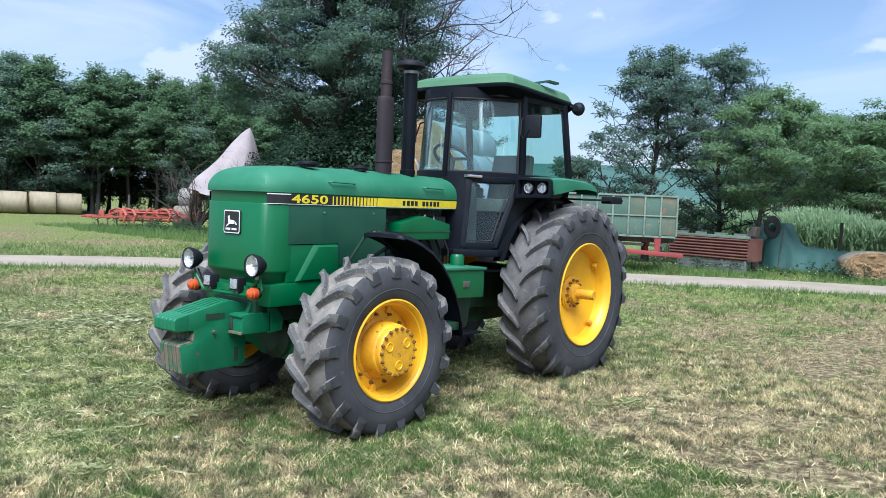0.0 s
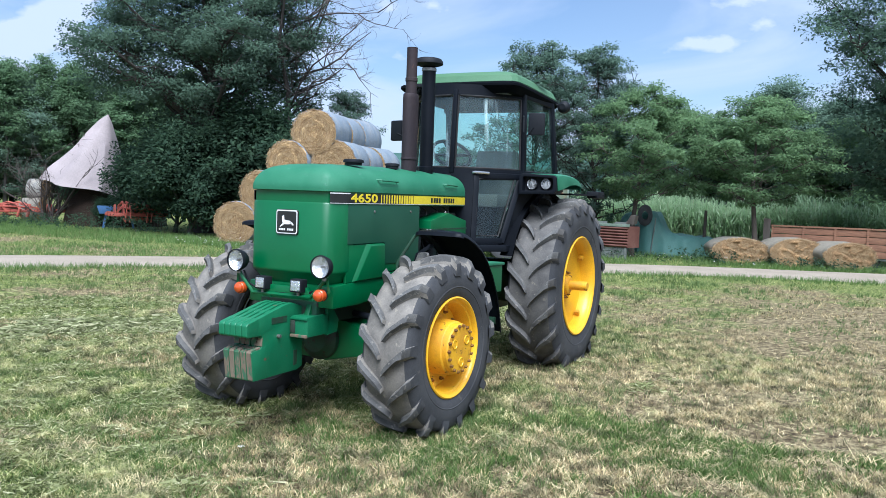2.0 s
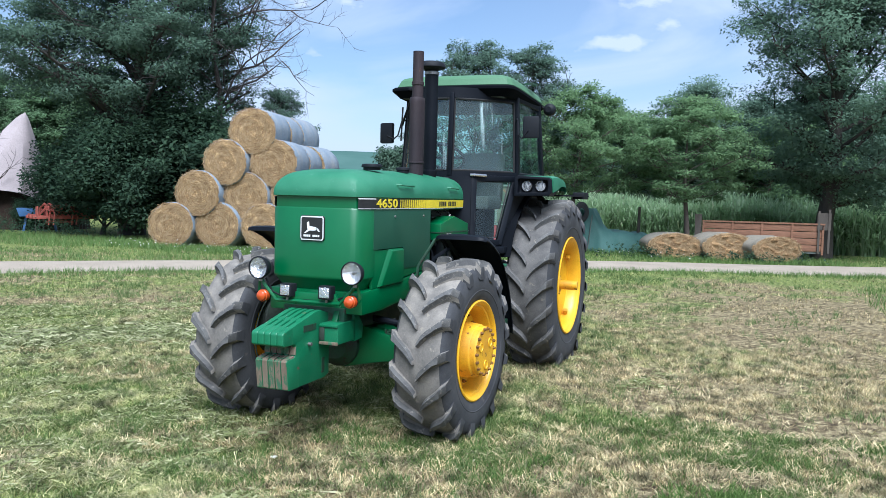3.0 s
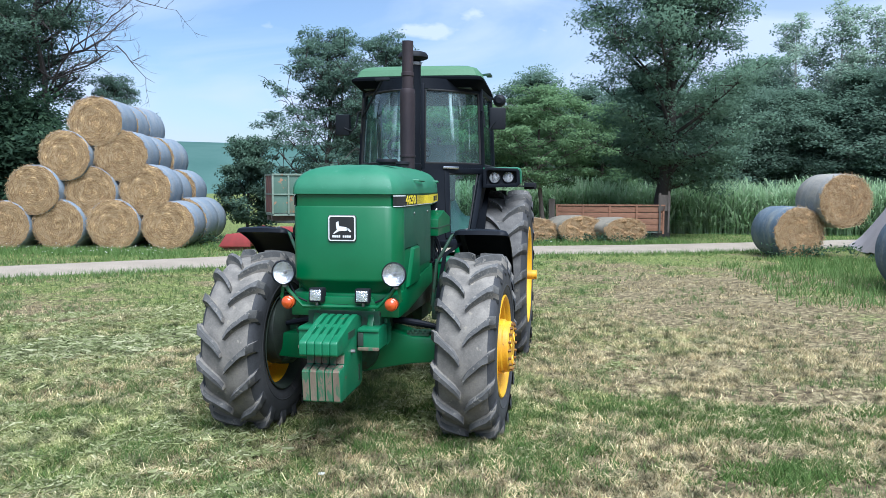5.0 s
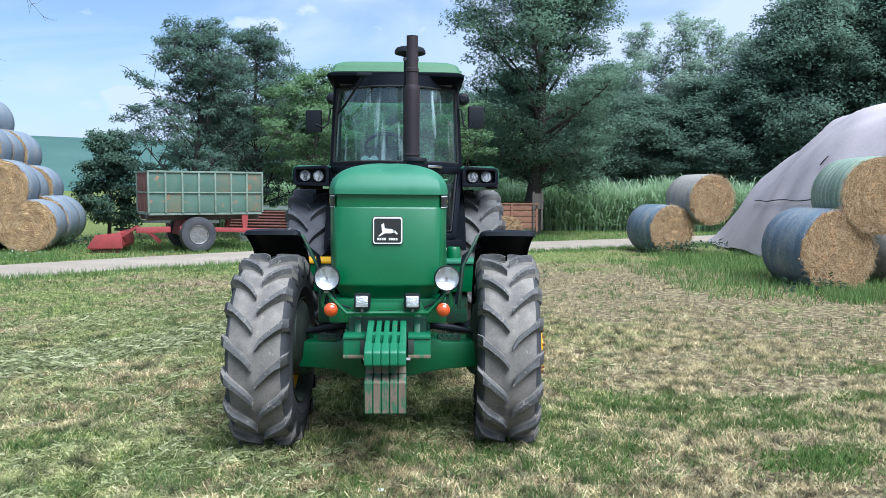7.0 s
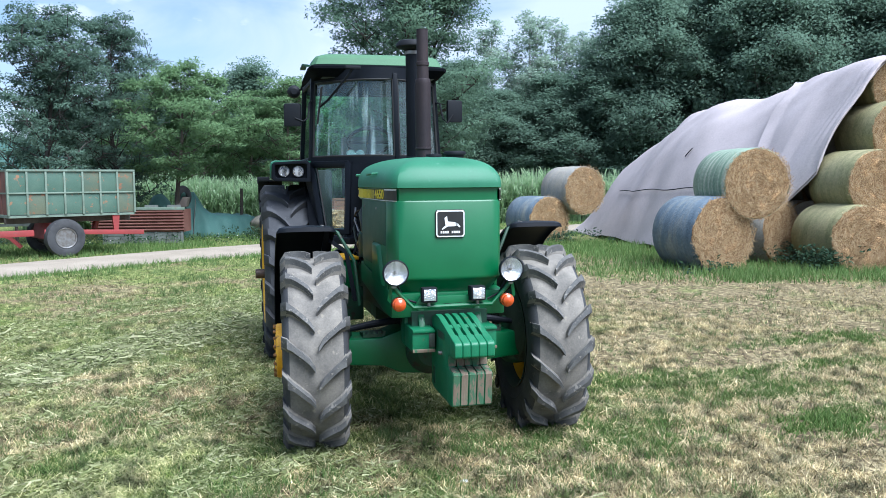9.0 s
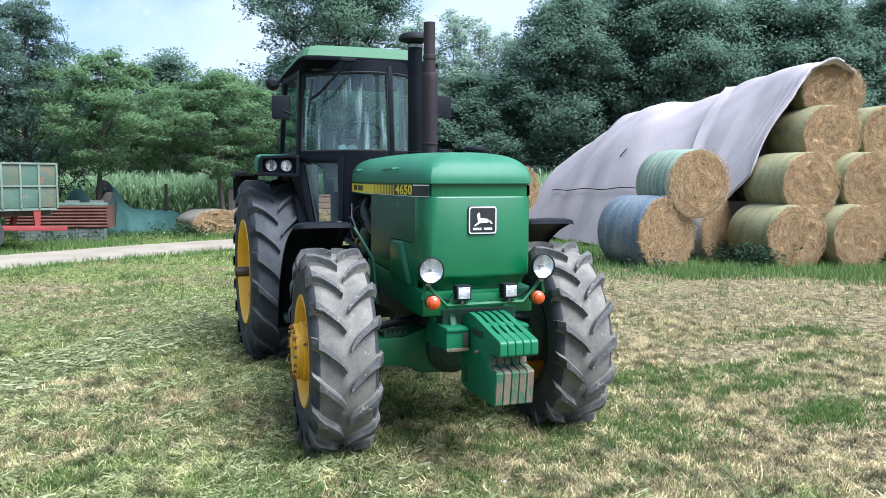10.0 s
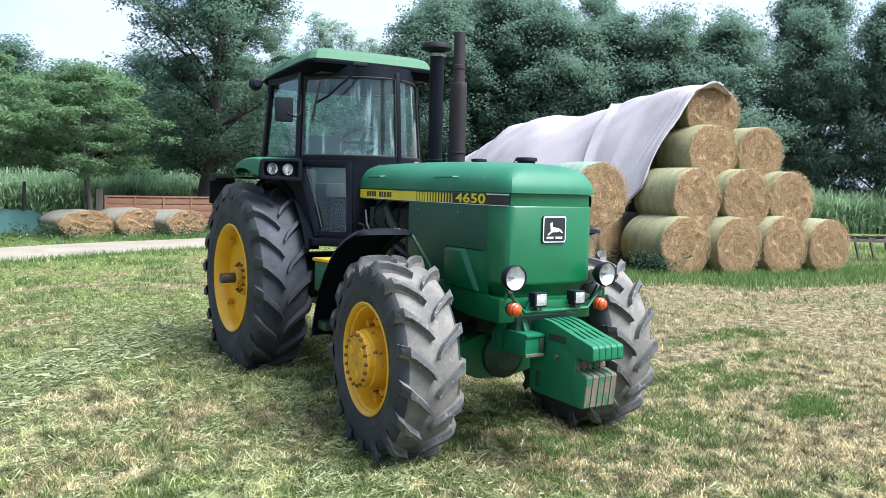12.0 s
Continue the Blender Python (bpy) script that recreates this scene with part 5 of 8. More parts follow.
for sx in (-1, 1):
    round_lamp("headlight", pose(sx * 0.357, -0.755, 1.153, 0, 0, -90 + sx * 1), 0.072, 0.10, tractor, "round clear headlight in a black bowl")
    part("lamp_stem", Shape().rod((sx * 0.362, -0.71, 1.06), (sx * 0.362, -0.71, 1.10), 0.015), STEEL, lb)
    wk = part("work_lamp", Shape().box(-0.047, 0.047, 0, 0.075, -0.045, 0.045, m=pose(sx * 0.151, -0.742, 1.013, -2, 0, sx * 3)), BLACK_MATT, tractor, "small square work lamp in a black housing", bevel=0.010)
    part("reflector", Shape().box(-0.036, 0.036, -0.003, 0.001, -0.034, 0.034, m=pose(sx * 0.151, -0.742, 1.013, -2, 0, sx * 3)), LAMP_BACK, wk, bevel=0.0015)
    part("lamp_foot", Shape().rod((sx * 0.151, -0.71, 0.945), (sx * 0.151, -0.71, 0.975), 0.010), STEEL, wk)
    am = part("indicator", Shape().lathe([(-0.045, 0.025), (-0.042, 0.040), (0.0, 0.041), (0.004, 0.036), (0.018, 0.033), (0.028, 0.020), (0.031, 0)], 20, "x", m=pose(sx * 0.336, -0.735, 0.962, 0, 0, -90)), AMBER, tractor, "round amber indicator lamp")
    part("indicator_back", Shape().lathe([(-0.062, 0.012), (-0.06, 0.036), (-0.042, 0.042), (-0.036, 0.042), (-0.036, 0)], 20, "x", m=pose(sx * 0.336, -0.735, 0.962, 0, 0, -90)), BLACK_MATT, am)
    part("indicator_arm", Shape().bar([(sx * 0.375, -0.70, 1.07), (sx * 0.39, -0.69, 0.99), (sx * 0.36, -0.685, 0.955)], 0.02, 0.006, (0, 1, 0)), GREEN, am)

# front mudguards
GUARD = [(0.012, 1.362), (0.020, 1.388), (0.06, 1.398), (0.13, 1.382), (0.25, 1.340), (0.385, 1.272), (0.50, 1.182), (0.60, 1.073), (0.68, 0.950), (0.735, 0.830), (0.775, 0.715), (0.805, 0.600)]
for sx in (-1, 1):
    rows = []
    for i, (y, z) in enumerate(GUARD):
        y0, z0_ = GUARD[max(i - 1, 0)]
        y1, z1_ = GUARD[min(i + 1, len(GUARD) - 1)]
        t = Vector((0, y1 - y0, z1_ - z0_)).normalized()
        nrm = Vector((0, t.z, -t.y))            # towards the tyre
        rows.append([(sx * x, y + nrm.y * d, z + nrm.z * d) for x, d in ((0.610, 0.040), (0.625, 0.012), (0.66, 0.0), (0.80, -0.006), (0.94, 0.0), (0.985, 0.008), (1.003, 0.036))])
    fd = part("front_mudguard", Shape().sheet(rows if sx > 0 else [r[::-1] for r in rows], 0.006), BLACK, tractor, "curved black plastic front mudguard", smooth=50)
    part("mudguard_stay", Shape().bar([(sx * 0.66, 0.60, 0.90), (sx * 0.66, 0.42, 1.20), (sx * 0.66, 0.14, 1.362), (sx * 0.66, 0.04, 1.385)], 0.035, 0.012), BLACK, fd)
    part("mudguard_stay", Shape().tube([(sx * 0.66, 0.08, 1.378), (sx * 0.60, 0.06, 1.35), (sx * 0.50, 0.0, 1.16), (sx * 0.47, 0.0, 0.86)], 0.012, 8), GREEN_OLD, fd)
    part("mudguard_stay", Shape().bar([(sx * 0.66, 0.30, 1.305), (sx * 0.52, 0.25, 1.20), (sx * 0.47, 0.20, 0.86)], 0.03, 0.012, (0, 1, 0)), BLACK, fd)
    part("mudguard_foot", Shape().box(min(sx * 0.70, sx * 0.96), max(sx * 0.70, sx * 0.96), 0.62, 0.765, 0.655, 0.715), GREEN_OLD, fd, bevel=0.01)
    for y in (0.06, 0.11):
        part("mudguard_bolt", Shape().lathe([(0, 0.012), (0.008, 0.010), (0.009, 0)], 8, "z", (sx * 0.70, y, 1.393)), STEEL, fd)

# battery boxes and steps
for sx in (-1, 1):
    s = Shape().prism([(0.90, 0.86), (1.40, 0.84), (1.40, 1.07), (0.88, 1.085)], sx * 0.36, sx * 0.72)
    bx = part("battery_box", s, GREEN, tractor, "green steel battery box under the cab door", bevel=0.01)
    part("box_lid", Shape().prism([(0.865, 1.086), (1.415, 1.070), (1.415, 1.095), (0.865, 1.112)], sx * 0.345, sx * 0.735), GREEN_HOOD if sx > 0 else YELLOW, bx, bevel=0.008)
    part("box_latch", Shape().box(min(sx * 0.72, sx * 0.732), max(sx * 0.72, sx * 0.732), 1.10, 1.18, 0.94, 0.99), STEEL, bx, bevel=0.003)
    part("step_hanger", Shape().prism([(0.95, 0.60), (1.35, 0.58), (1.40, 0.85), (0.95, 0.87)], sx * 0.30, sx * 0.60), GREEN_OLD, tractor, bevel=0.02)
    for z in (0.56,):
        part("step", Shape().box(min(sx * 0.50, sx * 0.74), max(sx * 0.50, sx * 0.74), 1.02, 1.36, z - 0.02, z), BLACK, tractor, bevel=0.005)
part("grease_reservoir", Shape().lathe([(1.10, 0.06), (1.17, 0.06), (1.19, 0.05), (1.19, 0)], 20, "z", (0.50, 1.30, 0)), GREEN, tractor)

# ---- cab ----
def cab_front(x, k=1.0):
    """How far ahead the rounded front of the cab comes at a place across it."""
    a = min(1.0, abs(x) / 0.60)
    return 1.575 + 0.53 * (a ** 2.1)


def cab_ring(z, x0, x1, n, grow=0.0):
    lean = (z - 1.9) / 0.69
    out = []
    for i in range(n):
        x = x0 + (x1 - x0) * i / (n - 1)
        y = cab_front(x) + 0.045 * lean - grow
        out.append((x * (1 - 0.055 * lean) * (1 + grow), y, z))
    return out


part("cab_floor", Shape().prism([(-0.34, 1.45), (0.34, 1.45), (0.60, 1.75), (0.60, 2.95), (-0.60, 2.95), (-0.60, 1.75)], 1.16, 1.22, "z"), BLACK, tractor, bevel=0.01)
belt = Shape()
rows_out = [cab_ring(z, -0.60, 0.60, 25, 0.012) for z in (1.845, 1.905)]
rows_in = [cab_ring(z, -0.60, 0.60, 25, -0.045) for z in (1.905, 1.845)]
belt.sheet(rows_out + rows_in + rows_out[:1])
part("cab_belt", belt, BLACK, tractor, "black cab frame")
hd = Shape()
ro = [cab_ring(z, -0.60, 0.60, 25, 0.010) for z in (2.575, 2.67)]
ri = [cab_ring(z, -0.60, 0.60, 25, -0.05) for z in (2.67, 2.575)]
hd.sheet(ro + ri + ro[:1])
part("cab_header", hd, BLACK, tractor)


def post(x, w=0.045, d=0.05):
    a, b = cab_ring(1.86, x, x, 2)[0], cab_ring(2.62, x, x, 2)[0]
    s = Shape().bar([a, b], w, d, (0, 1, 0))
    part("cab_post", s, BLACK, tractor, bevel=0.008)


post(0.105, 0.040)
for sx in (-1, 1):
    a, b = Vector((sx * 0.590, 2.10, 1.86)), Vector((sx * 0.553, 2.135, 2.64))
    part("cab_post", Shape().bar([a, b], 0.05, 0.06, (0, 1, 0)), BLACK, tractor, bevel=0.01)
    c, d = Vector((sx * 0.610, 2.93, 1.84)), Vector((sx * 0.580, 2.80, 2.64))
    part("cab_post", Shape().bar([c, d], 0.045, 0.07, (0, 1, 0)), BLACK, tractor, bevel=0.01)
    part("cab_rail", Shape().bar([(sx * 0.595, 2.08, 1.875), (sx * 0.612, 2.95, 1.875)], 0.045, 0.06), BLACK, tractor, bevel=0.006)
    part("cab_rail", Shape().bar([(sx * 0.553, 2.10, 2.625), (sx * 0.580, 2.84, 2.61)], 0.045, 0.08), BLACK, tractor, bevel=0.006)
    g = Shape().sheet([[(sx * 0.590, 2.12, 1.90), (sx * 0.555, 2.15, 2.60)], [(sx * 0.612, 2.92, 1.90), (sx * 0.582, 2.81, 2.58)]], 0.004)
    gl = part("side_window", g, GLASS_CLEAN, tractor, "dusty cab side window", fix=False)
    gl.visible_shadow = False
    part("window_seal", Shape().tube([(sx * 0.600, 2.13, 1.905), (sx * 0.566, 2.16, 2.59), (sx * 0.592, 2.80, 2.57), (sx * 0.622, 2.90, 1.905), (sx * 0.600, 2.13, 1.905)], 0.009, 6), RUBBER_SEAL, gl)
part("cab_rail", Shape().bar([(-0.60, 2.94, 1.875), (0.60, 2.94, 1.875)], 0.05, 0.06), BLACK, tractor)
part("cab_rail", Shape().bar([(-0.58, 2.82, 2.61), (0.58, 2.82, 2.61)], 0.05, 0.08), BLACK, tractor)
gl = part("rear_window", Shape().sheet([[(-0.58, 2.94, 1.90), (-0.56, 2.82, 2.58)], [(0.58, 2.94, 1.90), (0.56, 2.82, 2.58)]], 0.004), GLASS_CLEAN, tractor, fix=False)
gl.visible_shadow = False


def curved_pane(name, x0, x1, lab):
    g = Shape().sheet([cab_ring(z, x0, x1, 15, -0.006) for z in (1.90, 2.24, 2.58)], 0.004)
    ob = part(name, g, GLASS, tractor, lab, smooth=60)
    ob.visible_shadow = False
    edge = cab_ring(1.912, x0, x1, 12, 0.004) + [cab_ring(z, x1, x1, 2, 0.004)[0] for z in (2.1, 2.4)] + cab_ring(2.565, x1, x0, 12, 0.004) + [cab_ring(z, x0, x0, 2, 0.004)[0] for z in (2.4, 2.1, 1.912)]
    part("window_seal", Shape().tube(edge, 0.010, 6), RUBBER_SEAL, ob)
    return ob


curved_pane("windscreen", -0.572, 0.082, "curved cab windscreen with pale upright streaks")
curved_pane("door_window", 0.128, 0.572, "curved upper glass of the cab door with pale upright streaks")

# lower front of the cab and the door's lower part, raked back towards the wheels
def low_front(x, z):
    u = (1.86 - z) / 0.64
    return cab_front(x) - 0.012 - u * 0.17 * min(1, (abs(x) / 0.34) ** 1.5) + (0.03 * u if abs(x) < 0.34 else 0.03 * u)


for sx in (-1, 1):
    def lp(x, z, out=0.0):
        return (sx * x, low_front(x, z) - out, z)
    door = Shape()
    for a, b in (((0.30, 1.86), (0.335, 1.235)), ((0.585, 1.86), (0.515, 1.235)), ((0.30, 1.845), (0.585, 1.845)), ((0.335, 1.255), (0.515, 1.255))):
        pts = [lp(a[0] + (b[0] - a[0]) * i / 5, a[1] + (b[1] - a[1]) * i / 5) for i in range(6)]
        door.bar(pts, 0.052, 0.05, (sx * 0.6, -0.8, 0))
    dr = part("cab_door" if sx > 0 else "cab_corner_frame", door, BLACK, tractor, "black door frame with a lower window" if sx > 0 else "black corner frame with a lower window", bevel=0.006)
    rows = []
    for i in range(7):
        z = 1.84 - i * 0.095
        u = i / 6
        rows.append([lp(a * (1 - t) + b * t, z, -0.006) for t in (0, 0.25, 0.5, 0.75, 1) for a, b in ((0.315 + 0.025 * u, 0.572 - 0.068 * u),)])
    pane = part("lower_window", Shape().sheet(rows, 0.004), GLASS_CLEAN, dr, smooth=60)
    pane.visible_shadow = False
    rim_pts = [lp(0.33, 1.815, 0.02), lp(0.352, 1.30, 0.02), lp(0.500, 1.30, 0.02), lp(0.553, 1.815, 0.02), lp(0.33, 1.815, 0.02)]
    part("window_seal", Shape().tube(rim_pts, 0.008, 6), RUBBER_SEAL, dr)
    # firewall between bonnet and door
    rows = [[lp(x, z, 0.004) for x in (0.10, 0.18, 0.25, 0.315 + (1.86 - z) * 0.05)] for z in (1.86, 1.7, 1.5, 1.35, 1.21)]
    part("firewall", Shape().sheet(rows, 0.02), BLACK, tractor, smooth=60)
    # black skirt from the raked door edge back to the wheel
    a = [lp(0.590, 1.86, 0.002), lp(0.560, 1.60, 0.002), lp(0.530, 1.35, 0.002), lp(0.510, 1.20, 0.002)]
    b = [(sx * 0.62, 2.20, 1.86), (sx * 0.60, 2.10, 1.60), (sx * 0.57, 1.98, 1.35), (sx * 0.55, 1.92, 1.12)]
    c = [(sx * 0.62, 2.95, 1.86), (sx * 0.56, 2.95, 1.60), (sx * 0.53, 2.95, 1.35), (sx * 0.52, 2.95, 1.12)]
    part("cab_skirt", Shape().sheet([a, b, c], 0.02), BLACK_MATT, tractor, smooth=30)
part("door_handle", Shape().bar([(0.285, 1.640, 1.872), (0.335, 1.655, 1.872), (0.410, 1.735, 1.868)], 0.016, 0.024), CHROME, tractor, "chrome door handle", bevel=0.004)

# rear mudguards with lamp boxes at the front
for sx in (-1, 1):
    s = Shape()
    x0, x1 = 0.615, 0.945
    fend = []
    for y, z, zd in ((2.06, 1.866, 1.70), (2.2, 1.876, 1.72), (2.5, 1.876, 1.76), (2.8, 1.868, 1.77), (3.0, 1.848, 1.76), (3.08, 1.820, 1.74), (3.10, 1.76, 1.70)):
        o = 0.945 if y < 2.25 else 0.945 - (y - 2.25) * 0.14
        fend.append([(sx * 0.60, y, z), (sx * (o - 0.03), y, z), (sx * (o - 0.006), y, z - 0.012), (sx * o, y, z - 0.035), (sx * o, y + 0.02, zd + 0.03)])
    rf = part("rear_mudguard", Shape().sheet(fend if sx < 0 else [r[::-1] for r in fend], 0.012), GREEN_HOOD, tractor, "green rear mudguard with a black lamp box", smooth=40)
    box = Shape()
    outer = [(0.610, 1.690), (0.925, 1.700), (0.950, 1.725), (0.945, 1.850), (0.925, 1.868), (0.640, 1.884), (0.612, 1.86)]
    inner = [(0.640, 1.722), (0.905, 1.730), (0.920, 1.745), (0.916, 1.838), (0.905, 1.845), (0.665, 1.855), (0.642, 1.845)]
    k = len(outer)
    yf = lambda x: 2.010 + (x - 0.61) * 0.22
    vv = [(sx * x, yf(x) - 0.05, z) for x, z in outer] + [(sx * x, yf(x) - 0.05, z) for x, z in inner] + [(sx * x, yf(x) + 0.02, z) for x, z in inner] + [(sx * x, yf(x) + 0.14, z) for x, z in outer]
    ff = []
    for i in range(k):
        j = (i + 1) % k
        ff += [(i, j, k + j, k + i), (k + i, k + j, 2 * k + j, 2 * k + i), (i, 3 * k + i, 3 * k + j, j)]
    ff += [tuple(2 * k + i for i in range(k)), tuple(3 * k + i for i in range(k))[::-1]]
    bx = part("lamp_box", box.add(vv, ff), BLACK, rf, "black lamp box with two round lamps", bevel=0.004)
    round_lamp("fender_lamp", pose(sx * 0.838, 2.058, 1.790, 0, 0, -90), 0.050, 0.05, rf, "round clear lamp", LENS_WHITENED)
    round_lamp("fender_lamp", pose(sx * 0.712, 2.030, 1.786, 0, 0, -90), 0.050, 0.05, rf, "round clear lamp", LENS_WHITENED)
    ext = Shape().prism([(0.62, 2.75), (0.90, 2.70), (1.03, 2.90), (1.055, 3.22), (0.62, 3.22)] if sx > 0 else [(-0.62, 2.75), (-0.90, 2.70), (-1.03, 2.90), (-1.055, 3.22), (-0.62, 3.22)], 1.700, 1.715, "z")
    part("mudguard_extension", ext, BLACK_MATT, rf, "black rubber mudguard extension")
    part("extension_lip", Shape().box(min(sx * 0.93, sx * 1.05), max(sx * 0.93, sx * 1.05), 3.0, 3.22, 1.675, 1.745), BLACK_MATT, rf, bevel=0.012)
    if sx < 0:
        part("mudflap", Shape().sheet([[(-0.80 - 0.24 * u, 3.205 + 0.02 * math.sin(3 * u), 1.702 - 0.27 * v + 0.03 * v * u) for u in (0, 0.25, 0.5, 0.75, 1)] for v in (0, 0.33, 0.67, 1)], 0.008), RUBBER_SEAL, rf, "worn black rubber mudflap", smooth=60)
    arc = []
    for i in range(11):
        t = radians(20 + i * 13)
        arc.append([(sx * 0.52, REAR_Y - 0.92 * math.cos(t), REAR_Z + 0.92 * math.sin(t)), (sx * 0.64, REAR_Y - 0.92 * math.cos(t), REAR_Z + 0.92 * math.sin(t))])
    part("inner_mudguard", Shape().sheet(arc, 0.012), BLACK_VISOR, tractor, smooth=60)

# roof
def roof_plan(k, fy):
    pts = [(0.0, 1.80), (0.25, 1.805), (0.45, 1.815), (0.550, 1.845), (0.584, 1.91), (0.596, 2.10), (0.590, 2.60), (0.588, 2.90), (0.57, 2.955), (0.50, 2.975), (0, 2.985)]
    return [(x * k, (y - 2.4) * fy + 2.4) for x, y in pts]


roof = Shape()
ring = []
for z, k, fy in ((2.700, 1.0, 1.0), (2.712, 1.01, 1.01), (2.770, 0.965, 0.965), (2.792, 0.93, 0.93), (2.812, 0.84, 0.84), (2.822, 0.5, 0.5)):
    half = roof_plan(k, fy)
    loop = half + [(-x, y) for x, y in reversed(half[1:-1])]
    drop = lambda y: -0.055 * max(0, (y - 1.95)) / 1.0
    ring.append([(x, y, z + drop(y)) for x, y in loop])
n = len(ring[0])
roof.add([p for r in ring for p in r], [(i * n + j, i * n + (j + 1) % n, (i + 1) * n + (j + 1) % n, (i + 1) * n + j) for i in range(len(ring) - 1) for j in range(n)]
         + [tuple(range(n))[::-1], tuple((len(ring) - 1) * n + j for j in range(n))])
rf = part("cab_roof", roof, GREEN_ROOF, tractor, "faded green cab roof", smooth=14)
vis = Shape()
half_a = [(0.0, 1.745), (0.3, 1.75), (0.5, 1.765), (0.580, 1.785), (0.610, 1.83), (0.618, 1.95), (0.616, 2.6), (0.60, 2.99), (0, 3.0)]
loop = half_a + [(-x, y) for x, y in reversed(half_a[1:-1])]
top = [(x * 0.97, (y - 2.4) * 0.97 + 2.4) for x, y in half_a]
topl = top + [(-x, y) for x, y in reversed(top[1:-1])]
n = len(loop)
dz = lambda y: -0.055 * max(0, y - 1.95)
vv = [(x * 0.9, (y - 2.4) * 0.9 + 2.4, 2.605 + dz(y)) for x, y in loop] + [(x, y, 2.668 + dz(y)) for x, y in loop] + [(x, y, 2.688 + dz(y)) for x, y in loop] + [(x, y, 2.703 + dz(y)) for x, y in topl]
vis.add(vv, [(i * n + j, i * n + (j + 1) % n, (i + 1) * n + (j + 1) % n, (i + 1) * n + j) for i in range(3) for j in range(n)] + [tuple(range(n))[::-1], tuple(3 * n + j for j in range(n))])
part("roof_visor", vis, BLACK_VISOR, tractor, "black visor under the cab roof", smooth=30)
part("roof_hatch", Shape().prism([(0.20, 1.865), (0.42, 1.875), (0.40, 1.95), (0.21, 1.95)], 2.74, 2.795, "z"), GREEN_HOOD, rf, bevel=0.01)
part("roof_bracket", Shape().bar([(0.50, 2.35, 2.77), (0.60, 2.45, 2.80), (0.60, 2.62, 2.80)], 0.05, 0.02), GREEN_OLD, rf)
part("roof_bracket", Shape().bar([(-0.52, 2.45, 2.77), (-0.60, 2.5, 2.79), (-0.60, 2.72, 2.78)], 0.05, 0.02), GREEN_OLD, rf)

# mirrors, rear work lamps, wiper
MIRROR = surface("mirror_glass", (0.85, 0.87, 0.88), (0.8, 0.82, 0.82), 0.05, 1.0, 4, 100, 0.0)
for sx, mx, mz in ((1, 0.735, 2.334), (-1, -0.752, 2.285)):
    m = pose(mx, 2.03, mz, 0, 0, sx * 12)
    mi = part("mirror", Shape().box(-0.076, 0.076, -0.024, 0.024, -0.102, 0.102, m=m), BLACK_MATT, tractor, "black rectangular cab mirror", bevel=0.018)
    part("mirror_face", Shape().box(-0.066, 0.066, 0.020, 0.0265, -0.090, 0.090, m=m), MIRROR, mi)
    part("mirror_arm", Shape().tube([(sx * 0.575, 2.10, 2.42), (sx * 0.60, 2.04, 2.40), (sx * 0.62, 2.0, 2.26), (sx * 0.66, 1.99, 2.225), (mx - sx * 0.02, 2.0, mz - 0.03)], 0.008, 6), BLACK_MATT, mi)
    ly = 2.93 if sx > 0 else 3.0
    wl_ = part("roof_lamp", Shape().lathe([(-0.05, 0.0), (-0.05, 0.03), (-0.03, 0.058), (0.0, 0.066), (0.012, 0.066), (0.02, 0.05), (0.022, 0)], 20, "y", (sx * 0.670, ly, 2.592)), BLACK_MATT, tractor, "round black work lamp on the cab corner")
    part("lamp_arm", Shape().rod((sx * 0.58, ly - 0.05, 2.62), (sx * 0.65, ly, 2.60), 0.012), BLACK_MATT, wl_)
wp = part("wiper", Shape().tube([(-0.26, 1.60, 2.660), (-0.33, 1.645, 2.56), (-0.46, 1.79, 2.40), (-0.52, 1.885, 2.35)], 0.011, 6), BLACK_MATT, tractor, "black windscreen wiper")
part("wiper_blade", Shape().tube([(-0.505, 1.855, 2.52), (-0.545, 1.915, 2.20)], 0.009, 6), RUBBER_SEAL, wp)
part("wiper_motor", Shape().box(-0.33, -0.20, 1.585, 1.64, 2.645, 2.672), BLACK_MATT, wp, bevel=0.006)

# inside the cab
seat = part("seat", Shape().box(-0.24, 0.24, 2.32, 2.75, 1.55, 1.68), SEAT, tractor, "worn cloth driver's seat", bevel=0.03)
part("seat_back", Shape().prism([(2.68, 1.62), (2.82, 1.62), (2.88, 2.12), (2.80, 2.14)], -0.23, 0.23), SEAT, seat, bevel=0.03)
part("seat_base", Shape().box(-0.18, 0.18, 2.36, 2.72, 1.20, 1.56), BLACK_MATT, seat, bevel=0.02)
con = part("console", Shape().prism([(1.74, 1.22), (1.98, 1.22), (1.96, 1.70), (1.90, 1.90), (1.78, 1.90)], -0.20, 0.20), CAB_INNER, tractor, "grey dashboard console", bevel=0.02)
sw = part("steering_wheel", Shape().lathe([(0.016 * math.cos(t), 0.190 + 0.016 * math.sin(t)) for t in [2 * math.pi * i / 8 for i in range(8)]], 32, "z", closed=True, m=pose(-0.085, 1.93, 2.045, -38, 0, 0)), BLACK_MATT, tractor, "black steering wheel")
part("wheel_spoke", Shape().bar([(-0.19, 0, 0), (0.19, 0, 0)], 0.03, 0.012, m=pose(-0.085, 1.93, 2.040, -38, 0, 0)).bar([(0, -0.19, 0), (0, 0, 0)], 0.03, 0.012, m=pose(-0.085, 1.93, 2.040, -38, 0, 0)), BLACK_MATT, sw)
part("steering_column", Shape().rod((-0.07, 1.86, 1.80), (-0.085, 1.925, 2.03), 0.03), BLACK_MATT, sw)
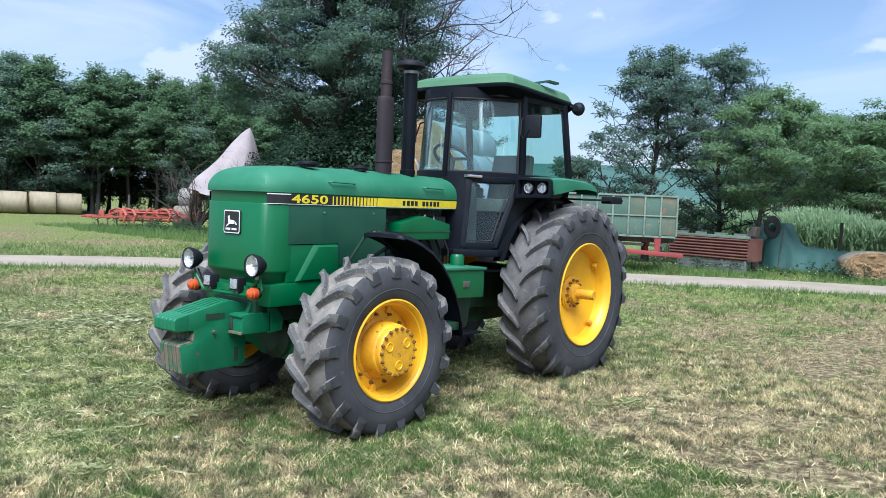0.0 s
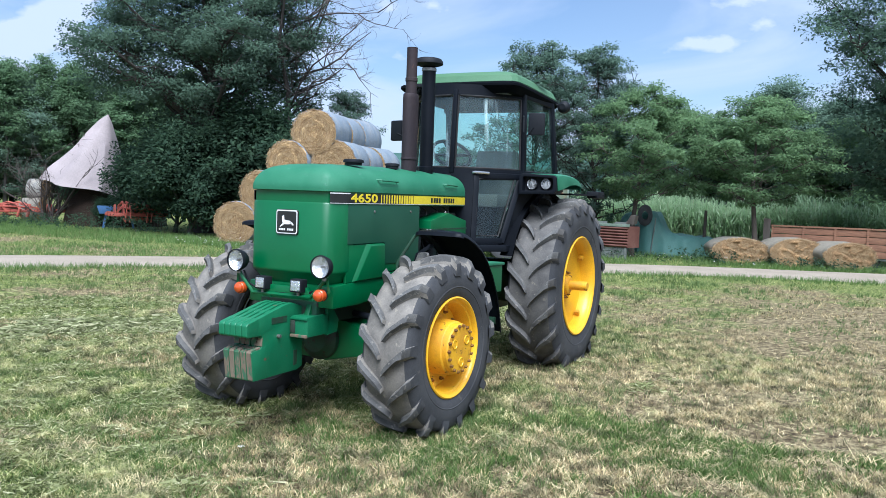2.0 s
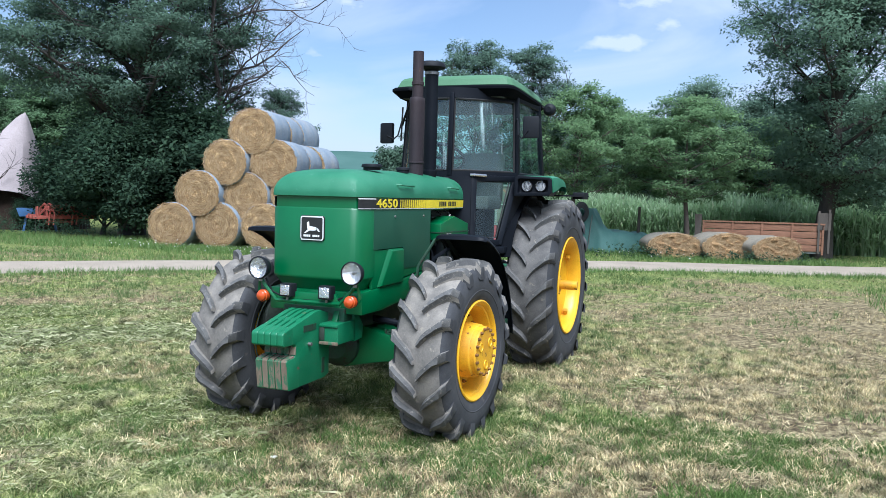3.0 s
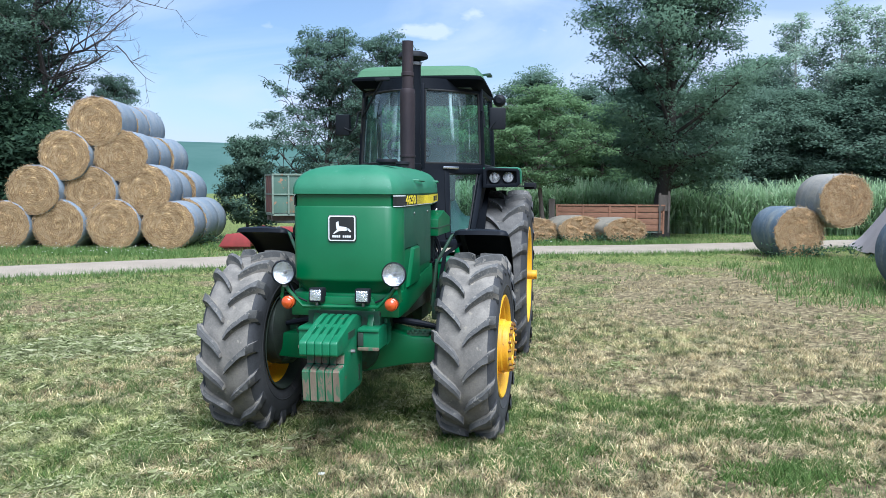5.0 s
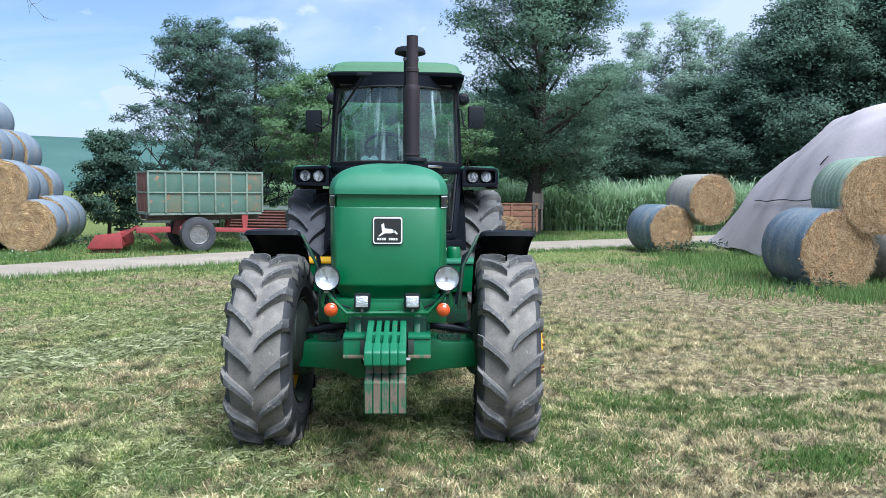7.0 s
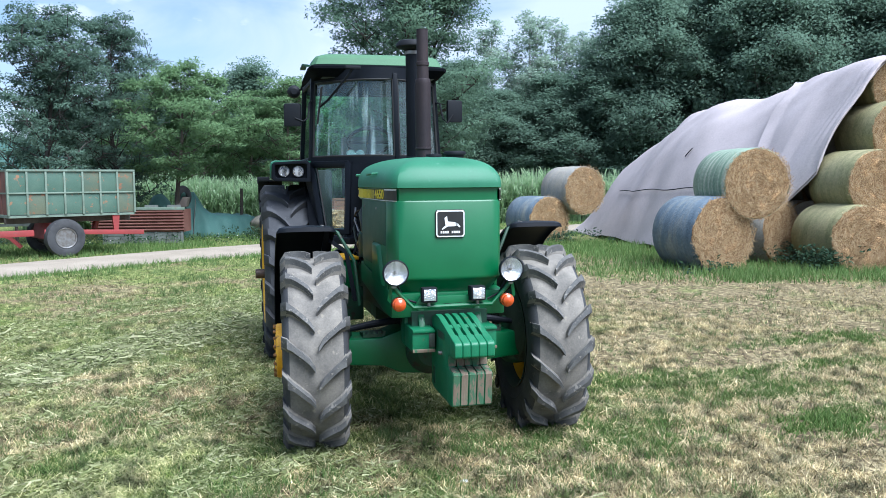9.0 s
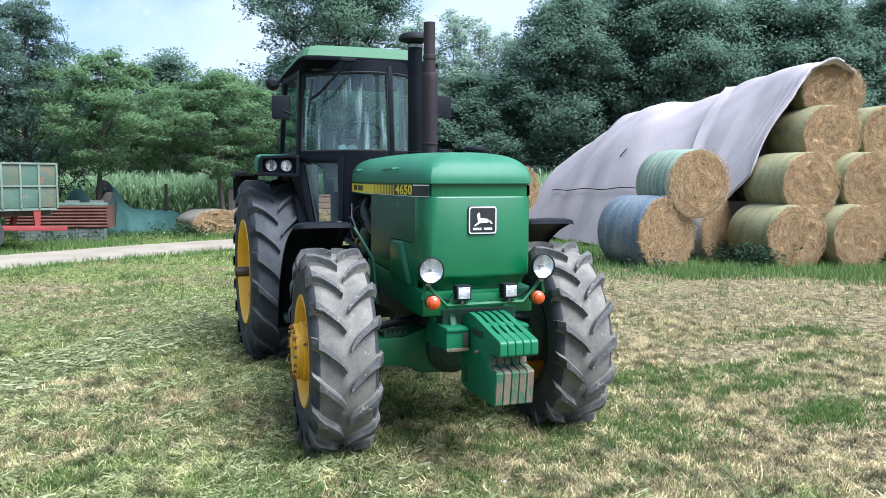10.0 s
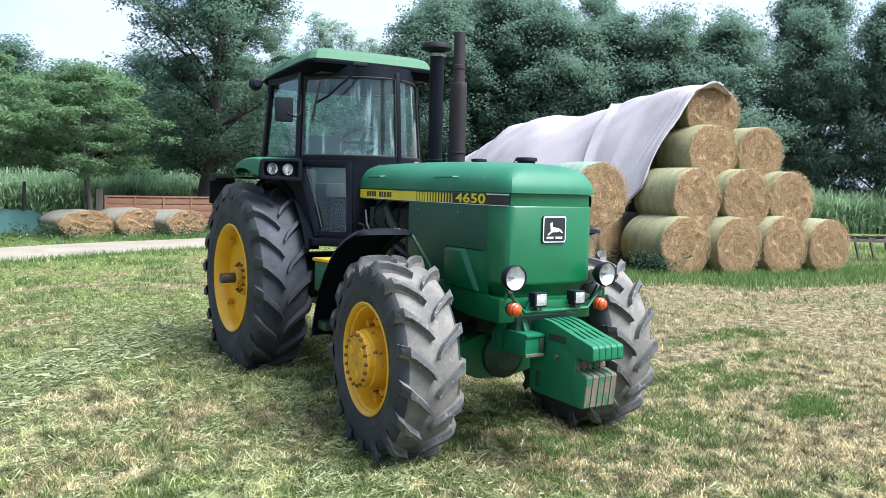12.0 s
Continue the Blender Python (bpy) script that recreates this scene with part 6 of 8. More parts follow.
for i, x in enumerate((-0.27, -0.19)):
    part("gauge", Shape().lathe([(-0.03, 0.035), (0.0, 0.042), (0.006, 0.038), (0.006, 0)], 18, "x", m=pose(x, 1.78, 1.93, 0, 0, -90)), CHROME, con)
part("cab_side_lining", Shape().box(-0.58, -0.40, 2.15, 2.9, 1.22, 1.80), CAB_INNER, tractor, bevel=0.03)
part("cab_side_lining", Shape().box(0.46, 0.58, 2.35, 2.9, 1.22, 1.72), CAB_INNER, tractor, bevel=0.03)
part("cab_ceiling", Shape().prism([(-0.5, 1.85), (0.5, 1.85), (0.54, 2.85), (-0.54, 2.85)], 2.600, 2.615, "z"), CAB_INNER, tractor)
part("cab_lamp", Shape().prism([(0.02, 2.45), (0.06, 2.45), (0.055, 2.56), (0.025, 2.56)], 1.86, 1.90, "y"), BLACK_MATT, tractor)

# ---- round bales ----
def straw_mat(name, c0, c1, c2, stir=9.0):
    m, nt, b = node_mat(name)
    tc = nt.nodes.new("ShaderNodeTexCoord")
    flat = nt.nodes.new("ShaderNodeVectorMath")
    flat.operation, flat.inputs[1].default_value = "MULTIPLY", (1, 0.15, 1)
    link(nt, tc.outputs["Object"], flat.inputs[0])
    wave = nt.nodes.new("ShaderNodeTexWave")
    wave.wave_type, wave.rings_direction = "RINGS", "Y"
    wave.inputs["Scale"].default_value, wave.inputs["Distortion"].default_value = 7.0, stir
    wave.inputs["Detail"].default_value, wave.inputs["Detail Scale"].default_value = 4.0, 3.0
    link(nt, flat.outputs[0], wave.inputs["Vector"])
    n = noise_node(nt, 38, 6, tc.outputs["Object"], 0.7)
    mixf = nt.nodes.new("ShaderNodeMath")
    mixf.operation, mixf.inputs[1].default_value = "MULTIPLY_ADD", 0.45
    link(nt, wave.outputs["Fac"], mixf.inputs[0])
    half = nt.nodes.new("ShaderNodeMath")
    half.operation, half.inputs[1].default_value = "MULTIPLY", 0.6
    link(nt, n.outputs["Fac"], half.inputs[0])
    link(nt, half.outputs[0], mixf.inputs[2])
    col = ramp_node(nt, mixf.outputs[0], [(0.18, c0), (0.48, c1), (0.8, c2)]).outputs[0]
    oi = nt.nodes.new("ShaderNodeObjectInfo")
    shade = ramp_node(nt, oi.outputs["Random"], [(0, (0.82, 0.80, 0.78)), (1, (1.12, 1.10, 1.04))]).outputs[0]
    link(nt, mix_node(nt, 1.0, col, shade, "MULTIPLY"), b.inputs["Base Color"])
    b.inputs["Roughness"].default_value, b.inputs["Specular IOR Level"].default_value = 0.9, 0.15
    bump_node(nt, b, mixf.outputs[0], 0.8, 0.03)
    return m


STRAW_WARM = straw_mat("golden_straw", (0.24, 0.14, 0.06), (0.46, 0.31, 0.15), (0.62, 0.46, 0.26))
STRAW_DULL = straw_mat("weathered_straw", (0.12, 0.066, 0.033), (0.36, 0.22, 0.108), (0.56, 0.39, 0.21), 17.0)


def wrap_mat(name, a, b_, c, bands=2.6):
    """Net wrap, wound in bands round the bale's y axis."""
    m, nt, b = node_mat(name)
    tc = nt.nodes.new("ShaderNodeTexCoord")
    mp = nt.nodes.new("ShaderNodeMapping")
    mp.inputs["Scale"].default_value = (0.8 * 2.6 / bands, bands, 0.8 * 2.6 / bands)
    link(nt, tc.outputs["Object"], mp.inputs["Vector"])
    n1, n2 = noise_node(nt, 1.6, 6, mp.outputs[0], 0.6), noise_node(nt, 26, 6, tc.outputs["Object"], 0.7)
    col = ramp_node(nt, n1.outputs["Fac"], [(0.32, a), (0.5, b_), (0.68, c)]).outputs[0]
    col = mix_node(nt, 0.8, col, ramp_node(nt, n2.outputs["Fac"], [(0.3, (0.6, 0.58, 0.55)), (0.7, (1.25, 1.25, 1.2))]).outputs[0], "MULTIPLY")
    link(nt, col, b.inputs["Base Color"])
    b.inputs["Roughness"].default_value = 0.75
    bump_node(nt, b, n2.outputs["Fac"], 0.5, 0.015)
    return m


WRAP_BLUE = wrap_mat("blue_grey_net_wrap", (0.15, 0.20, 0.255), (0.20, 0.24, 0.29), (0.26, 0.275, 0.285))
WRAP_DEEPBLUE = wrap_mat("blue_net_wrap", (0.075, 0.110, 0.150), (0.125, 0.165, 0.21), (0.23, 0.245, 0.24))
WRAP_GREEN = wrap_mat("straw_green_net_wrap", (0.18, 0.185, 0.09), (0.29, 0.275, 0.145), (0.37, 0.33, 0.19))
WRAP_STRIPE = wrap_mat("green_striped_net_wrap", (0.085, 0.18, 0.13), (0.22, 0.30, 0.22), (0.46, 0.48, 0.41), 7.0)
WRAP_PALE = wrap_mat("grey_net_wrap", (0.21, 0.21, 0.20), (0.28, 0.27, 0.25), (0.33, 0.30, 0.245))
STRANDS = leaf_mat("straw_strands", [(0, (0.16, 0.09, 0.045)), (0.5, (0.36, 0.245, 0.125)), (1, (0.54, 0.41, 0.245))], None, 0.75, 0.1)


def bale_meshes(seed, straw, wrap, rough, sag=0.012):
    """Straw core, wrap and loose strands of a bale that lies along y from 0 to 1.2, its foot at z = 0."""
    R, L = 0.62, 1.20
    rn = random.Random(seed)
    core = Shape()
    prof = [(0.02, 0.0)] + [(0.0 + 0.012 * math.sin(i * 2.1 + seed), 0.06 * i + 0.02) for i in range(1, 9)] + [(0.02, 0.57), (0.055, 0.605), (0.12, 0.605), (0.18, 0.590), (L - 0.18, 0.590), (L - 0.10, 0.605), (L - 0.05, 0.60), (L - 0.01, 0.55), (L, 0.3), (L, 0)]
    core.lathe(prof, 40, "y", (0, 0, R))
    me = core.mesh("core", straw, 0, 50)
    for v in me.vertices:
        k = rough * noise.noise(Vector(v.co) * 6 + Vector((seed * 3.1, 0, 0)))
        v.co.y += k * 0.8 * (1 if v.co.y < 0.1 else 0)
        r = Vector((v.co.x, 0, v.co.z - R))
        if r.length > 0.3:
            r = r * (1 + 0.35 * k + 0.02 * noise.noise(Vector((v.co.x, v.co.z, seed)) * 1.6))
            v.co.x, v.co.z = r.x, r.z + R
        v.co.z = max(v.co.z, 0.012 + 0.2 * max(0, v.co.z - 0.012))if v.co.z < 0.012 else v.co.z
    wr = Shape().lathe([(0.035, 0.600), (0.075, 0.622), (0.35, 0.630), (0.6, 0.632), (0.85, 0.630), (L - 0.04, 0.626), (L - 0.015, 0.606)], 48, "y", (0, 0, R), caps=False)
    mw = wr.mesh("net_wrap", wrap, 0, 60)
    for v in mw.vertices:
        k = sag * noise.noise(Vector(v.co) * 3 + Vector((seed, 1, 0)))
        v.co.x, v.co.z = v.co.x * (1 + k), R + (v.co.z - R) * (1 + k)
        if v.co.y < 0.2:
            v.co.y += 0.075 * noise.noise(Vector((v.co.x * 4, v.co.z * 4, seed))) + 0.03 * noise.noise(Vector((v.co.x * 15, v.co.z * 15, seed)))
        v.co.z = max(v.co.z, 0.002)
    rg = np.random.default_rng(seed)
    n = 2600
    rad, ang = R * np.sqrt(rg.uniform(0, 1.0, n)), rg.uniform(0, 2 * np.pi, n)
    p = np.stack([rad * np.cos(ang), -0.006 - np.abs(rg.normal(0, 0.012, n)), R + rad * np.sin(ang)], 1)
    tang = ang + np.pi / 2 + rg.normal(0, 0.38 if straw == STRAW_WARM else 0.8, n)
    d = np.stack([np.cos(tang), rg.normal(0, 0.22, n) - 0.04, np.sin(tang)], 1) * rg.uniform(0.03, 0.10, n)[:, None]
    w = np.stack([-np.sin(tang), np.zeros(n), np.cos(tang)], 1) * 0.0024
    v4 = np.stack([p - d - w, p + d - w, p + d + w, p - d + w], 1)
    v4[:, :, 2] = np.maximum(v4[:, :, 2], 0.006)
    ms = bulk("loose_straw", v4, STRANDS)
    return me, mw, ms


BALE_KINDS = {
    "blue": (bale_meshes(1, STRAW_WARM, WRAP_BLUE, 0.045), "round straw bale in faded blue-grey net wrap"),
    "deep": (bale_meshes(2, STRAW_DULL, WRAP_DEEPBLUE, 0.06), "round hay bale in blue net wrap"),
    "green": (bale_meshes(3, STRAW_DULL, WRAP_GREEN, 0.085), "round hay bale in straw-green net wrap"),
    "stripe": (bale_meshes(4, STRAW_DULL, WRAP_STRIPE, 0.06), "round hay bale in green-striped net wrap"),
    "old": (bale_meshes(7, STRAW_DULL, wrap_mat("muddy_net_wrap", (0.15, 0.14, 0.11), (0.21, 0.19, 0.155), (0.26, 0.235, 0.19)), 0.15, 0.10), "sagging old round bale in loose pale wrap"),
    "tan": (bale_meshes(6, STRAW_DULL, wrap_mat("tan_net_wrap", (0.22, 0.185, 0.12), (0.29, 0.245, 0.16), (0.33, 0.28, 0.19)), 0.05), "weathered tan round bale beside the tree row"),
    "pale": (bale_meshes(5, STRAW_DULL, WRAP_PALE, 0.05), "weathered round bale in grey net wrap"),
}
BALE_FIRST = {}
rb = random.Random(21)


def bale(kind, x, y, z, yaw=0, wide=1.0, high=1.0, group="", long=1.0, label=""):
    roll = 0 if kind == "old" else rb.uniform(-180, 180)
    m = pose(x, y, z, 0, 0, yaw) @ Matrix.Diagonal((wide, long, high, 1)) @ pose(0, 0, 0.62, 0, roll, 0) @ pose(0, 0, -0.62)
    if kind not in BALE_FIRST:
        (core, wr, st), lab = BALE_KINDS[kind]
        ob = thing("round_bale", lab, "hay bale", m, group)
        part("core", core, None, ob)
        part("net_wrap", wr, None, ob)
        tagged(part("loose_straw", st, None, ob), kind="stuff")
        BALE_FIRST[kind] = ob
    else:
        ob = copy_thing(BALE_FIRST[kind], pose(0, 0, 0))
        ob.matrix_basis = m
    return tagged(ob, label, group=group)


# pyramid beside the track: four, three, two, one, three bales deep
ROW = Vector((math.cos(radians(15)), math.sin(radians(15)), 0))
INTO = Vector((-math.sin(radians(10)), math.cos(radians(10)), 0))
for lev in range(4):
    for i in range(4 - lev):
        for deep in range(3):
            p = Vector((-13.36, 13.85, 0)) + ROW * (1.40 * (i + lev * 0.565)) + INTO * (1.22 * deep + rb.uniform(-0.06, 0.06) + 0.03 * lev)
            bale("blue", p.x, p.y, lev * 0.915, 10 + rb.uniform(-4, 4), 1.13 + rb.uniform(-0.03, 0.03), 1.05 + rb.uniform(-0.02, 0.02), "bale pyramid by the track")

# long stack at the edge of the woods, partly under a sheet
RROW = Vector((math.cos(radians(-10)), math.sin(radians(-10)), 0))
for lev, (lx0, ly0, lz0, turn) in enumerate(((9.47, 6.80, 0.0, -3), (9.94, 7.05, 0.96, -8), (10.74, 7.35, 1.91, -10), (11.06, 7.72, 2.82, -17))):
    for i in range(4 - lev):
        p = Vector((lx0, ly0, 0)) + RROW * 1.26 * i + Vector((0, rb.uniform(-0.06, 0.06), 0))
        bale("green", p.x, p.y, lz0, turn + rb.uniform(-3, 3), 1.0 + rb.uniform(-0.02, 0.04), 0.98 + rb.uniform(-0.03, 0.02), "sheeted bale stack", 1.09)
for lev, xs_ in enumerate(((10.3, 11.56), (10.95,), (11.0,))):
    for x in xs_:
        for deep in range(1, 7 - lev):
            bale("pale", x, 6.95 + 0.25 * lev + 1.25 * deep, lev * 0.96, -1, 1.0, 0.97, "sheeted bale stack")
bale("deep", 7.14, 7.55, 0, 8, 1.10, 1.10, "sheeted bale stack")
bale("pale", 8.98, 8.44, 0, 22, 0.98, 0.98, "sheeted bale stack", label="grey-lilac wrapped round bale behind the stack's front row")
bale("stripe", 7.78, 7.50, 0.955, -3, 1.05, 1.03, "sheeted bale stack")
bale("deep", 6.85, 15.30, 0, 16, 1.06, 1.0, "bale pair at the stack's far end")
bale("pale", 7.90, 15.35, 0.74, 14, 1.06, 1.05, "bale pair at the stack's far end", label="grey-green wrapped round bale resting high on its neighbour")
# sagging old bales by the cart
for x, y, w, hgt in ((0.25, 19.6, 1.30, 0.62), (1.72, 20.0, 1.26, 0.66), (3.05, 20.1, 1.24, 0.62)):
    bale("old", x, y, 0, 22 + rb.uniform(-14, 14), w, hgt, "sagging bales by the cart", label="sagging old round bale in loose pale wrap")
# far row of bales beside the wood
for x, y in ((-44.0, 19.75), (-44.2, 18.3), (-44.4, 16.7), (-46.2, 19.3), (-46.2, 17.4)):
    bale("tan", x, y, 0, -26, 1.08, 1.02, "far row of bales", 1.2)

# ---- sheet over the stack ----
SHEET = surface("dirty_white_fleece", (0.515, 0.450, 0.452), (0.435, 0.382, 0.384), 0.9, 0, 0.9, 30, 0.3, 0.01, spots=(0.46, 0.42, 0.40), spot_at=0.68)
sh, rows = Shape(), []
ny, nx = 100, 48


def sheet_point(u, y, lift=0.0):
    """A point of the draped cloth: u runs from the foot over the ridge, y along the stack."""
    v = (y - 7.55) / 11.6
    ridge = np.interp(y, [7.5, 8.2, 9.0, 10.6, 12.9, 14.6, 16.2, 17.8, 19.2], [3.97, 3.99, 3.86, 3.62, 3.62, 3.48, 2.75, 2.2, 0.9])
    foot = np.interp(y, [7.5, 8.3, 9.2, 11, 13.5, 19.2], [9.85, 9.35, 8.75, 8.55, 8.55, 9.2])
    footz = np.interp(y, [7.5, 8.1, 8.9, 9.8], [2.45, 1.55, 0.6, 0.03])
    if u < 0.62:
        t = u / 0.62
        x = foot + (11.0 - foot) * t
        z = footz + (ridge - footz) * (1 - (1 - t) ** 1.7)
    else:
        t = (u - 0.62) / 0.38
        over = min(1.0, max(0.20, (y - 7.75) / 1.1))
        x = 11.0 + 2.6 * t * over
        z = ridge - (ridge - 0.6) * (t * over) ** 1.5
    fold = 0.06 * math.sin(7 * u + 3.1 * v + 2 * math.sin(9 * v)) + 0.06 * noise.noise(Vector((u * 5, v * 12, 0))) + 0.02 * math.sin((u * 0.6 + v) * 70) * (0.3 + noise.noise(Vector((u * 3, v * 4, 7))))
    wob = 0.10 * noise.noise(Vector((u * 3, v * 3, 4)))
    edge = y - front_edge(u)
    gather = 0.045 * min(1, u * 4 + 0.15) * math.exp(-edge / 0.32) * math.sin(edge * 30 + 3 * noise.noise(Vector((u * 6, 0, 2)))) * (0.6 + noise.noise(Vector((u * 4, 0, 8))))
    pull = 0.020 * math.sin(2.4 * y + 9 * u + 2.5 * noise.noise(Vector((u * 2, v * 5, 11)))) * max(0, 1 - u)
    fold += gather + pull + lift
    return (x - 0.06 - fold * 0.7, y + wob, max(0.02, z + 0.05 + fold + wob * 0.4))


def front_edge(u):
    return 7.52 + 0.52 * (1 - min(1, u / 0.62)) ** 0.8


def lap_edge(u):
    return 9.65 + 0.95 * min(1, u / 0.62) + 0.05 * math.sin(u * 23)


for i in range(ny):
    v = (i / (ny - 1)) ** 1.6
    rows.append([sheet_point(j / (nx - 1), front_edge(j / (nx - 1)) * (1 - v) + 19.15 * v) for j in range(nx)])
sh.sheet(rows, 0.012)
lap = []
for i in range(44):
    v = i / 43
    lap.append([sheet_point(j / (nx - 1), (front_edge(j / (nx - 1)) - 0.03) * (1 - v) + lap_edge(j / (nx - 1)) * v, 0.035 + 0.075 * max(0, v - 0.88) / 0.12) for j in range(nx)])
tagged(part("cover_sheet", sh, SHEET, None, smooth=60), "dirty off-white fleece sheet drawn over stacked bales", "cover sheet")
cord = []
for i in [k for k in range(ny) if 8.9 < rows[k][0][1] < 16.9]:
    want = 1.50 - 0.025 * (rows[i][0][1] - 8.9) + 0.02 * math.sin(i * 0.4)
    j = next(j for j in range(1, 30) if rows[i][j][2] >= want)
    p, q = Vector(rows[i][j - 1]), Vector(rows[i][j])
    cord.append(p.lerp(q, min(1, max(0, (want - p.z) / (q.z - p.z + 1e-6)))))
sr = Shape().tube([(p[0] - 0.035, p[1], p[2] + 0.035) for p in cord], 0.012, 6)
tagged(part("sheet_rope", sr, BLACK_MATT, None), "dark cord tied along the cover sheet", "rope")
part("hem", Shape().tube([(p[0] - 0.02, p[1] - 0.01, p[2] + 0.01) for p in lap[0][:34]], [0.010 + 0.022 * abs(math.sin(j * 0.9 + math.sin(j * 2.3))) for j in range(34)], 8), SHEET, bpy.data.objects["cover_sheet"])
torn = min(((r, j) for r in range(ny) for j in range(nx)), key=lambda q: (Vector(rows[q[0]][q[1]]) - Vector((8.9, 12.65, 2.54))).length)
tp, tq = Vector(rows[torn[0]][torn[1]]), Vector(rows[torn[0]][torn[1] + 1]) - Vector(rows[torn[0]][torn[1]])
tq.normalize()
# the hole's dark inside is a black strip laid on the whole cloth
tear = Shape().bar([tp + Vector((-0.03, 0.05, 0.03)) - tq * 0.10, tp + Vector((-0.035, 0.0, 0.035)), tp + Vector((-0.03, -0.06, 0.03)) + tq * 0.13], 0.05, 0.012)
part("tear", tear, BLACK_MATT, bpy.data.objects["cover_sheet"], "black strip standing in for a torn hole in the fleece")
part("overlap", Shape().sheet(lap, 0.012), SHEET, bpy.data.objects["cover_sheet"], smooth=60)

# ---- carts and machines ----
CART_TAN = surface("rust_stained_cart_steel", (0.125, 0.130, 0.078), (0.070, 0.112, 0.080), 0.6, 0, 1.6, 40, 0.15, 0.004, spots=(0.22, 0.10, 0.05), spot_at=0.55)
CART_GREEN = surface("faded_green_cart_steel", (0.055, 0.112, 0.082), (0.080, 0.138, 0.100), 0.55, 0, 2.2, 40, 0.15, 0.004, spots=(0.24, 0.13, 0.07), spot_at=0.58)
CART_FRAME = surface("pale_green_cart_frame", (0.18, 0.235, 0.185), (0.125, 0.165, 0.125), 0.55, 0, 3, 50, 0.1, spots=(0.22, 0.12, 0.07), spot_at=0.63)
RED = surface("faded_red_paint", (0.30, 0.042, 0.042), (0.21, 0.036, 0.033), 0.5, 0, 3, 60, 0.1, 0.003, spots=(0.16, 0.07, 0.05), spot_at=0.62)
RUST_RED = surface("orange_red_machine_paint", (0.40, 0.085, 0.055), (0.29, 0.075, 0.055), 0.7, 0, 3, 60, 0.1, 0.003, spots=(0.18, 0.08, 0.05), spot_at=0.62)
RUST = surface("rusty_corrugated_steel", (0.135, 0.052, 0.040), (0.19, 0.085, 0.065), 0.75, 0.1, 3, 50, 0.2, 0.005, spots=(0.12, 0.06, 0.04), spot_at=0.6)
PLANK = surface("weathered_cart_plank", (0.26, 0.125, 0.068), (0.17, 0.085, 0.05), 0.8, 0, 4, 60, 0.3, 0.005, stretch=(1, 1, 6))
PLANK_GREY = surface("grey_weathered_board", (0.17, 0.19, 0.17), (0.12, 0.13, 0.12), 0.8, 0, 4, 60, 0.3, 0.005)
WOOD_POST = surface("dark_weathered_post", (0.06, 0.05, 0.04), (0.10, 0.085, 0.07), 0.9, 0, 8, 60, 0.3, 0.006, stretch=(1, 1, 0.2))
CART_TYRE = RUBBER_DARK
TARP = surface("green_tarpaulin", (0.050, 0.140, 0.122), (0.070, 0.175, 0.150), 0.65, 0, 1.2, 40, 0.2, 0.006, spots=(0.07, 0.13, 0.12), spot_at=0.66)

tr = thing("box_trailer", "faded green steel box trailer on a red chassis", "trailer", pose(-6.2, 14.58, 0, 0, 0, 28))
L_, W_, z0, z1 = 2.82, 1.50, 0.99, 1.99
tr.matrix_basis = pose(-6.20, 14.58, 0, 0, 0, 28)
part("floor_bed", Shape().box(0, L_, 0, W_, z0 - 0.05, z0), CART_FRAME, tr)
for y in (0, W_ - 0.03):
    for i in range(7):
        for k in range(2):
            part("side_board", Shape().box(0.02 + i * L_ / 7, 0.02 + (i + 1) * L_ / 7 - 0.03, y, y + 0.03, z0 + 0.02 + k * 0.50, z0 + 0.49 + k * 0.50), CART_TAN if (i * 5 + k * 3) % 7 in (2, 5) else CART_GREEN, tr, bevel=0.004)
    fr = Shape()
    for i in range(8):
        x = i * L_ / 7
        fr.box(x - 0.022, x + 0.022, y - 0.03, y + 0.055, z0, z1)
    fr.box(-0.02, L_ + 0.02, y - 0.035, y + 0.06, z1 - 0.01, z1 + 0.035)
    fr.box(-0.02, L_ + 0.02, y - 0.035, y + 0.06, z0 + 0.485, z0 + 0.52)
    part("side_frame", fr, CART_FRAME, tr, bevel=0.003)
for x in (0, L_ - 0.03):
    for i in range(3):
        for k in range(2):
            part("end_board", Shape().box(x, x + 0.03, 0.04 + i * W_ / 3, (i + 1) * W_ / 3 - 0.01, z0 + 0.02 + k * 0.5, z0 + 0.49 + k * 0.5), CART_GREEN if x else RUST, tr, bevel=0.004)
    part("end_frame", Shape().box(x - 0.02, x + 0.05, 0, W_, z1 - 0.01, z1 + 0.03).box(x - 0.02, x + 0.05, 0, W_, z0 + 0.485, z0 + 0.52), CART_FRAME, tr)
# dark post colour on these beams stands in for the shaded gap below the box
part("chassis", Shape().box(0.0, L_, 0.30, 0.42, 0.80, 0.94).box(0.0, L_, W_ - 0.42, W_ - 0.30, 0.80, 0.94), WOOD_POST, tr, bevel=0.01)
part("side_beam", Shape().bar([(0.75, 0.10, 0.60), (3.02, 0.0, 0.50)], 0.08, 0.11), RED, tr, bevel=0.01)
part("axle_frame", Shape().prism([(0.80, 0.42), (1.55, 0.42), (1.47, 0.80), (0.90, 0.80)], 0.2, W_ - 0.2, "y"), RED, tr, bevel=0.01)
part("rear_beam", Shape().box(-0.3, 0.5, -0.05, 0.06, 0.52, 0.66), RED, tr, bevel=0.01)
part("tipping_ram", Shape().rod((2.1, W_ / 2, 0.6), (2.2, W_ / 2, 0.95), 0.07), RED, tr)
part("support", Shape().prism([(2.32, 0.52), (2.42, 0.52), (2.46, 0.98), (2.28, 0.98)], 0.02, 0.10, "y"), RED, tr)
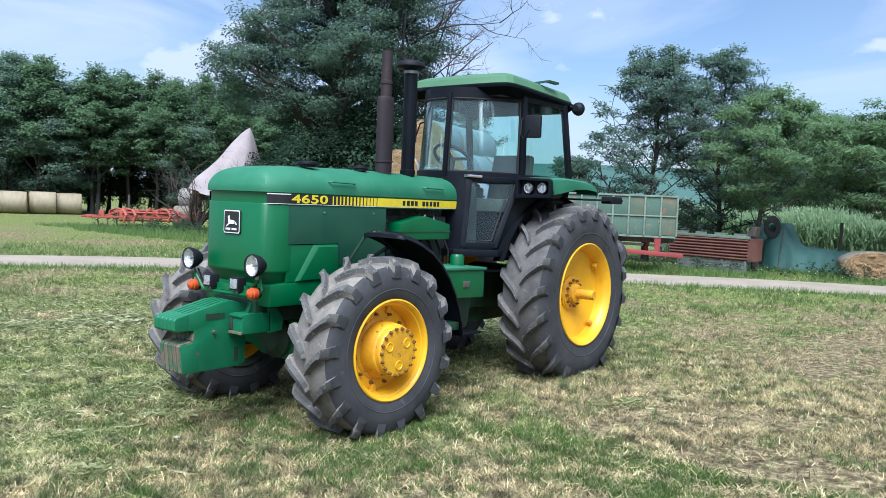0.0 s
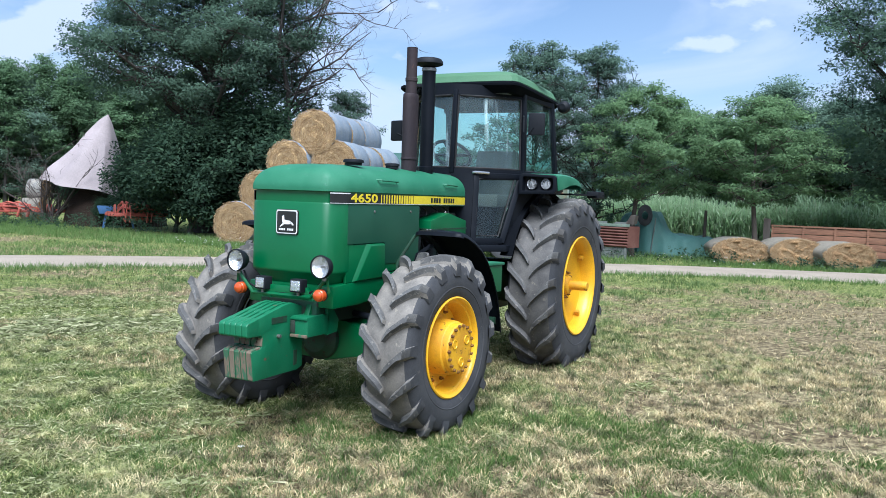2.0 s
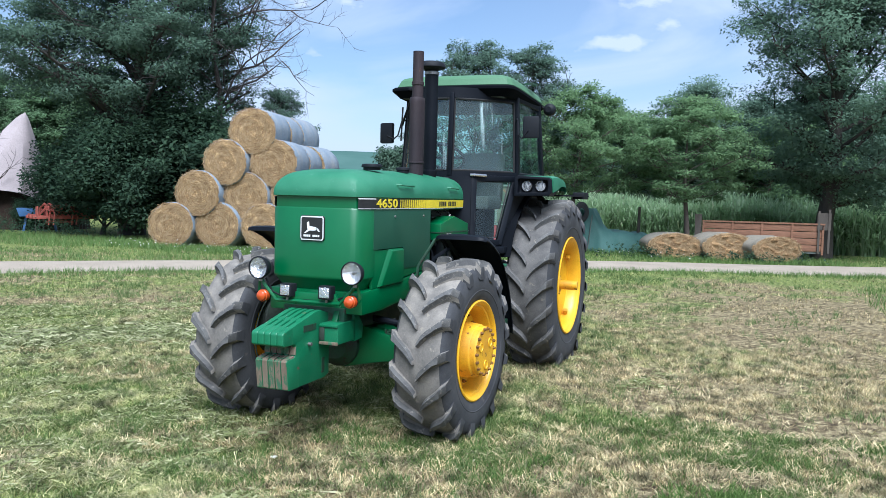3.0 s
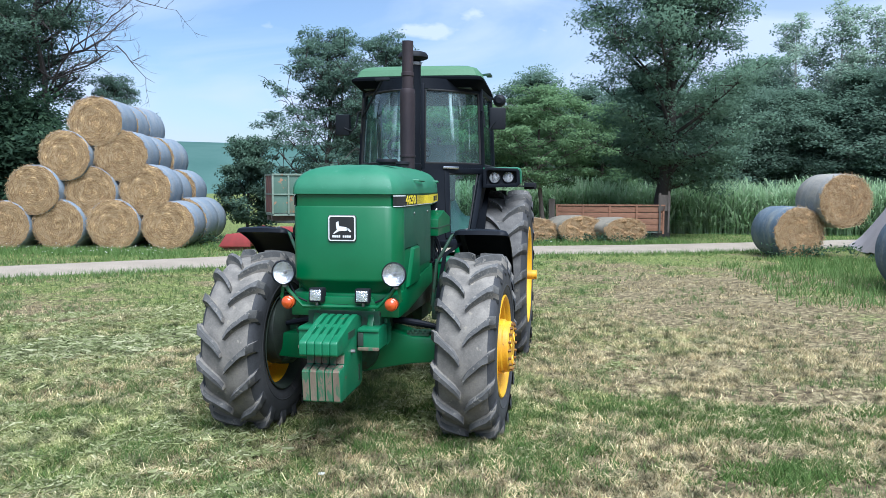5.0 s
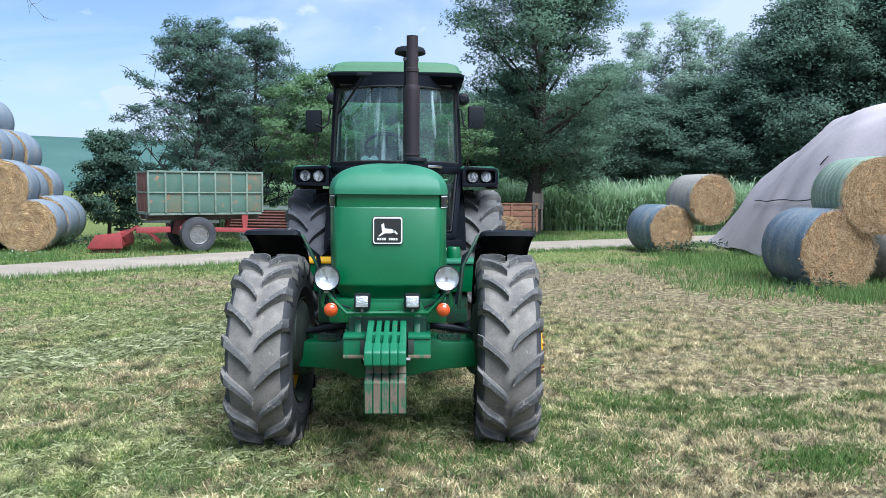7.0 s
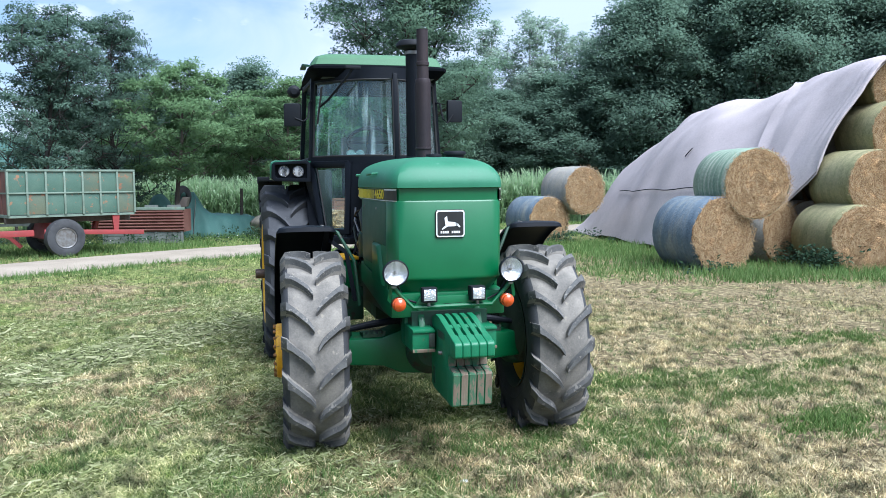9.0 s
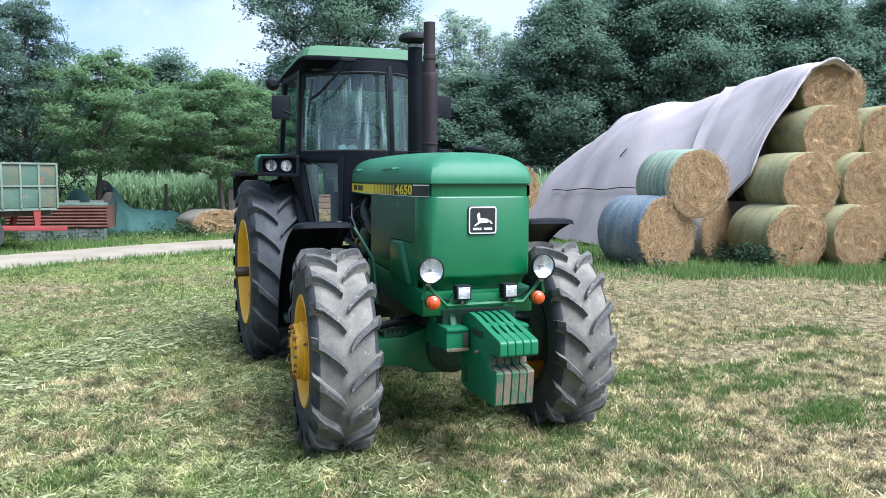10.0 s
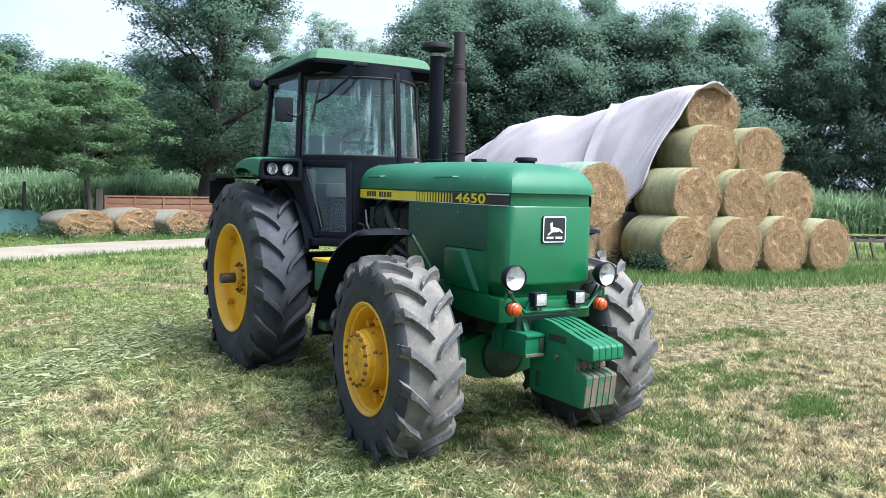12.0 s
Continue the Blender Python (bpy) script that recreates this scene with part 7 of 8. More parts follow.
cart_tyre = Shape().lathe([(-0.13, 0.25), (-0.15, 0.34), (-0.13, 0.42), (-0.05, 0.445), (0.05, 0.445), (0.13, 0.42), (0.15, 0.34), (0.13, 0.25)], 36, "y", closed=True).mesh("tyre", CART_TYRE, 0, 40)
cart_rim = Shape().lathe([(-0.10, 0.262), (-0.125, 0.235), (-0.12, 0.215), (-0.05, 0.19), (-0.04, 0.10), (-0.09, 0.08), (-0.10, 0.0)], 28, "y").mesh("rim", STEEL, 0, 40)
for y, flip in ((0.05, 0), (W_ - 0.05, 180)):
    w = part("wheel", cart_rim, None, tr, at=pose(1.18, y, 0.445, 0, 0, flip))
    part("tyre", cart_tyre, None, w)

# red seed drill or loader bucket behind the trailer's tail
bk = thing("loader_bucket", "red steel loader bucket lying behind the trailer", "bucket", pose(-7.75, 14.7, 0, 0, 0, 6) @ Matrix.Scale(0.85, 4))
part("shell", Shape().prism([(0, 0.16), (0.10, 0.10), (0.95, 0.14), (1.0, 0.22), (0.95, 0.58), (0.85, 0.62), (0.80, 0.30), (0.12, 0.22)], 0.0, 1.5, "y", m=pose(0, 0, 0, 0, 0, 0)), RED, bk, bevel=0.01)
part("cheek", Shape().prism([(0, 0.14), (1.0, 0.14), (0.97, 0.60), (0.25, 0.52)], -0.03, 0.02, "y"), RED, bk, bevel=0.006)
part("arm", Shape().bar([(0.95, 0.2, 0.5), (1.35, 0.2, 0.75), (1.75, 0.2, 0.55), (2.0, 0.2, 0.3)], 0.09, 0.12, (0, 1, 0)), RED, bk)
part("skid", Shape().box(0.1, 0.9, 0.1, 0.4, 0.0, 0.11), RUST, bk)

rc = thing("flat_cart", "rusty corrugated flat cart body set down in the grass", "cart", pose(-5.22, 19.1, 0, 0, 0, -13))
for i in range(7):
    part("corrugation", Shape().prism([(0.06, 0), (0.0, 0.03), (0.0, 0.05), (0.06, 0.08)], 0.0, 2.55, "x", m=pose(0, -0.06, 0.36 + i * 0.085)), RUST, rc)
part("box", Shape().box(0, 2.55, 0.0, 0.7, 0.34, 0.96), RUST, rc)
part("top_rail", Shape().box(-0.03, 2.58, -0.05, 0.04, 0.95, 1.03), CART_FRAME, rc, bevel=0.004)
for i in range(4):
    part("rail_slot", Shape().box(0.25 + i * 0.62, 0.62 + i * 0.62, -0.03, -0.01, 1.03, 1.09), PLANK_GREY, rc)
for k in range(3):
    part("base_board", Shape().box(0.3, 2.52, 0.0, 0.04, 0.02 + k * 0.105, 0.115 + k * 0.105), PLANK_GREY, rc)
for i in range(4):
    part("base_post", Shape().box(0.3 + i * 0.72, 0.36 + i * 0.72, -0.03, 0.05, 0.0, 0.35), PLANK_GREY, rc)
part("iron_piece", Shape().prism([(2.2, 1.03), (2.55, 1.03), (2.6, 1.28), (2.45, 1.30), (2.35, 1.12)], 0.3, 0.5, "y"), WOOD_POST, rc)

tp = thing("covered_machine", "machine hidden under a creased green tarpaulin beside a tree", "machine", pose(-2.65, 21.7, 0, 0, 0, 4) @ Matrix.Diagonal((0.66, 0.9, 0.93, 1)))
rows = []
for i in range(30):
    u = i / 29
    x = -0.75 + 3.9 * u
    top = np.interp(x, [-0.75, -0.68, -0.5, 0.05, 0.45, 0.7, 1.2, 1.8, 2.5, 2.9, 3.15], [0.9, 1.45, 1.52, 1.50, 0.98, 0.80, 0.74, 0.72, 0.70, 0.60, 0.15])
    row = []
    for j in range(15):
        t = -1 + 2 * j / 14
        wdt = 0.75 + 0.14 * math.sin(5 * u)
        f = 0.05 * math.sin(26 * u + 5 * t) + 0.05 * noise.noise(Vector((u * 9, t * 3, 2)))
        z = top * (1 - abs(t) ** 6) if abs(t) < 1 else 0.02
        row.append((x + f * 0.5, t * wdt + f + (0.08 * t * (1 - z / 1.8)), max(0.02, z + f * 0.6 * (1 - abs(t)))))
    rows.append(row)
part("tarpaulin", Shape().sheet(rows, 0.01), TARP, tp, smooth=50)
part("wheel", Shape().lathe([(-0.13, 0.15), (-0.14, 0.27), (-0.10, 0.35), (0.10, 0.35), (0.14, 0.27), (0.13, 0.15)], 32, "y", closed=True, m=pose(-0.42, -0.78, 1.38, 8, 0, 14)), RUBBER_DARK, tp)
part("tie_pole", Shape().rod((-0.05, -0.95, 0), (0.12, -0.85, 1.3), 0.025), PLANK_GREY, tp)
rows = []
for i in range(14):
    u = i / 13
    rows.append([(-2.1 + 1.35 * u, 0.9 + 0.9 * t, max(0.02, (1.45 * math.sin(math.pi * min(1, 0.15 + u * 0.8)) ** 0.5) * (1 - abs(t) ** 3) + 0.05 * noise.noise(Vector((u * 7, t * 4, 9))))) for t in np.linspace(-1, 1, 11)])
part("tarpaulin", Shape().sheet(rows, 0.01), TARP, tp, "paler green tarpaulin", smooth=50)

ct = thing("plank_cart", "old wooden plank cart with weathered orange-brown boards", "cart", pose(0.9, 21.0, 0, 0, 0, 5) @ Matrix.Diagonal((0.98, 1, 0.92, 1)))
for k in range(4):
    for i in range(4):
        part("plank", Shape().box(0.02 + i * 0.86, 0.85 + i * 0.86, 0.0, 0.03, 0.35 + k * 0.215, 0.545 + k * 0.215, m=pose(0, 0, 0, 0, 0, 0)), PLANK, ct, bevel=0.004)
for i in range(5):
    part("stake", Shape().box(i * 0.86 - 0.02, i * 0.86 + 0.04, -0.03, 0.0, 0.25, 1.24), PLANK, ct)
part("top_rail", Shape().box(-0.03, 3.50, -0.035, 0.035, 1.21, 1.26), PLANK, ct)
part("bed", Shape().box(0, 3.45, 0.03, 1.9, 0.28, 0.36), PLANK_GREY, ct)
for k in range(4):
    part("plank", Shape().box(3.44, 3.47, 0.0, 1.9, 0.35 + k * 0.22, 0.55 + k * 0.22), PLANK, ct)
part("head_frame", Shape().box(3.30, 3.36, -0.05, 0.05, 0.3, 1.66).box(3.58, 3.64, -0.05, 0.05, 0.3, 1.72).box(3.28, 3.66, -0.03, 0.03, 1.05, 1.60), WOOD_POST, ct)
part("end_post", Shape().box(-0.25, -0.05, 0.0, 0.12, 0.2, 1.45), WOOD_POST, ct)
for x in (0.7, 2.7):
    part("wheel", Shape().lathe([(-0.06, 0.05), (-0.06, 0.28), (0.06, 0.28), (0.06, 0.05)], 24, "y", (x, 0.2, 0.28)), RUBBER_DARK, ct)

# red cultivator frame and blue machine before the dark tree
cu = thing("cultivator", "orange-red folded cultivator frame lying in long grass", "cultivator", pose(-27.0, 12.9, 0, 0, 0, 84) @ Matrix.Diagonal((1.30, 1.1, 0.76, 1)))
s = Shape()
for y in (0.0, 0.5, 1.0):
    s.bar([(0, y, 0.62), (4.3, y, 0.62)], 0.11, 0.11)
for x in (0.15, 1.5, 2.6, 4.1):
    s.bar([(x, 0, 0.68), (x, 1.0, 0.68)], 0.10, 0.10)
part("frame", s, RUST_RED, cu, bevel=0.008)
for i in range(9):
    part("tine", Shape().tube([(0.25 + i * 0.48, (i % 3) * 0.5, 0.62), (0.25 + i * 0.48, (i % 3) * 0.5 + 0.25, 0.5), (0.25 + i * 0.48, (i % 3) * 0.5 + 0.15, 0.15), (0.25 + i * 0.48, (i % 3) * 0.5 - 0.05, 0.0)], 0.022, 6), WOOD_POST, cu)
for x in (0.3, 0.9, 1.45, 2.1, 2.9, 3.6):
    part("bracket", Shape().prism([(0, 0.6), (0.35, 0.6), (0.30, 1.0), (0.08, 1.02)], x, x + 0.08), RUST_RED, cu, bevel=0.006)
for y, z in ((0.05, 0.86), (0.45, 0.98), (0.95, 0.88), (0.25, 0.44)):
    part("roller_tube", Shape().tube([(0.95, y, z), (1.5, y, z + 0.02), (2.75, y, z)], 0.055, 10), RUST_RED, cu)
for x in (0.95, 1.25, 2.45, 2.75):
    part("hoop", Shape().tube([(x, -0.12 + 0.02 * math.sin(x * 9), 0.35), (x + 0.05, -0.2, 0.75), (x + 0.08, 0.1, 1.02), (x + 0.04, 0.55, 1.10), (x, 1.05, 0.95), (x - 0.04, 1.15, 0.45)], 0.05, 8), RUST_RED, cu)
part("strut", Shape().bar([(0.35, 0.1, 0.66), (1.0, 0.2, 1.0)], 0.07, 0.07, (0, 1, 0)), RUST_RED, cu)
part("strut", Shape().bar([(2.7, 0.2, 1.0), (3.5, 0.1, 0.66)], 0.07, 0.07, (0, 1, 0)), RUST_RED, cu)
part("headstock", Shape().bar([(1.6, 0, 0.6), (1.9, 0.1, 1.15), (2.2, 0, 0.6)], 0.10, 0.08, (0, 1, 0)), RUST_RED, cu)
c2 = copy_thing(cu, pose(0, 0, 0))
c2.matrix_basis = pose(-20.6, 15.5, 0.0, 0, 0, 62) @ Matrix.Diagonal((0.50, 0.9, 0.95, 1))
bl = thing("blue_machine", "small blue farm machine by the cone-shaped covered pile", "machine", pose(-22.5, 16.6, 0.0, 0, 0, 40))
BLUE = surface("blue_machine_paint", (0.06, 0.16, 0.36), (0.05, 0.12, 0.26), 0.5, 0, 4, 60, 0.1, spots=(0.15, 0.10, 0.08), spot_at=0.6)
part("hopper", Shape().prism([(0, 0.55), (1.3, 0.55), (1.4, 0.85), (-0.1, 0.85)], 0, 0.5, "y"), BLUE, bl, bevel=0.01)
for a, c in ((0.1, 0.2), (1.2, 1.1)):
    part("leg", Shape().bar([(a, 0.25, 0.0), (c, 0.25, 0.55)], 0.08, 0.08, (0, 1, 0)), BLUE, bl)
part("lever", Shape().tube([(0.8, 0.2, 0.8), (0.85, 0.2, 1.4)], 0.03, 6), BLACK_MATT, bl)

PINK = surface("pale_pink_sheet", (0.37, 0.315, 0.31), (0.31, 0.265, 0.26), 0.85, 0, 0.8, 20, 0.2, 0.01, spots=(0.28, 0.24, 0.23), spot_at=0.64)
rows = []
for i in range(22):
    row = []
    for k in range(41):
        a = 2 * math.pi * k / 40
        side = -0.69 * math.cos(a) - 0.72 * math.sin(a)
        lift = 1.35 + 0.45 * max(0, side) - 0.85 * max(0, -side) + 0.16 * noise.noise(Vector((math.cos(a) * 1.6, math.sin(a) * 1.6, 4)))
        u = i / 21
        r0 = (0.12 * min(1, i / 1.5) + 2.3 * u) * (1 - 0.52 * max(0, -side) ** 0.8)
        r0 *= 1 + 0.05 * math.sin(9 * a + i * 0.1) + 0.09 * noise.noise(Vector((math.cos(a) * 2.4, math.sin(a) * 2.4, 3 * u)))
        row.append((r0 * math.cos(a), r0 * math.sin(a), 4.55 - (4.55 - max(0.15, lift)) * u))
    rows.append(row)
tagged(part("covered_hay_cone", Shape().sheet(rows), PINK, None, smooth=50, at=pose(-24.65, 18.78, 0)), "tall cone-shaped hay pile under a pale pink sheet", "covered pile")
# the shade under the sheet is put into the hay's very dark browns
heap = Shape().lathe([(0.0, 2.0), (0.5, 1.95), (1.0, 1.75), (1.5, 1.3), (2.2, 0.7), (2.6, 0.0)], 36, "z").mesh("hay_mound", straw_mat("shade_dark_hay", (0.016, 0.011, 0.009), (0.036, 0.025, 0.019), (0.065, 0.045, 0.034)), 0, 60)
for v in heap.vertices:
    v.co += v.co.normalized() * 0.14 * noise.noise(Vector(v.co) * 2.2)
    v.co.z = max(v.co.z, 0.0)
tagged(part("hay_mound", heap, None, None, at=pose(-24.4, 19.0, 0)), "old brown hay heaped under a raised sheet, shade painted into its colour", "hay")
bale("old", -27.8, 18.15, 0.0, 118, 0.80, 0.80, "", 0.7, label="white-wrapped round bale by the cone-shaped pile")
bale("pale", -27.9, 18.35, 0.88, 118, 0.74, 0.74, "", 0.55, label="white-wrapped round bale lying on another bale")
# posts and a loose dark implement
for x, y, hh in ((-1.17, 21.7, 1.5), (-29.5, 15.95, 1.4), (-49, 16, 1.7)):
    tagged(part("fence_post", Shape().rod((0, 0, 0), (0.03, 0, hh), 0.055, 8, 0.045), WOOD_POST, None, at=pose(x, y, 0)), "dark weathered wooden fence post", "post", "fence posts")
fnc = thing("rail_fence", "dark weathered rail fence beside the bale pyramid", "fence", pose(-9.0, 20.2, 0))
for x in (0.2, 1.6, 3.0):
    part("post", Shape().rod((x, 0, 0), (x, 0, 1.25), 0.05, 8), WOOD_POST, fnc)
for z in (0.25, 0.5, 0.75, 1.0):
    part("rail", Shape().box(0, 3.2, -0.06, -0.02, z, z + 0.09), PLANK_GREY, fnc)
im = thing("harrow", "dark rusty harrow standing beyond the bale stack", "harrow", pose(16.75, 8.35, 0, 0, 0, -14))
s = Shape()
for k in range(3):
    s.bar([(0, k * 0.4, 0.55), (2.2, k * 0.4, 0.5)], 0.07, 0.07)
for k in range(5):
    s.bar([(0.1 + k * 0.5, 0, 0.6), (0.15 + k * 0.5, 0.8, 0.6)], 0.06, 0.06)
    s.bar([(0.1 + k * 0.5, 0, 0.55), (0.2 + k * 0.5, -0.1, 0.0)], 0.05, 0.05, (0, 1, 0))
part("frame", s, WOOD_POST, im)
part("headstock", Shape().bar([(0.1, 0.4, 0.5), (-0.1, 0.4, 1.1), (0.7, 0.4, 0.6)], 0.07, 0.07, (0, 1, 0)), WOOD_POST, im)

# ---- trees ----
BARK = surface("grey_brown_bark", (0.085, 0.068, 0.052), (0.05, 0.042, 0.034), 0.9, 0, 3, 40, 0.6, 0.02, stretch=(1, 1, 0.25))
BARK_DARK = surface("dark_bark", (0.032, 0.028, 0.025), (0.05, 0.044, 0.038), 0.9, 0, 3, 40, 0.6, 0.02, stretch=(1, 1, 0.25))
BARK_PALE = surface("pale_poplar_bark", (0.40, 0.39, 0.355), (0.25, 0.24, 0.215), 0.85, 0, 3, 40, 0.4, 0.01, stretch=(1, 1, 0.4))
LEAF_DARK = leaf_mat("dark_ash_leaves", [(0, (0.092, 0.150, 0.104)), (0.5, (0.104, 0.168, 0.116)), (1, (0.122, 0.192, 0.132))], None, 0.85, 0.48)
LEAF_MID = leaf_mat("walnut_leaves", [(0, (0.104, 0.166, 0.124)), (0.5, (0.118, 0.188, 0.138)), (1, (0.138, 0.212, 0.154))], None, 0.85, 0.48)
LEAF_LIGHT = leaf_mat("acacia_leaves", [(0, (0.132, 0.222, 0.106)), (0.5, (0.158, 0.258, 0.122)), (1, (0.200, 0.310, 0.145))], None, 0.8, 0.50)
LEAF_ASH = leaf_mat("ash_tree_leaves", [(0, (0.140, 0.226, 0.154)), (0.5, (0.156, 0.246, 0.166)), (1, (0.176, 0.272, 0.182))], None, 0.85, 0.50)
# lifted and bluer than near leaves: distance haze is put into this colour
LEAF_WOOD = leaf_mat("hazy_woodland_leaves", [(0, (0.146, 0.224, 0.164)), (0.5, (0.158, 0.240, 0.174)), (1, (0.174, 0.262, 0.186))], None, 0.9, 0.50)
LEAF_ROW = leaf_mat("sunlit_row_leaves", [(0, (0.088, 0.155, 0.078)), (0.5, (0.125, 0.212, 0.105)), (1, (0.162, 0.250, 0.142))], None, 0.85, 0.50)
LEAF_POPLAR = leaf_mat("poplar_leaves", [(0, (0.24, 0.33, 0.25)), (0.5, (0.30, 0.40, 0.31)), (1, (0.38, 0.47, 0.38))], None, 0.7, 0.5)
LEAF_BUSH = leaf_mat("elder_leaves", [(0, (0.030, 0.060, 0.038)), (0.5, (0.048, 0.088, 0.052)), (1, (0.075, 0.13, 0.072))], None, 0.75, 0.52)
REED = leaf_mat("reed_blades", [(0, (0.25, 0.37, 0.20)), (0.5, (0.35, 0.49, 0.28)), (0.9, (0.43, 0.55, 0.36)), (1, (0.46, 0.50, 0.33))], None, 0.6, 0.55)


def leaves(rg, centres, spread, count, size, slim=0.42, flat=0.65, droop=0.25, heart=None, crisp=0.42):
    """Small four-cornered leaves round the centres of clumps; with a heart also normals that round off clumps and crown."""
    n = len(centres) * count
    c = np.repeat(centres, count, 0)
    sp = np.repeat(spread, count)[:, None]
    away = np.clip(rg.normal(0, 1, (n, 3)), -1.5, 1.5)
    p = c + away * sp * np.array([1, 1, flat])
    a = rg.uniform(0, 2 * np.pi, n)
    tilt = rg.normal(-droop, 0.45, n)
    d = np.stack([np.cos(a) * np.cos(tilt), np.sin(a) * np.cos(tilt), np.sin(tilt)], 1)
    up = np.stack([rg.normal(0, 0.55, n), rg.normal(0, 0.55, n), np.ones(n)], 1)
    side = np.cross(d, up)
    side /= np.linalg.norm(side, axis=1)[:, None] + 1e-9
    ll = size * rg.uniform(0.55, 1.35, n)[:, None]
    w = ll * slim * 0.5
    nrm = np.cross(side, d)
    v = np.stack([p, p + d * ll * 0.5 + side * w + nrm * ll * 0.06, p + d * ll, p + d * ll * 0.5 - side * w + nrm * ll * 0.06], 1)
    if heart is None:
        return v
    out = p - np.array(heart)
    out /= np.linalg.norm(out, axis=1)[:, None] + 1e-9
    away /= np.linalg.norm(away, axis=1)[:, None] + 1e-9
    want = (0.55 if crisp > 0.1 else 0.38) * away + 0.50 * out + np.array([0, 0, 0.45])
    want /= np.linalg.norm(want, axis=1)[:, None] + 1e-9
    flip = (nrm * want).sum(1) < 0
    v[flip] = v[flip][:, ::-1]
    nrm[flip] *= -1
    nrm = crisp * nrm + 0.8 * want
    return v, nrm / np.linalg.norm(nrm, axis=1)[:, None]


def crown_width(u, shape):
    if shape == "round":
        return max(0.05, math.sin(math.pi * (0.12 + 0.88 * u) ** 0.85)) ** 0.6
    if shape == "tall":
        return max(0.05, math.sin(math.pi * (0.20 + 0.80 * u) ** 0.9)) ** 0.75
    if shape == "flat":
        return max(0.05, math.sin(math.pi * (0.25 + 0.72 * u))) ** 0.5
    return max(0.06, 1 - u * 0.75) ** 0.8


def tree_meshes(seed, H, base, R, limbs, twigs, count, size, leafm, bark, shape="round", trunk_r=0.16, slim=0.42, clump=0.30, lean=(0, 0), gap=0.12, side_bias=0.0, max_n=60000, low=False, flat=0.5, crisp=0.16):
    rn, rg = random.Random(seed), np.random.default_rng(seed)
    wood, cen, spr = Shape(), [], []
    top = H * 0.93
    trunk = [Vector((lean[0] * (z / H) + 0.10 * R * 0.3 * math.sin(z * 1.3 + seed), lean[1] * (z / H) + 0.10 * R * 0.3 * math.cos(z * 1.1 + seed), z)) for z in np.linspace(0, top, 9)]
    trunk[0].x, trunk[0].y = 0, 0
    wood.tube(trunk, [trunk_r * (1.25 if i == 0 else 1) * (1 - 0.86 * i / 8) for i in range(9)], 9)

    def on_trunk(z):
        k = min(7, int(z / top * 8))
        t = z / top * 8 - k
        return trunk[k].lerp(trunk[k + 1], t), trunk_r * (1 - 0.86 * (k + t) / 8)

    for i in range(limbs):
        u = (i + 0.5) / limbs
        z0 = base * 0.75 + (top * 0.92 - base * 0.75) * u ** 1.1
        p, r0 = on_trunk(min(z0, top * 0.97))
        a = i * 2.399 + rn.uniform(-0.5, 0.5)
        zend = min(H * 0.99, z0 + (0.22 + 0.25 * rn.random()) * (H - base) * (1 - 0.5 * u) * (min(1, 0.05 + 2.6 * u) if low else 1) + 0.25)
        ue = max(0, min(1, (zend - base) / (H - base)))
        reach = R * crown_width(ue, shape) * rn.uniform(0.72, 1.10) * (1 + side_bias * math.cos(a))
        e = Vector((p.x + math.cos(a) * reach, p.y + math.sin(a) * reach, zend))
        mid = p.lerp(e, 0.5) + Vector((rn.uniform(-0.1, 0.1) * R, rn.uniform(-0.1, 0.1) * R, -0.06 * R + rn.uniform(0, 0.12) * R))
        wood.tube([p, p.lerp(mid, 0.6), mid, mid.lerp(e, 0.6), e], [r0 * k for k in ((0.34, 0.27, 0.20, 0.13, 0.03) if low else (0.55, 0.42, 0.32, 0.2, 0.04))], 6)
        for k in range(twigs):
            t = rn.uniform(0.30, 1.0)
            q = p.lerp(mid, t * 2) if t < 0.5 else mid.lerp(e, t * 2 - 1)
            d = Vector((rn.gauss(0, 1), rn.gauss(0, 1), rn.gauss(0.15, 0.6))).normalized() * R * rn.uniform(0.12, 0.34)
            w = q + d
            if w.z < base * 0.8:
                w.z = base * 0.8 + rn.uniform(0, 0.3)
            wood.tube([q, q.lerp(w, 0.5) + Vector((0, 0, 0.03 * R)), w], [r0 * 0.16 + 0.006, 0.010, 0.005], 4)
            if rn.random() > gap:
                cen.append(tuple(w))
                spr.append(clump * R * rn.uniform(0.28, 0.55))
        cen.append(tuple(e))
        spr.append(clump * R * rn.uniform(0.3, 0.5))
    cen, spr = np.array(cen), np.array(spr)
    count = min(count, max_n // len(cen))
    v, nrm = leaves(rg, cen, spr, count, size, slim, flat, heart=(lean[0] * 0.6, lean[1] * 0.6, base + (H - base) * 0.42), crisp=crisp)
    keep = v[:, :, 2].min(1) > 0.05
    return wood.mesh("trunk", bark, 0, 40, fix=False), bulk("crown", v[keep], leafm, nrm[keep])


def put_tree(name, meshes, m, label, category="tree", group=""):
    ob = thing(name, label, category, m, group)
    part("trunk", meshes[0], None, ob)
    part("crown", meshes[1], None, ob)
    return ob


# the big dark tree behind the pyramid, with bare dead branches on one side
big = tree_meshes(101, 11.5, 4.3, 4.3, 42, 18, 290, 0.115, LEAF_DARK, BARK_DARK, "round", 0.38, 0.50, 0.185, (0.3, 0.2), 0.24, max_n=190000, flat=0.45)
put_tree("large_tree", big, pose(-18.5, 17.9, 0, 0, 0, 40), "large dark green leafy tree behind a bale pyramid")
dead = Shape()
rn = random.Random(77)


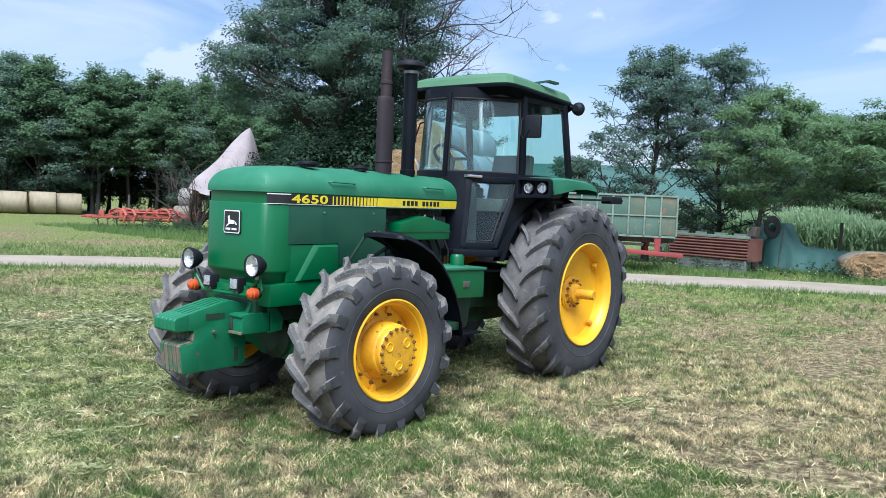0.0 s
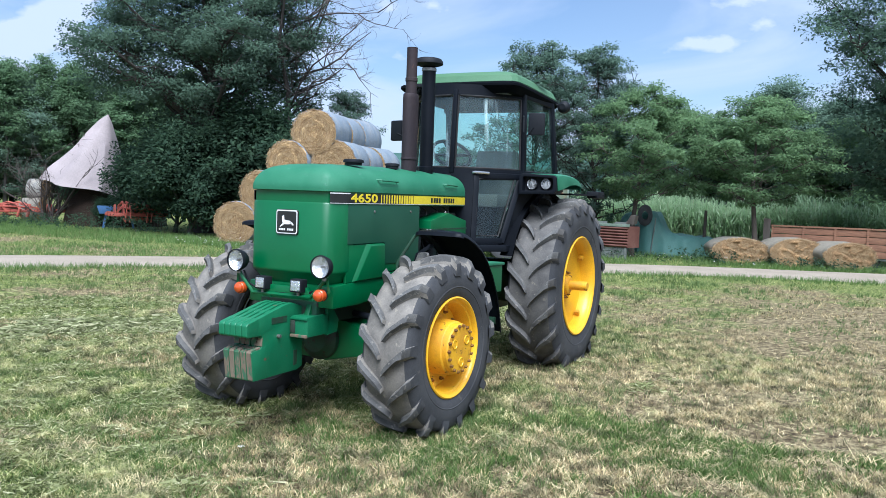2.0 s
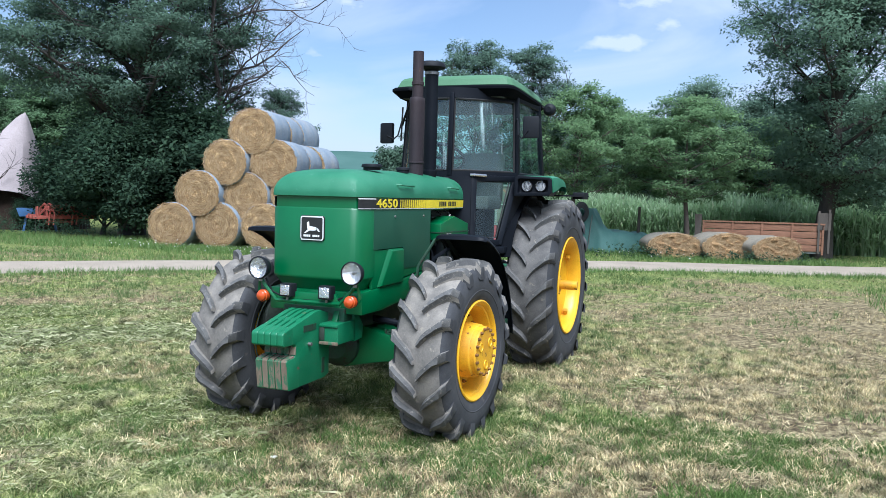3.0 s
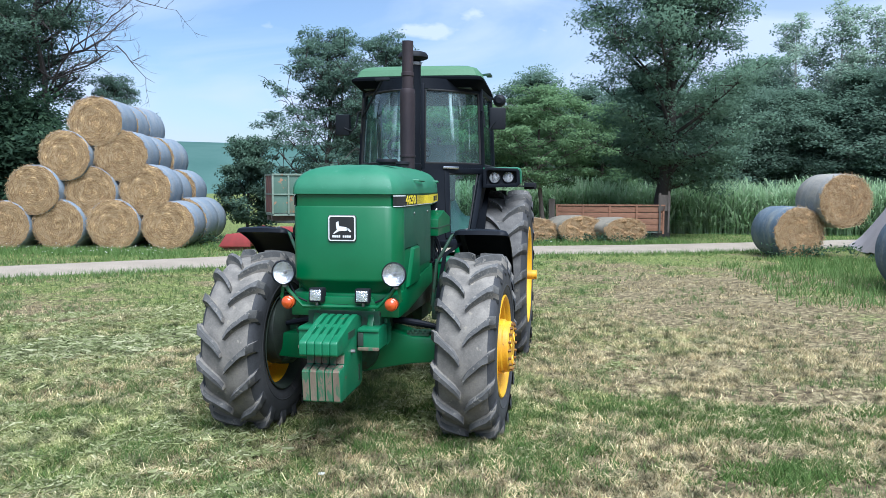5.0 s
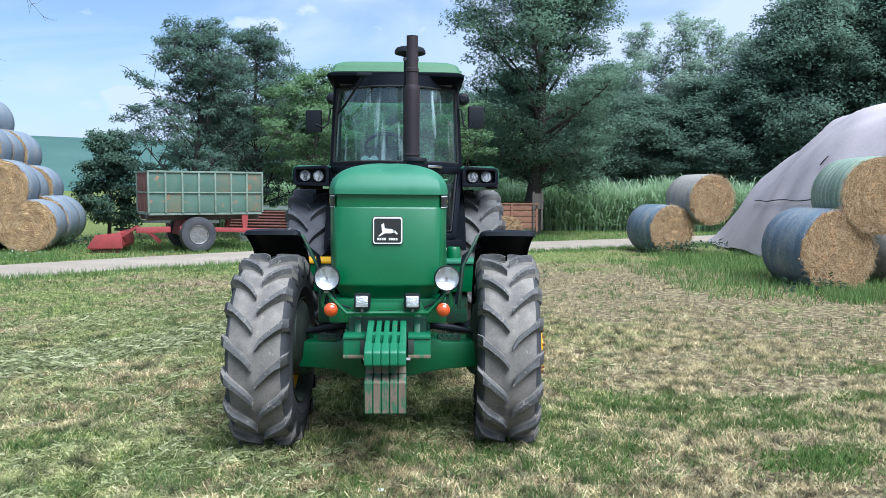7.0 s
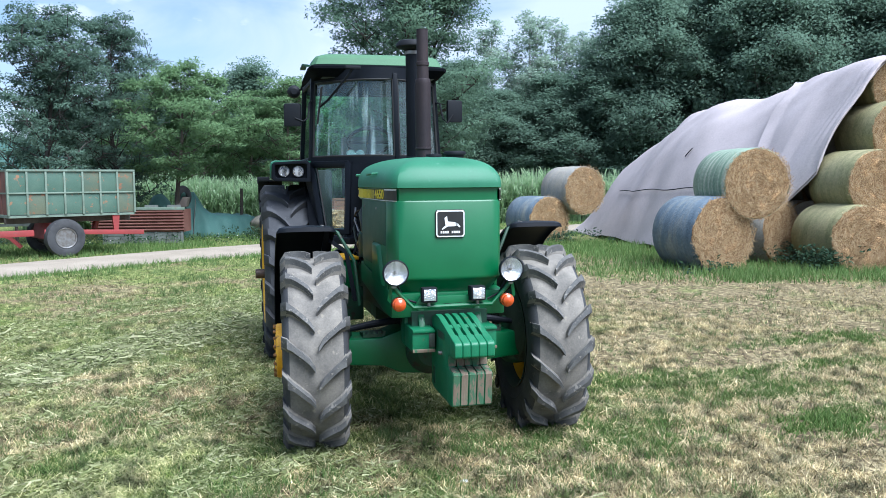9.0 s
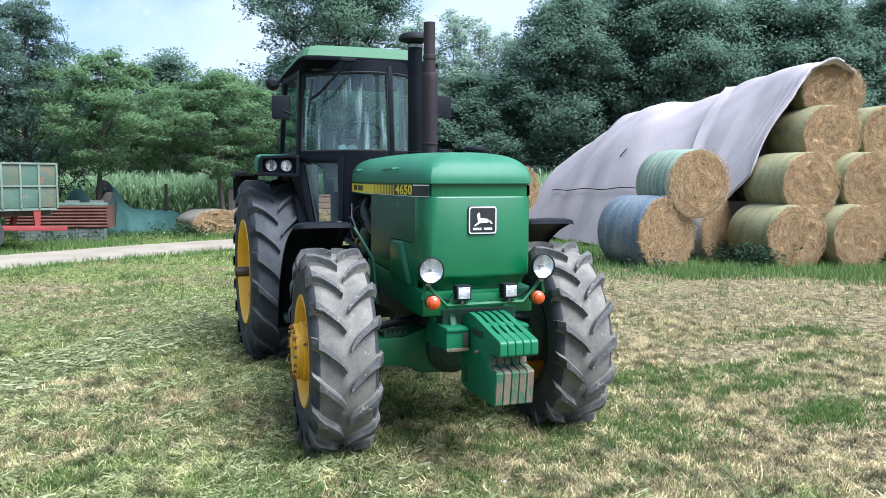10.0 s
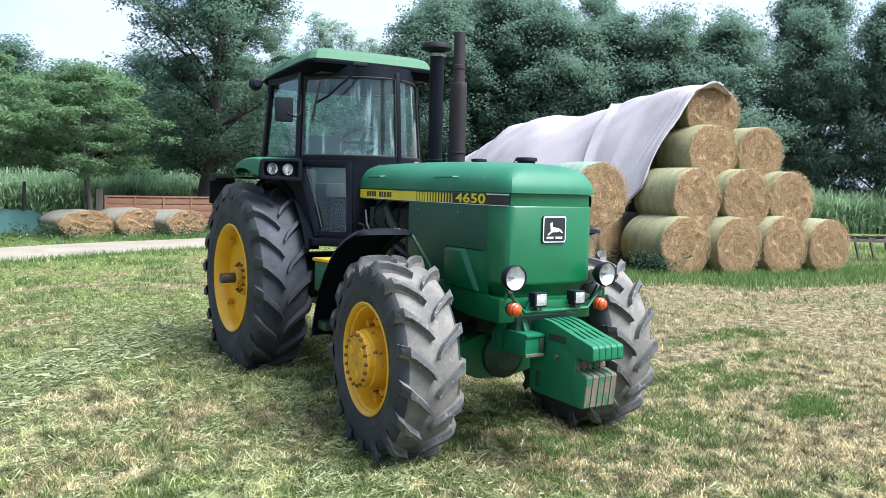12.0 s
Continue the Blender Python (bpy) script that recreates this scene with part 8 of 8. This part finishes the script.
def dead_limb(p, d, ln, r, depth):
    pts, q, w = [p], p.copy(), d.copy()
    k = 5
    for i in range(k):
        w = (w + Vector((rn.gauss(0, 0.2), rn.gauss(0, 0.2), rn.gauss(0.03, 0.16)))).normalized()
        q = q + w * ln / k
        pts.append(q.copy())
    dead.tube(pts, [r * (1 - 0.8 * i / k) for i in range(k + 1)], 5)
    if depth:
        for i in range(4 if depth > 1 else 5):
            t = rn.randint(1, k)
            e = (w * 0.8 + Vector((rn.gauss(0, 0.7), rn.gauss(0, 0.7), rn.gauss(0.1, 0.5)))).normalized()
            dead_limb(pts[t], e, ln * rn.uniform(0.38, 0.6), max(0.006, r * 0.42), depth - 1)


def bare_shrub(at):
    global dead
    keep, dead = dead, Shape()
    for i in range(9):
        a = i * 0.7 + rn.uniform(-0.2, 0.2)
        dead_limb(Vector((0, 0, 0)), Vector((math.cos(a) * 0.5, math.sin(a) * 0.5, 1)).normalized(), rn.uniform(1.5, 2.3), 0.03, 2)
    made, dead = dead, keep
    tagged(part("bare_shrub", made, surface("brown_twigs", (0.045, 0.034, 0.030), (0.065, 0.05, 0.042), 0.9), None, smooth=60, at=at, fix=False), "bare brown twiggy shrub beside a covered pile", "shrub")


dead_limb(Vector((0, 0, 0)), Vector((0.02, 0, 1)), 9.0, 0.17, 0)
for i in range(11):
    a = rn.uniform(-0.9, 1.2)
    dead_limb(Vector((0.05, 0, 4.2 + i * 0.42)), Vector((math.cos(a), math.sin(a) * 0.8, rn.uniform(0.05, 0.75))).normalized(), rn.uniform(2.8, 4.7), 0.06, 3)
tagged(part("dead_tree", dead, surface("grey_dead_wood", (0.055, 0.046, 0.042), (0.085, 0.074, 0.068), 0.9, 0, 6, 60, 0.3), None, smooth=60, at=pose(-16.3, 19.7, 0, 0, 0, -20), fix=False), "bare dead tree with spreading grey branches", "tree")
bare_shrub(pose(-25.2, 16.6, 0) @ Matrix.Scale(1.25, 4))
bare_shrub(pose(-26.4, 17.2, 0, 0, 0, 60) @ Matrix.Scale(1.2, 4))

bush = tree_meshes(102, 3.4, 0.2, 2.2, 16, 8, 150, 0.15, LEAF_BUSH, BARK_DARK, "bush", 0.08, 0.5, 0.34, (0, 0), 0.05, flat=0.65)
b1 = put_tree("shrub", bush, pose(-17.2, 15.9, 0), "dense dark elder shrub beside a bale pyramid", "shrub", "shrubs")
for x, y, k, a in ((-18.9, 16.9, 1.0, 80), (-15.9, 17.6, 1.2, 200), (-18.2, 18.9, 1.25, 300), (-27.3, 20.0, 0.7, 30), (-23.0, 17.3, 0.30, 10), (-21.5, 17.6, 0.78, 140)):
    ob = copy_thing(b1, pose(0, 0, 0))
    ob.matrix_basis = pose(x, y, 0, 0, 0, a) @ Matrix.Diagonal((k, k, k, 1))

walnut = tree_meshes(103, 6.9, 1.1, 2.45, 36, 14, 120, 0.105, LEAF_MID, BARK_DARK, "round", 0.11, 0.42, 0.145, (0.2, 0), 0.42, low=True)
wl1 = put_tree("walnut_tree", walnut, pose(-6.6, 20.4, 0) @ Matrix.Diagonal((1, 1, 0.96, 1)), "airy blue-green leafy tree behind a green trailer", "tree")
ob = copy_thing(wl1, pose(0, 0, 0))
ob.matrix_basis = pose(-4.9, 22.0, 0, 0, 0, 130) @ Matrix.Diagonal((0.90, 0.90, 0.98, 1))
ob = copy_thing(wl1, pose(0, 0, 0))
ob.matrix_basis = pose(-14.4, 21.3, 0, 0, 0, 220) @ Matrix.Diagonal((0.70, 0.70, 0.79, 1))
tagged(ob, "small leafy tree behind a bale pyramid")
hazel = tree_meshes(106, 3.1, 0.5, 1.25, 18, 9, 130, 0.115, LEAF_DARK, BARK_DARK, "round", 0.07, 0.5, 0.30, (0.05, 0), 0.08, low=True)
put_tree("hazel_shrub", hazel, pose(-8.85, 19.3, 0) @ Matrix.Diagonal((0.85, 0.85, 1, 1)), "dense dark leafy shrub beside a trailer", "shrub")

acacia = tree_meshes(104, 5.1, 2.2, 2.05, 24, 9, 170, 0.115, LEAF_LIGHT, BARK, "round", 0.095, 0.36, 0.20, (0.25, 0.1), 0.34, flat=0.42, low=True)
ac1 = put_tree("acacia_tree", acacia, pose(-3.0, 20.0, 0) @ Matrix.Diagonal((0.95, 0.95, 1.0, 1)), "light green acacia with feathery leaves in the grass", "tree", "acacias by the field")
for x, y, k, kz, a in ((0.45, 20.75, 1.0, 0.95, 100), (3.4, 28.2, 0.62, 0.44, 200), (-0.9, 31.2, 1.25, 1.02, 310), (2.6, 32.0, 1.35, 1.05, 30), (-3.4, 31.5, 1.3, 1.08, 250)):
    ob = copy_thing(ac1, pose(0, 0, 0))
    ob.matrix_basis = pose(x, y, 0, 0, 0, a) @ Matrix.Diagonal((k, k, kz, 1))

ash = tree_meshes(105, 10.8, 2.1, 2.98, 40, 20, 160, 0.12, LEAF_ASH, BARK_DARK, "round", 0.29, 0.42, 0.24, (0.5, -2.2), 0.16, max_n=140000, low=True, flat=0.45)
put_tree("ash_tree", ash, pose(4.35, 23.3, 0), "tall dark ash tree with a leaning trunk at the field edge")

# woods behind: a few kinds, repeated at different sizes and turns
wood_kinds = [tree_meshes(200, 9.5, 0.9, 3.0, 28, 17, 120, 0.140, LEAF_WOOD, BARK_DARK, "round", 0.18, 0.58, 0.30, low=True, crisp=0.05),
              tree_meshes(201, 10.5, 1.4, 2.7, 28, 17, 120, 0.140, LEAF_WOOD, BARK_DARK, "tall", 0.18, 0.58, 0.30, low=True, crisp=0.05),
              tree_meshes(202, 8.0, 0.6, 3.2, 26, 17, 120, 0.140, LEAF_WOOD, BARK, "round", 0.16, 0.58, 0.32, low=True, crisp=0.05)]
slim_kind = tree_meshes(203, 11.0, 3.0, 2.4, 22, 8, 90, 0.20, LEAF_ROW, BARK_DARK, "tall", 0.13, 0.5, 0.30, gap=0.2)
pop_kind = tree_meshes(204, 10.5, 2.5, 1.9, 24, 8, 60, 0.13, LEAF_POPLAR, BARK_PALE, "tall", 0.12, 0.7, 0.26, gap=0.22, low=True)
firsts = {}


def wood_tree(key, meshes, x, y, k, kz, label, group):
    m = pose(x, y, 0, 0, 0, rw.uniform(0, 360)) @ Matrix.Diagonal((k, k, kz, 1))
    if key not in firsts:
        firsts[key] = put_tree("woodland_tree", meshes, m, label, "tree", group)
    else:
        ob = copy_thing(firsts[key], pose(0, 0, 0))
        ob.matrix_basis = m
        tagged(ob, label, group=group)


rw = random.Random(9)
# right: dense wood behind the sheeted stack
for i in range(30):
    t = i / 29
    x, y = np.interp(t, [0, 0.35, 0.7, 1], [9.0, 19, 30, 46]), np.interp(t, [0, 0.35, 0.7, 1], [37, 32, 24, 8])
    kind = rw.randrange(3)
    for row in range(2):
        wood_tree(kind, wood_kinds[kind], x + row * 2.5 + rw.uniform(-1.2, 1.2), y + row * 3.5 + rw.uniform(-1.2, 1.2), rw.uniform(0.8, 1.1), rw.uniform(0.72, 0.90) + 0.06 * row + (0.26 if t > 0.4 else 0.30 if t > 0.29 else -0.14), "dark green woodland tree in a dense wood", "dense wood")
for x, y, k in ((11.9, 36.6, 0.96), (13.7, 35.8, 1.0), (15.3, 36.2, 0.97), (16.6, 35.4, 0.90)):
    wood_tree("poplar", pop_kind, x, y, k, k, "pale-trunked silvery poplar before the wood", "poplars")
# middle: lower wood behind the reeds
for i in range(16):
    x = -9 + i * 1.35
    kind = (0, 2)[i % 2]
    wood_tree(kind, wood_kinds[kind], x + rw.uniform(-0.6, 0.6), 36 + rw.uniform(-2, 3), rw.uniform(0.7, 0.95), rw.uniform(0.60, 0.76), "green tree in the low wood behind the reeds", "low wood")
# left: tall thin trees in a row
for i in range(34):
    t = i / 33
    x, y = np.interp(t, [0, 1], [-62, -34]), np.interp(t, [0, 1], [4, 34])
    for row in range(2):
        kind = ("slim", "slim", 1)[rw.randrange(3)]
        wood_tree(kind, slim_kind if kind == "slim" else wood_kinds[kind], x - row * 4 + rw.uniform(-1, 1), y + row * 3 + rw.uniform(-1, 1), rw.uniform(0.8, 1.1), rw.uniform(0.84, 1.02) * (1 - 0.20 * t), "tall slender tree in a leafy row", "tree row")

for i in range(24):
    ob = copy_thing(b1, pose(0, 0, 0))
    k = rw.uniform(0.7, 1.0)
    ob.matrix_basis = pose(-60 + i * 1.35 + rw.uniform(-0.6, 0.6) - 2.5, 8 + i * 1.35 + rw.uniform(-0.6, 0.6) + 1.5, 0, 0, 0, rw.uniform(0, 360)) @ Matrix.Diagonal((k, k, k * 1.12, 1))
    tagged(ob, "dark undergrowth shrub below a tree row")

# ---- reeds ----
rg = np.random.default_rng(31)
n = 20000
t = rg.uniform(0, 1, n)
ex = np.interp(t, [0, 0.4, 0.62, 1.0], [-9, 8, 18, 36])
ey = np.interp(t, [0, 0.4, 0.62, 1.0], [27.0, 25.6, 24.8, 16.0])
back = rg.exponential(1.6, n)
px, py = ex + back * 0.25 + rg.normal(0, 0.2, n), ey + np.minimum(back, 7)
hh = 1.75 * rg.uniform(0.7, 1.2, n) + 0.12 * np.sin(px * 1.3)
vs = []
for k in range(5):
    a = rg.uniform(0, 2 * np.pi, n)
    z0 = hh * (0.12 + 0.17 * k) * rg.uniform(0.7, 1.1, n)
    ln = rg.uniform(0.35, 0.7, n)
    rise = rg.uniform(0.2, 0.75, n)
    dx, dy = np.cos(a), np.sin(a)
    w = 0.023
    b0 = np.stack([px, py, z0], 1)
    mid = b0 + np.stack([dx * ln * 0.5, dy * ln * 0.5, ln * rise], 1)
    tip = b0 + np.stack([dx * ln, dy * ln, ln * (rise * 1.2 - 0.1)], 1)
    sd = np.stack([-dy * w, dx * w, np.zeros(n)], 1)
    vs.append(np.stack([b0 - sd * 0.5, mid + sd, tip, mid - sd], 1))
a = rg.uniform(0, 2 * np.pi, n)
sd = np.stack([np.cos(a) * 0.012, np.sin(a) * 0.012, np.zeros(n)], 1)
b0 = np.stack([px, py, np.zeros(n)], 1)
tp_ = np.stack([px + rg.normal(0, 0.10, n), py + rg.normal(0, 0.10, n), hh], 1)
vs.append(np.stack([b0 - sd, b0 + sd, tp_ + sd * 0.4, tp_ - sd * 0.4], 1))
tagged(new("reed_bed", bulk("reed_bed", np.concatenate(vs), REED)), "dense bed of tall green reeds", "reeds", kind="stuff")

# ---- weeds, green patches, flowers ----
PATCH = leaf_mat("fresh_grass", [(0.0, (0.050, 0.098, 0.020)), (0.5, (0.088, 0.160, 0.036)), (0.9, (0.15, 0.230, 0.062)), (1.0, (0.28, 0.34, 0.13))], None, 0.65, 0.3)
px_, py_ = [], []
for cx, cy, sx, sy, cnt in ((2.30, 0.55, 0.75, 0.20, 3000), (0.75, -0.45, 0.7, 0.22, 1300), (1.1, 0.35, 0.5, 0.2, 800), (2.75, 0.12, 0.55, 0.16, 1300), (3.05, -0.45, 0.45, 0.13, 800), (2.65, -0.72, 0.3, 0.12, 450), (1.1, -0.6, 0.5, 0.26, 1300), (-1.2, -1.2, 0.7, 0.5, 900), (0.1, -1.5, 0.8, 0.4, 900), (4.6, 1.7, 0.6, 0.2, 600), (3.9, 0.75, 0.5, 0.12, 500), (-2.0, 0.2, 0.7, 0.4, 600)):
    m = cnt // 10
    ccx, ccy, ii = rg.normal(cx, sx * 0.72, m), rg.normal(cy, sy * 0.8, m), rg.integers(0, m, cnt * 3)
    px_.append(ccx[ii] + rg.normal(0, 0.045, cnt * 3))
    py_.append(ccy[ii] + rg.normal(0, 0.030, cnt * 3))
px_, py_ = np.concatenate(px_), np.concatenate(py_)
tagged(new("fresh_grass", bulk("fresh_grass", blades(rg, px_, py_, 0.052, 0.0085, 1.1), PATCH)), "fresh green patches of grass in the dry turf", "grass", kind="stuff")
wx, wy = [], []
for x0, x1, y0, y1, cnt in ((-15, -7.8, 12.6, 13.9, 5000), (6.3, 14.5, 5.6, 7.4, 5200), (6.2, 8.6, 8.0, 15.2, 3600), (-9, -2, 15.2, 18.6, 4500), (-1.0, 5.0, 18.6, 21, 4500), (-26, -15, 11.5, 15.5, 9000), (-30, -24, 12.0, 17.5, 7000), (9, 17, 8, 17, 2500), (-3.4, 0.5, 20.2, 21.4, 2500), (6.0, 9, 6.5, 15, 2600), (8.5, 20, 4.4, 6.8, 7000), (4.5, 8.5, 6.0, 13, 3500), (14, 24, 6, 12, 5000)):
    m = cnt // 8
    cxx, cyy = rg.uniform(x0, x1, m), rg.uniform(y0, y1, m)
    i = rg.integers(0, m, cnt)
    wx.append(cxx[i] + rg.normal(0, 0.10, cnt))
    wy.append(cyy[i] + rg.normal(0, 0.10, cnt))
wx, wy = off_road(np.concatenate(wx), np.concatenate(wy))
tagged(new("long_grass", bulk("long_grass", blades(rg, wx, wy, 0.17, 0.016, 0.6), LONG_GRASS)), "long grass and weeds round bales and carts", "grass", kind="stuff")
# broad-leaved weeds at the feet of bales, carts and machines
vs = []
for cx, cy, sx, sy, cnt, hgt in ((8.75, 6.95, 0.22, 0.12, 45, 0.40), (6.9, 7.25, 0.4, 0.15, 14, 0.22), (7.2, 15.0, 0.6, 0.2, 40, 0.30), (-0.5, 19.3, 0.6, 0.4, 45, 0.35), (2.4, 19.5, 0.9, 0.2, 45, 0.25), (-19.6, 15.2, 1.6, 0.5, 110, 0.55), (-24.5, 14.8, 2.2, 0.8, 130, 0.45), (-4.0, 18.6, 1.4, 0.2, 60, 0.28), (-8.3, 16.1, 0.8, 0.2, 40, 0.3), (9.0, 7.9, 0.4, 0.4, 40, 0.4)):
    c = np.stack([rg.normal(cx, sx, cnt), rg.normal(cy, sy, cnt), rg.uniform(0.05, hgt, cnt)], 1)
    vs.append(leaves(rg, c, np.full(cnt, 0.07), 14, 0.085, 0.45, 0.9, -0.3))
v = np.concatenate(vs)
v = v[v[:, :, 2].min(1) > 0.01]
tagged(new("weeds", bulk("weeds", v, LEAF_BUSH)), "broad-leaved green weeds along bales and machines", "weeds", kind="stuff")
FLOWER = surface("white_petals", (0.75, 0.75, 0.70), (0.65, 0.65, 0.6), 0.8)
cnt = 210
x, y = np.concatenate([rg.uniform(-14.5, -8, 150), rg.uniform(-6, 2, 60)]), np.concatenate([rg.uniform(11.8, 13.6, 150), rg.uniform(17.2, 19.5, 60)])
c = np.stack([x, y, rg.uniform(0.12, 0.25, cnt)], 1)
tagged(new("white_flowers", bulk("white_flowers", leaves(rg, c, np.full(cnt, 0.004), 2, 0.026, 0.9, 0.5, 0), FLOWER)), "small white meadow flowers in long grass", "flowers", kind="stuff")
# a pale scrap on the grass before the tractor
tagged(part("paper_scrap", Shape().prism([(0, 0), (0.03, 0.008), (0.036, 0.03), (0.012, 0.04), (-0.01, 0.02)], 0.03, 0.036, "z"), DECAL_WHITE, None, at=pose(-0.042, -1.058, -0.060)), "small pale scrap lying on the grass", "scrap")
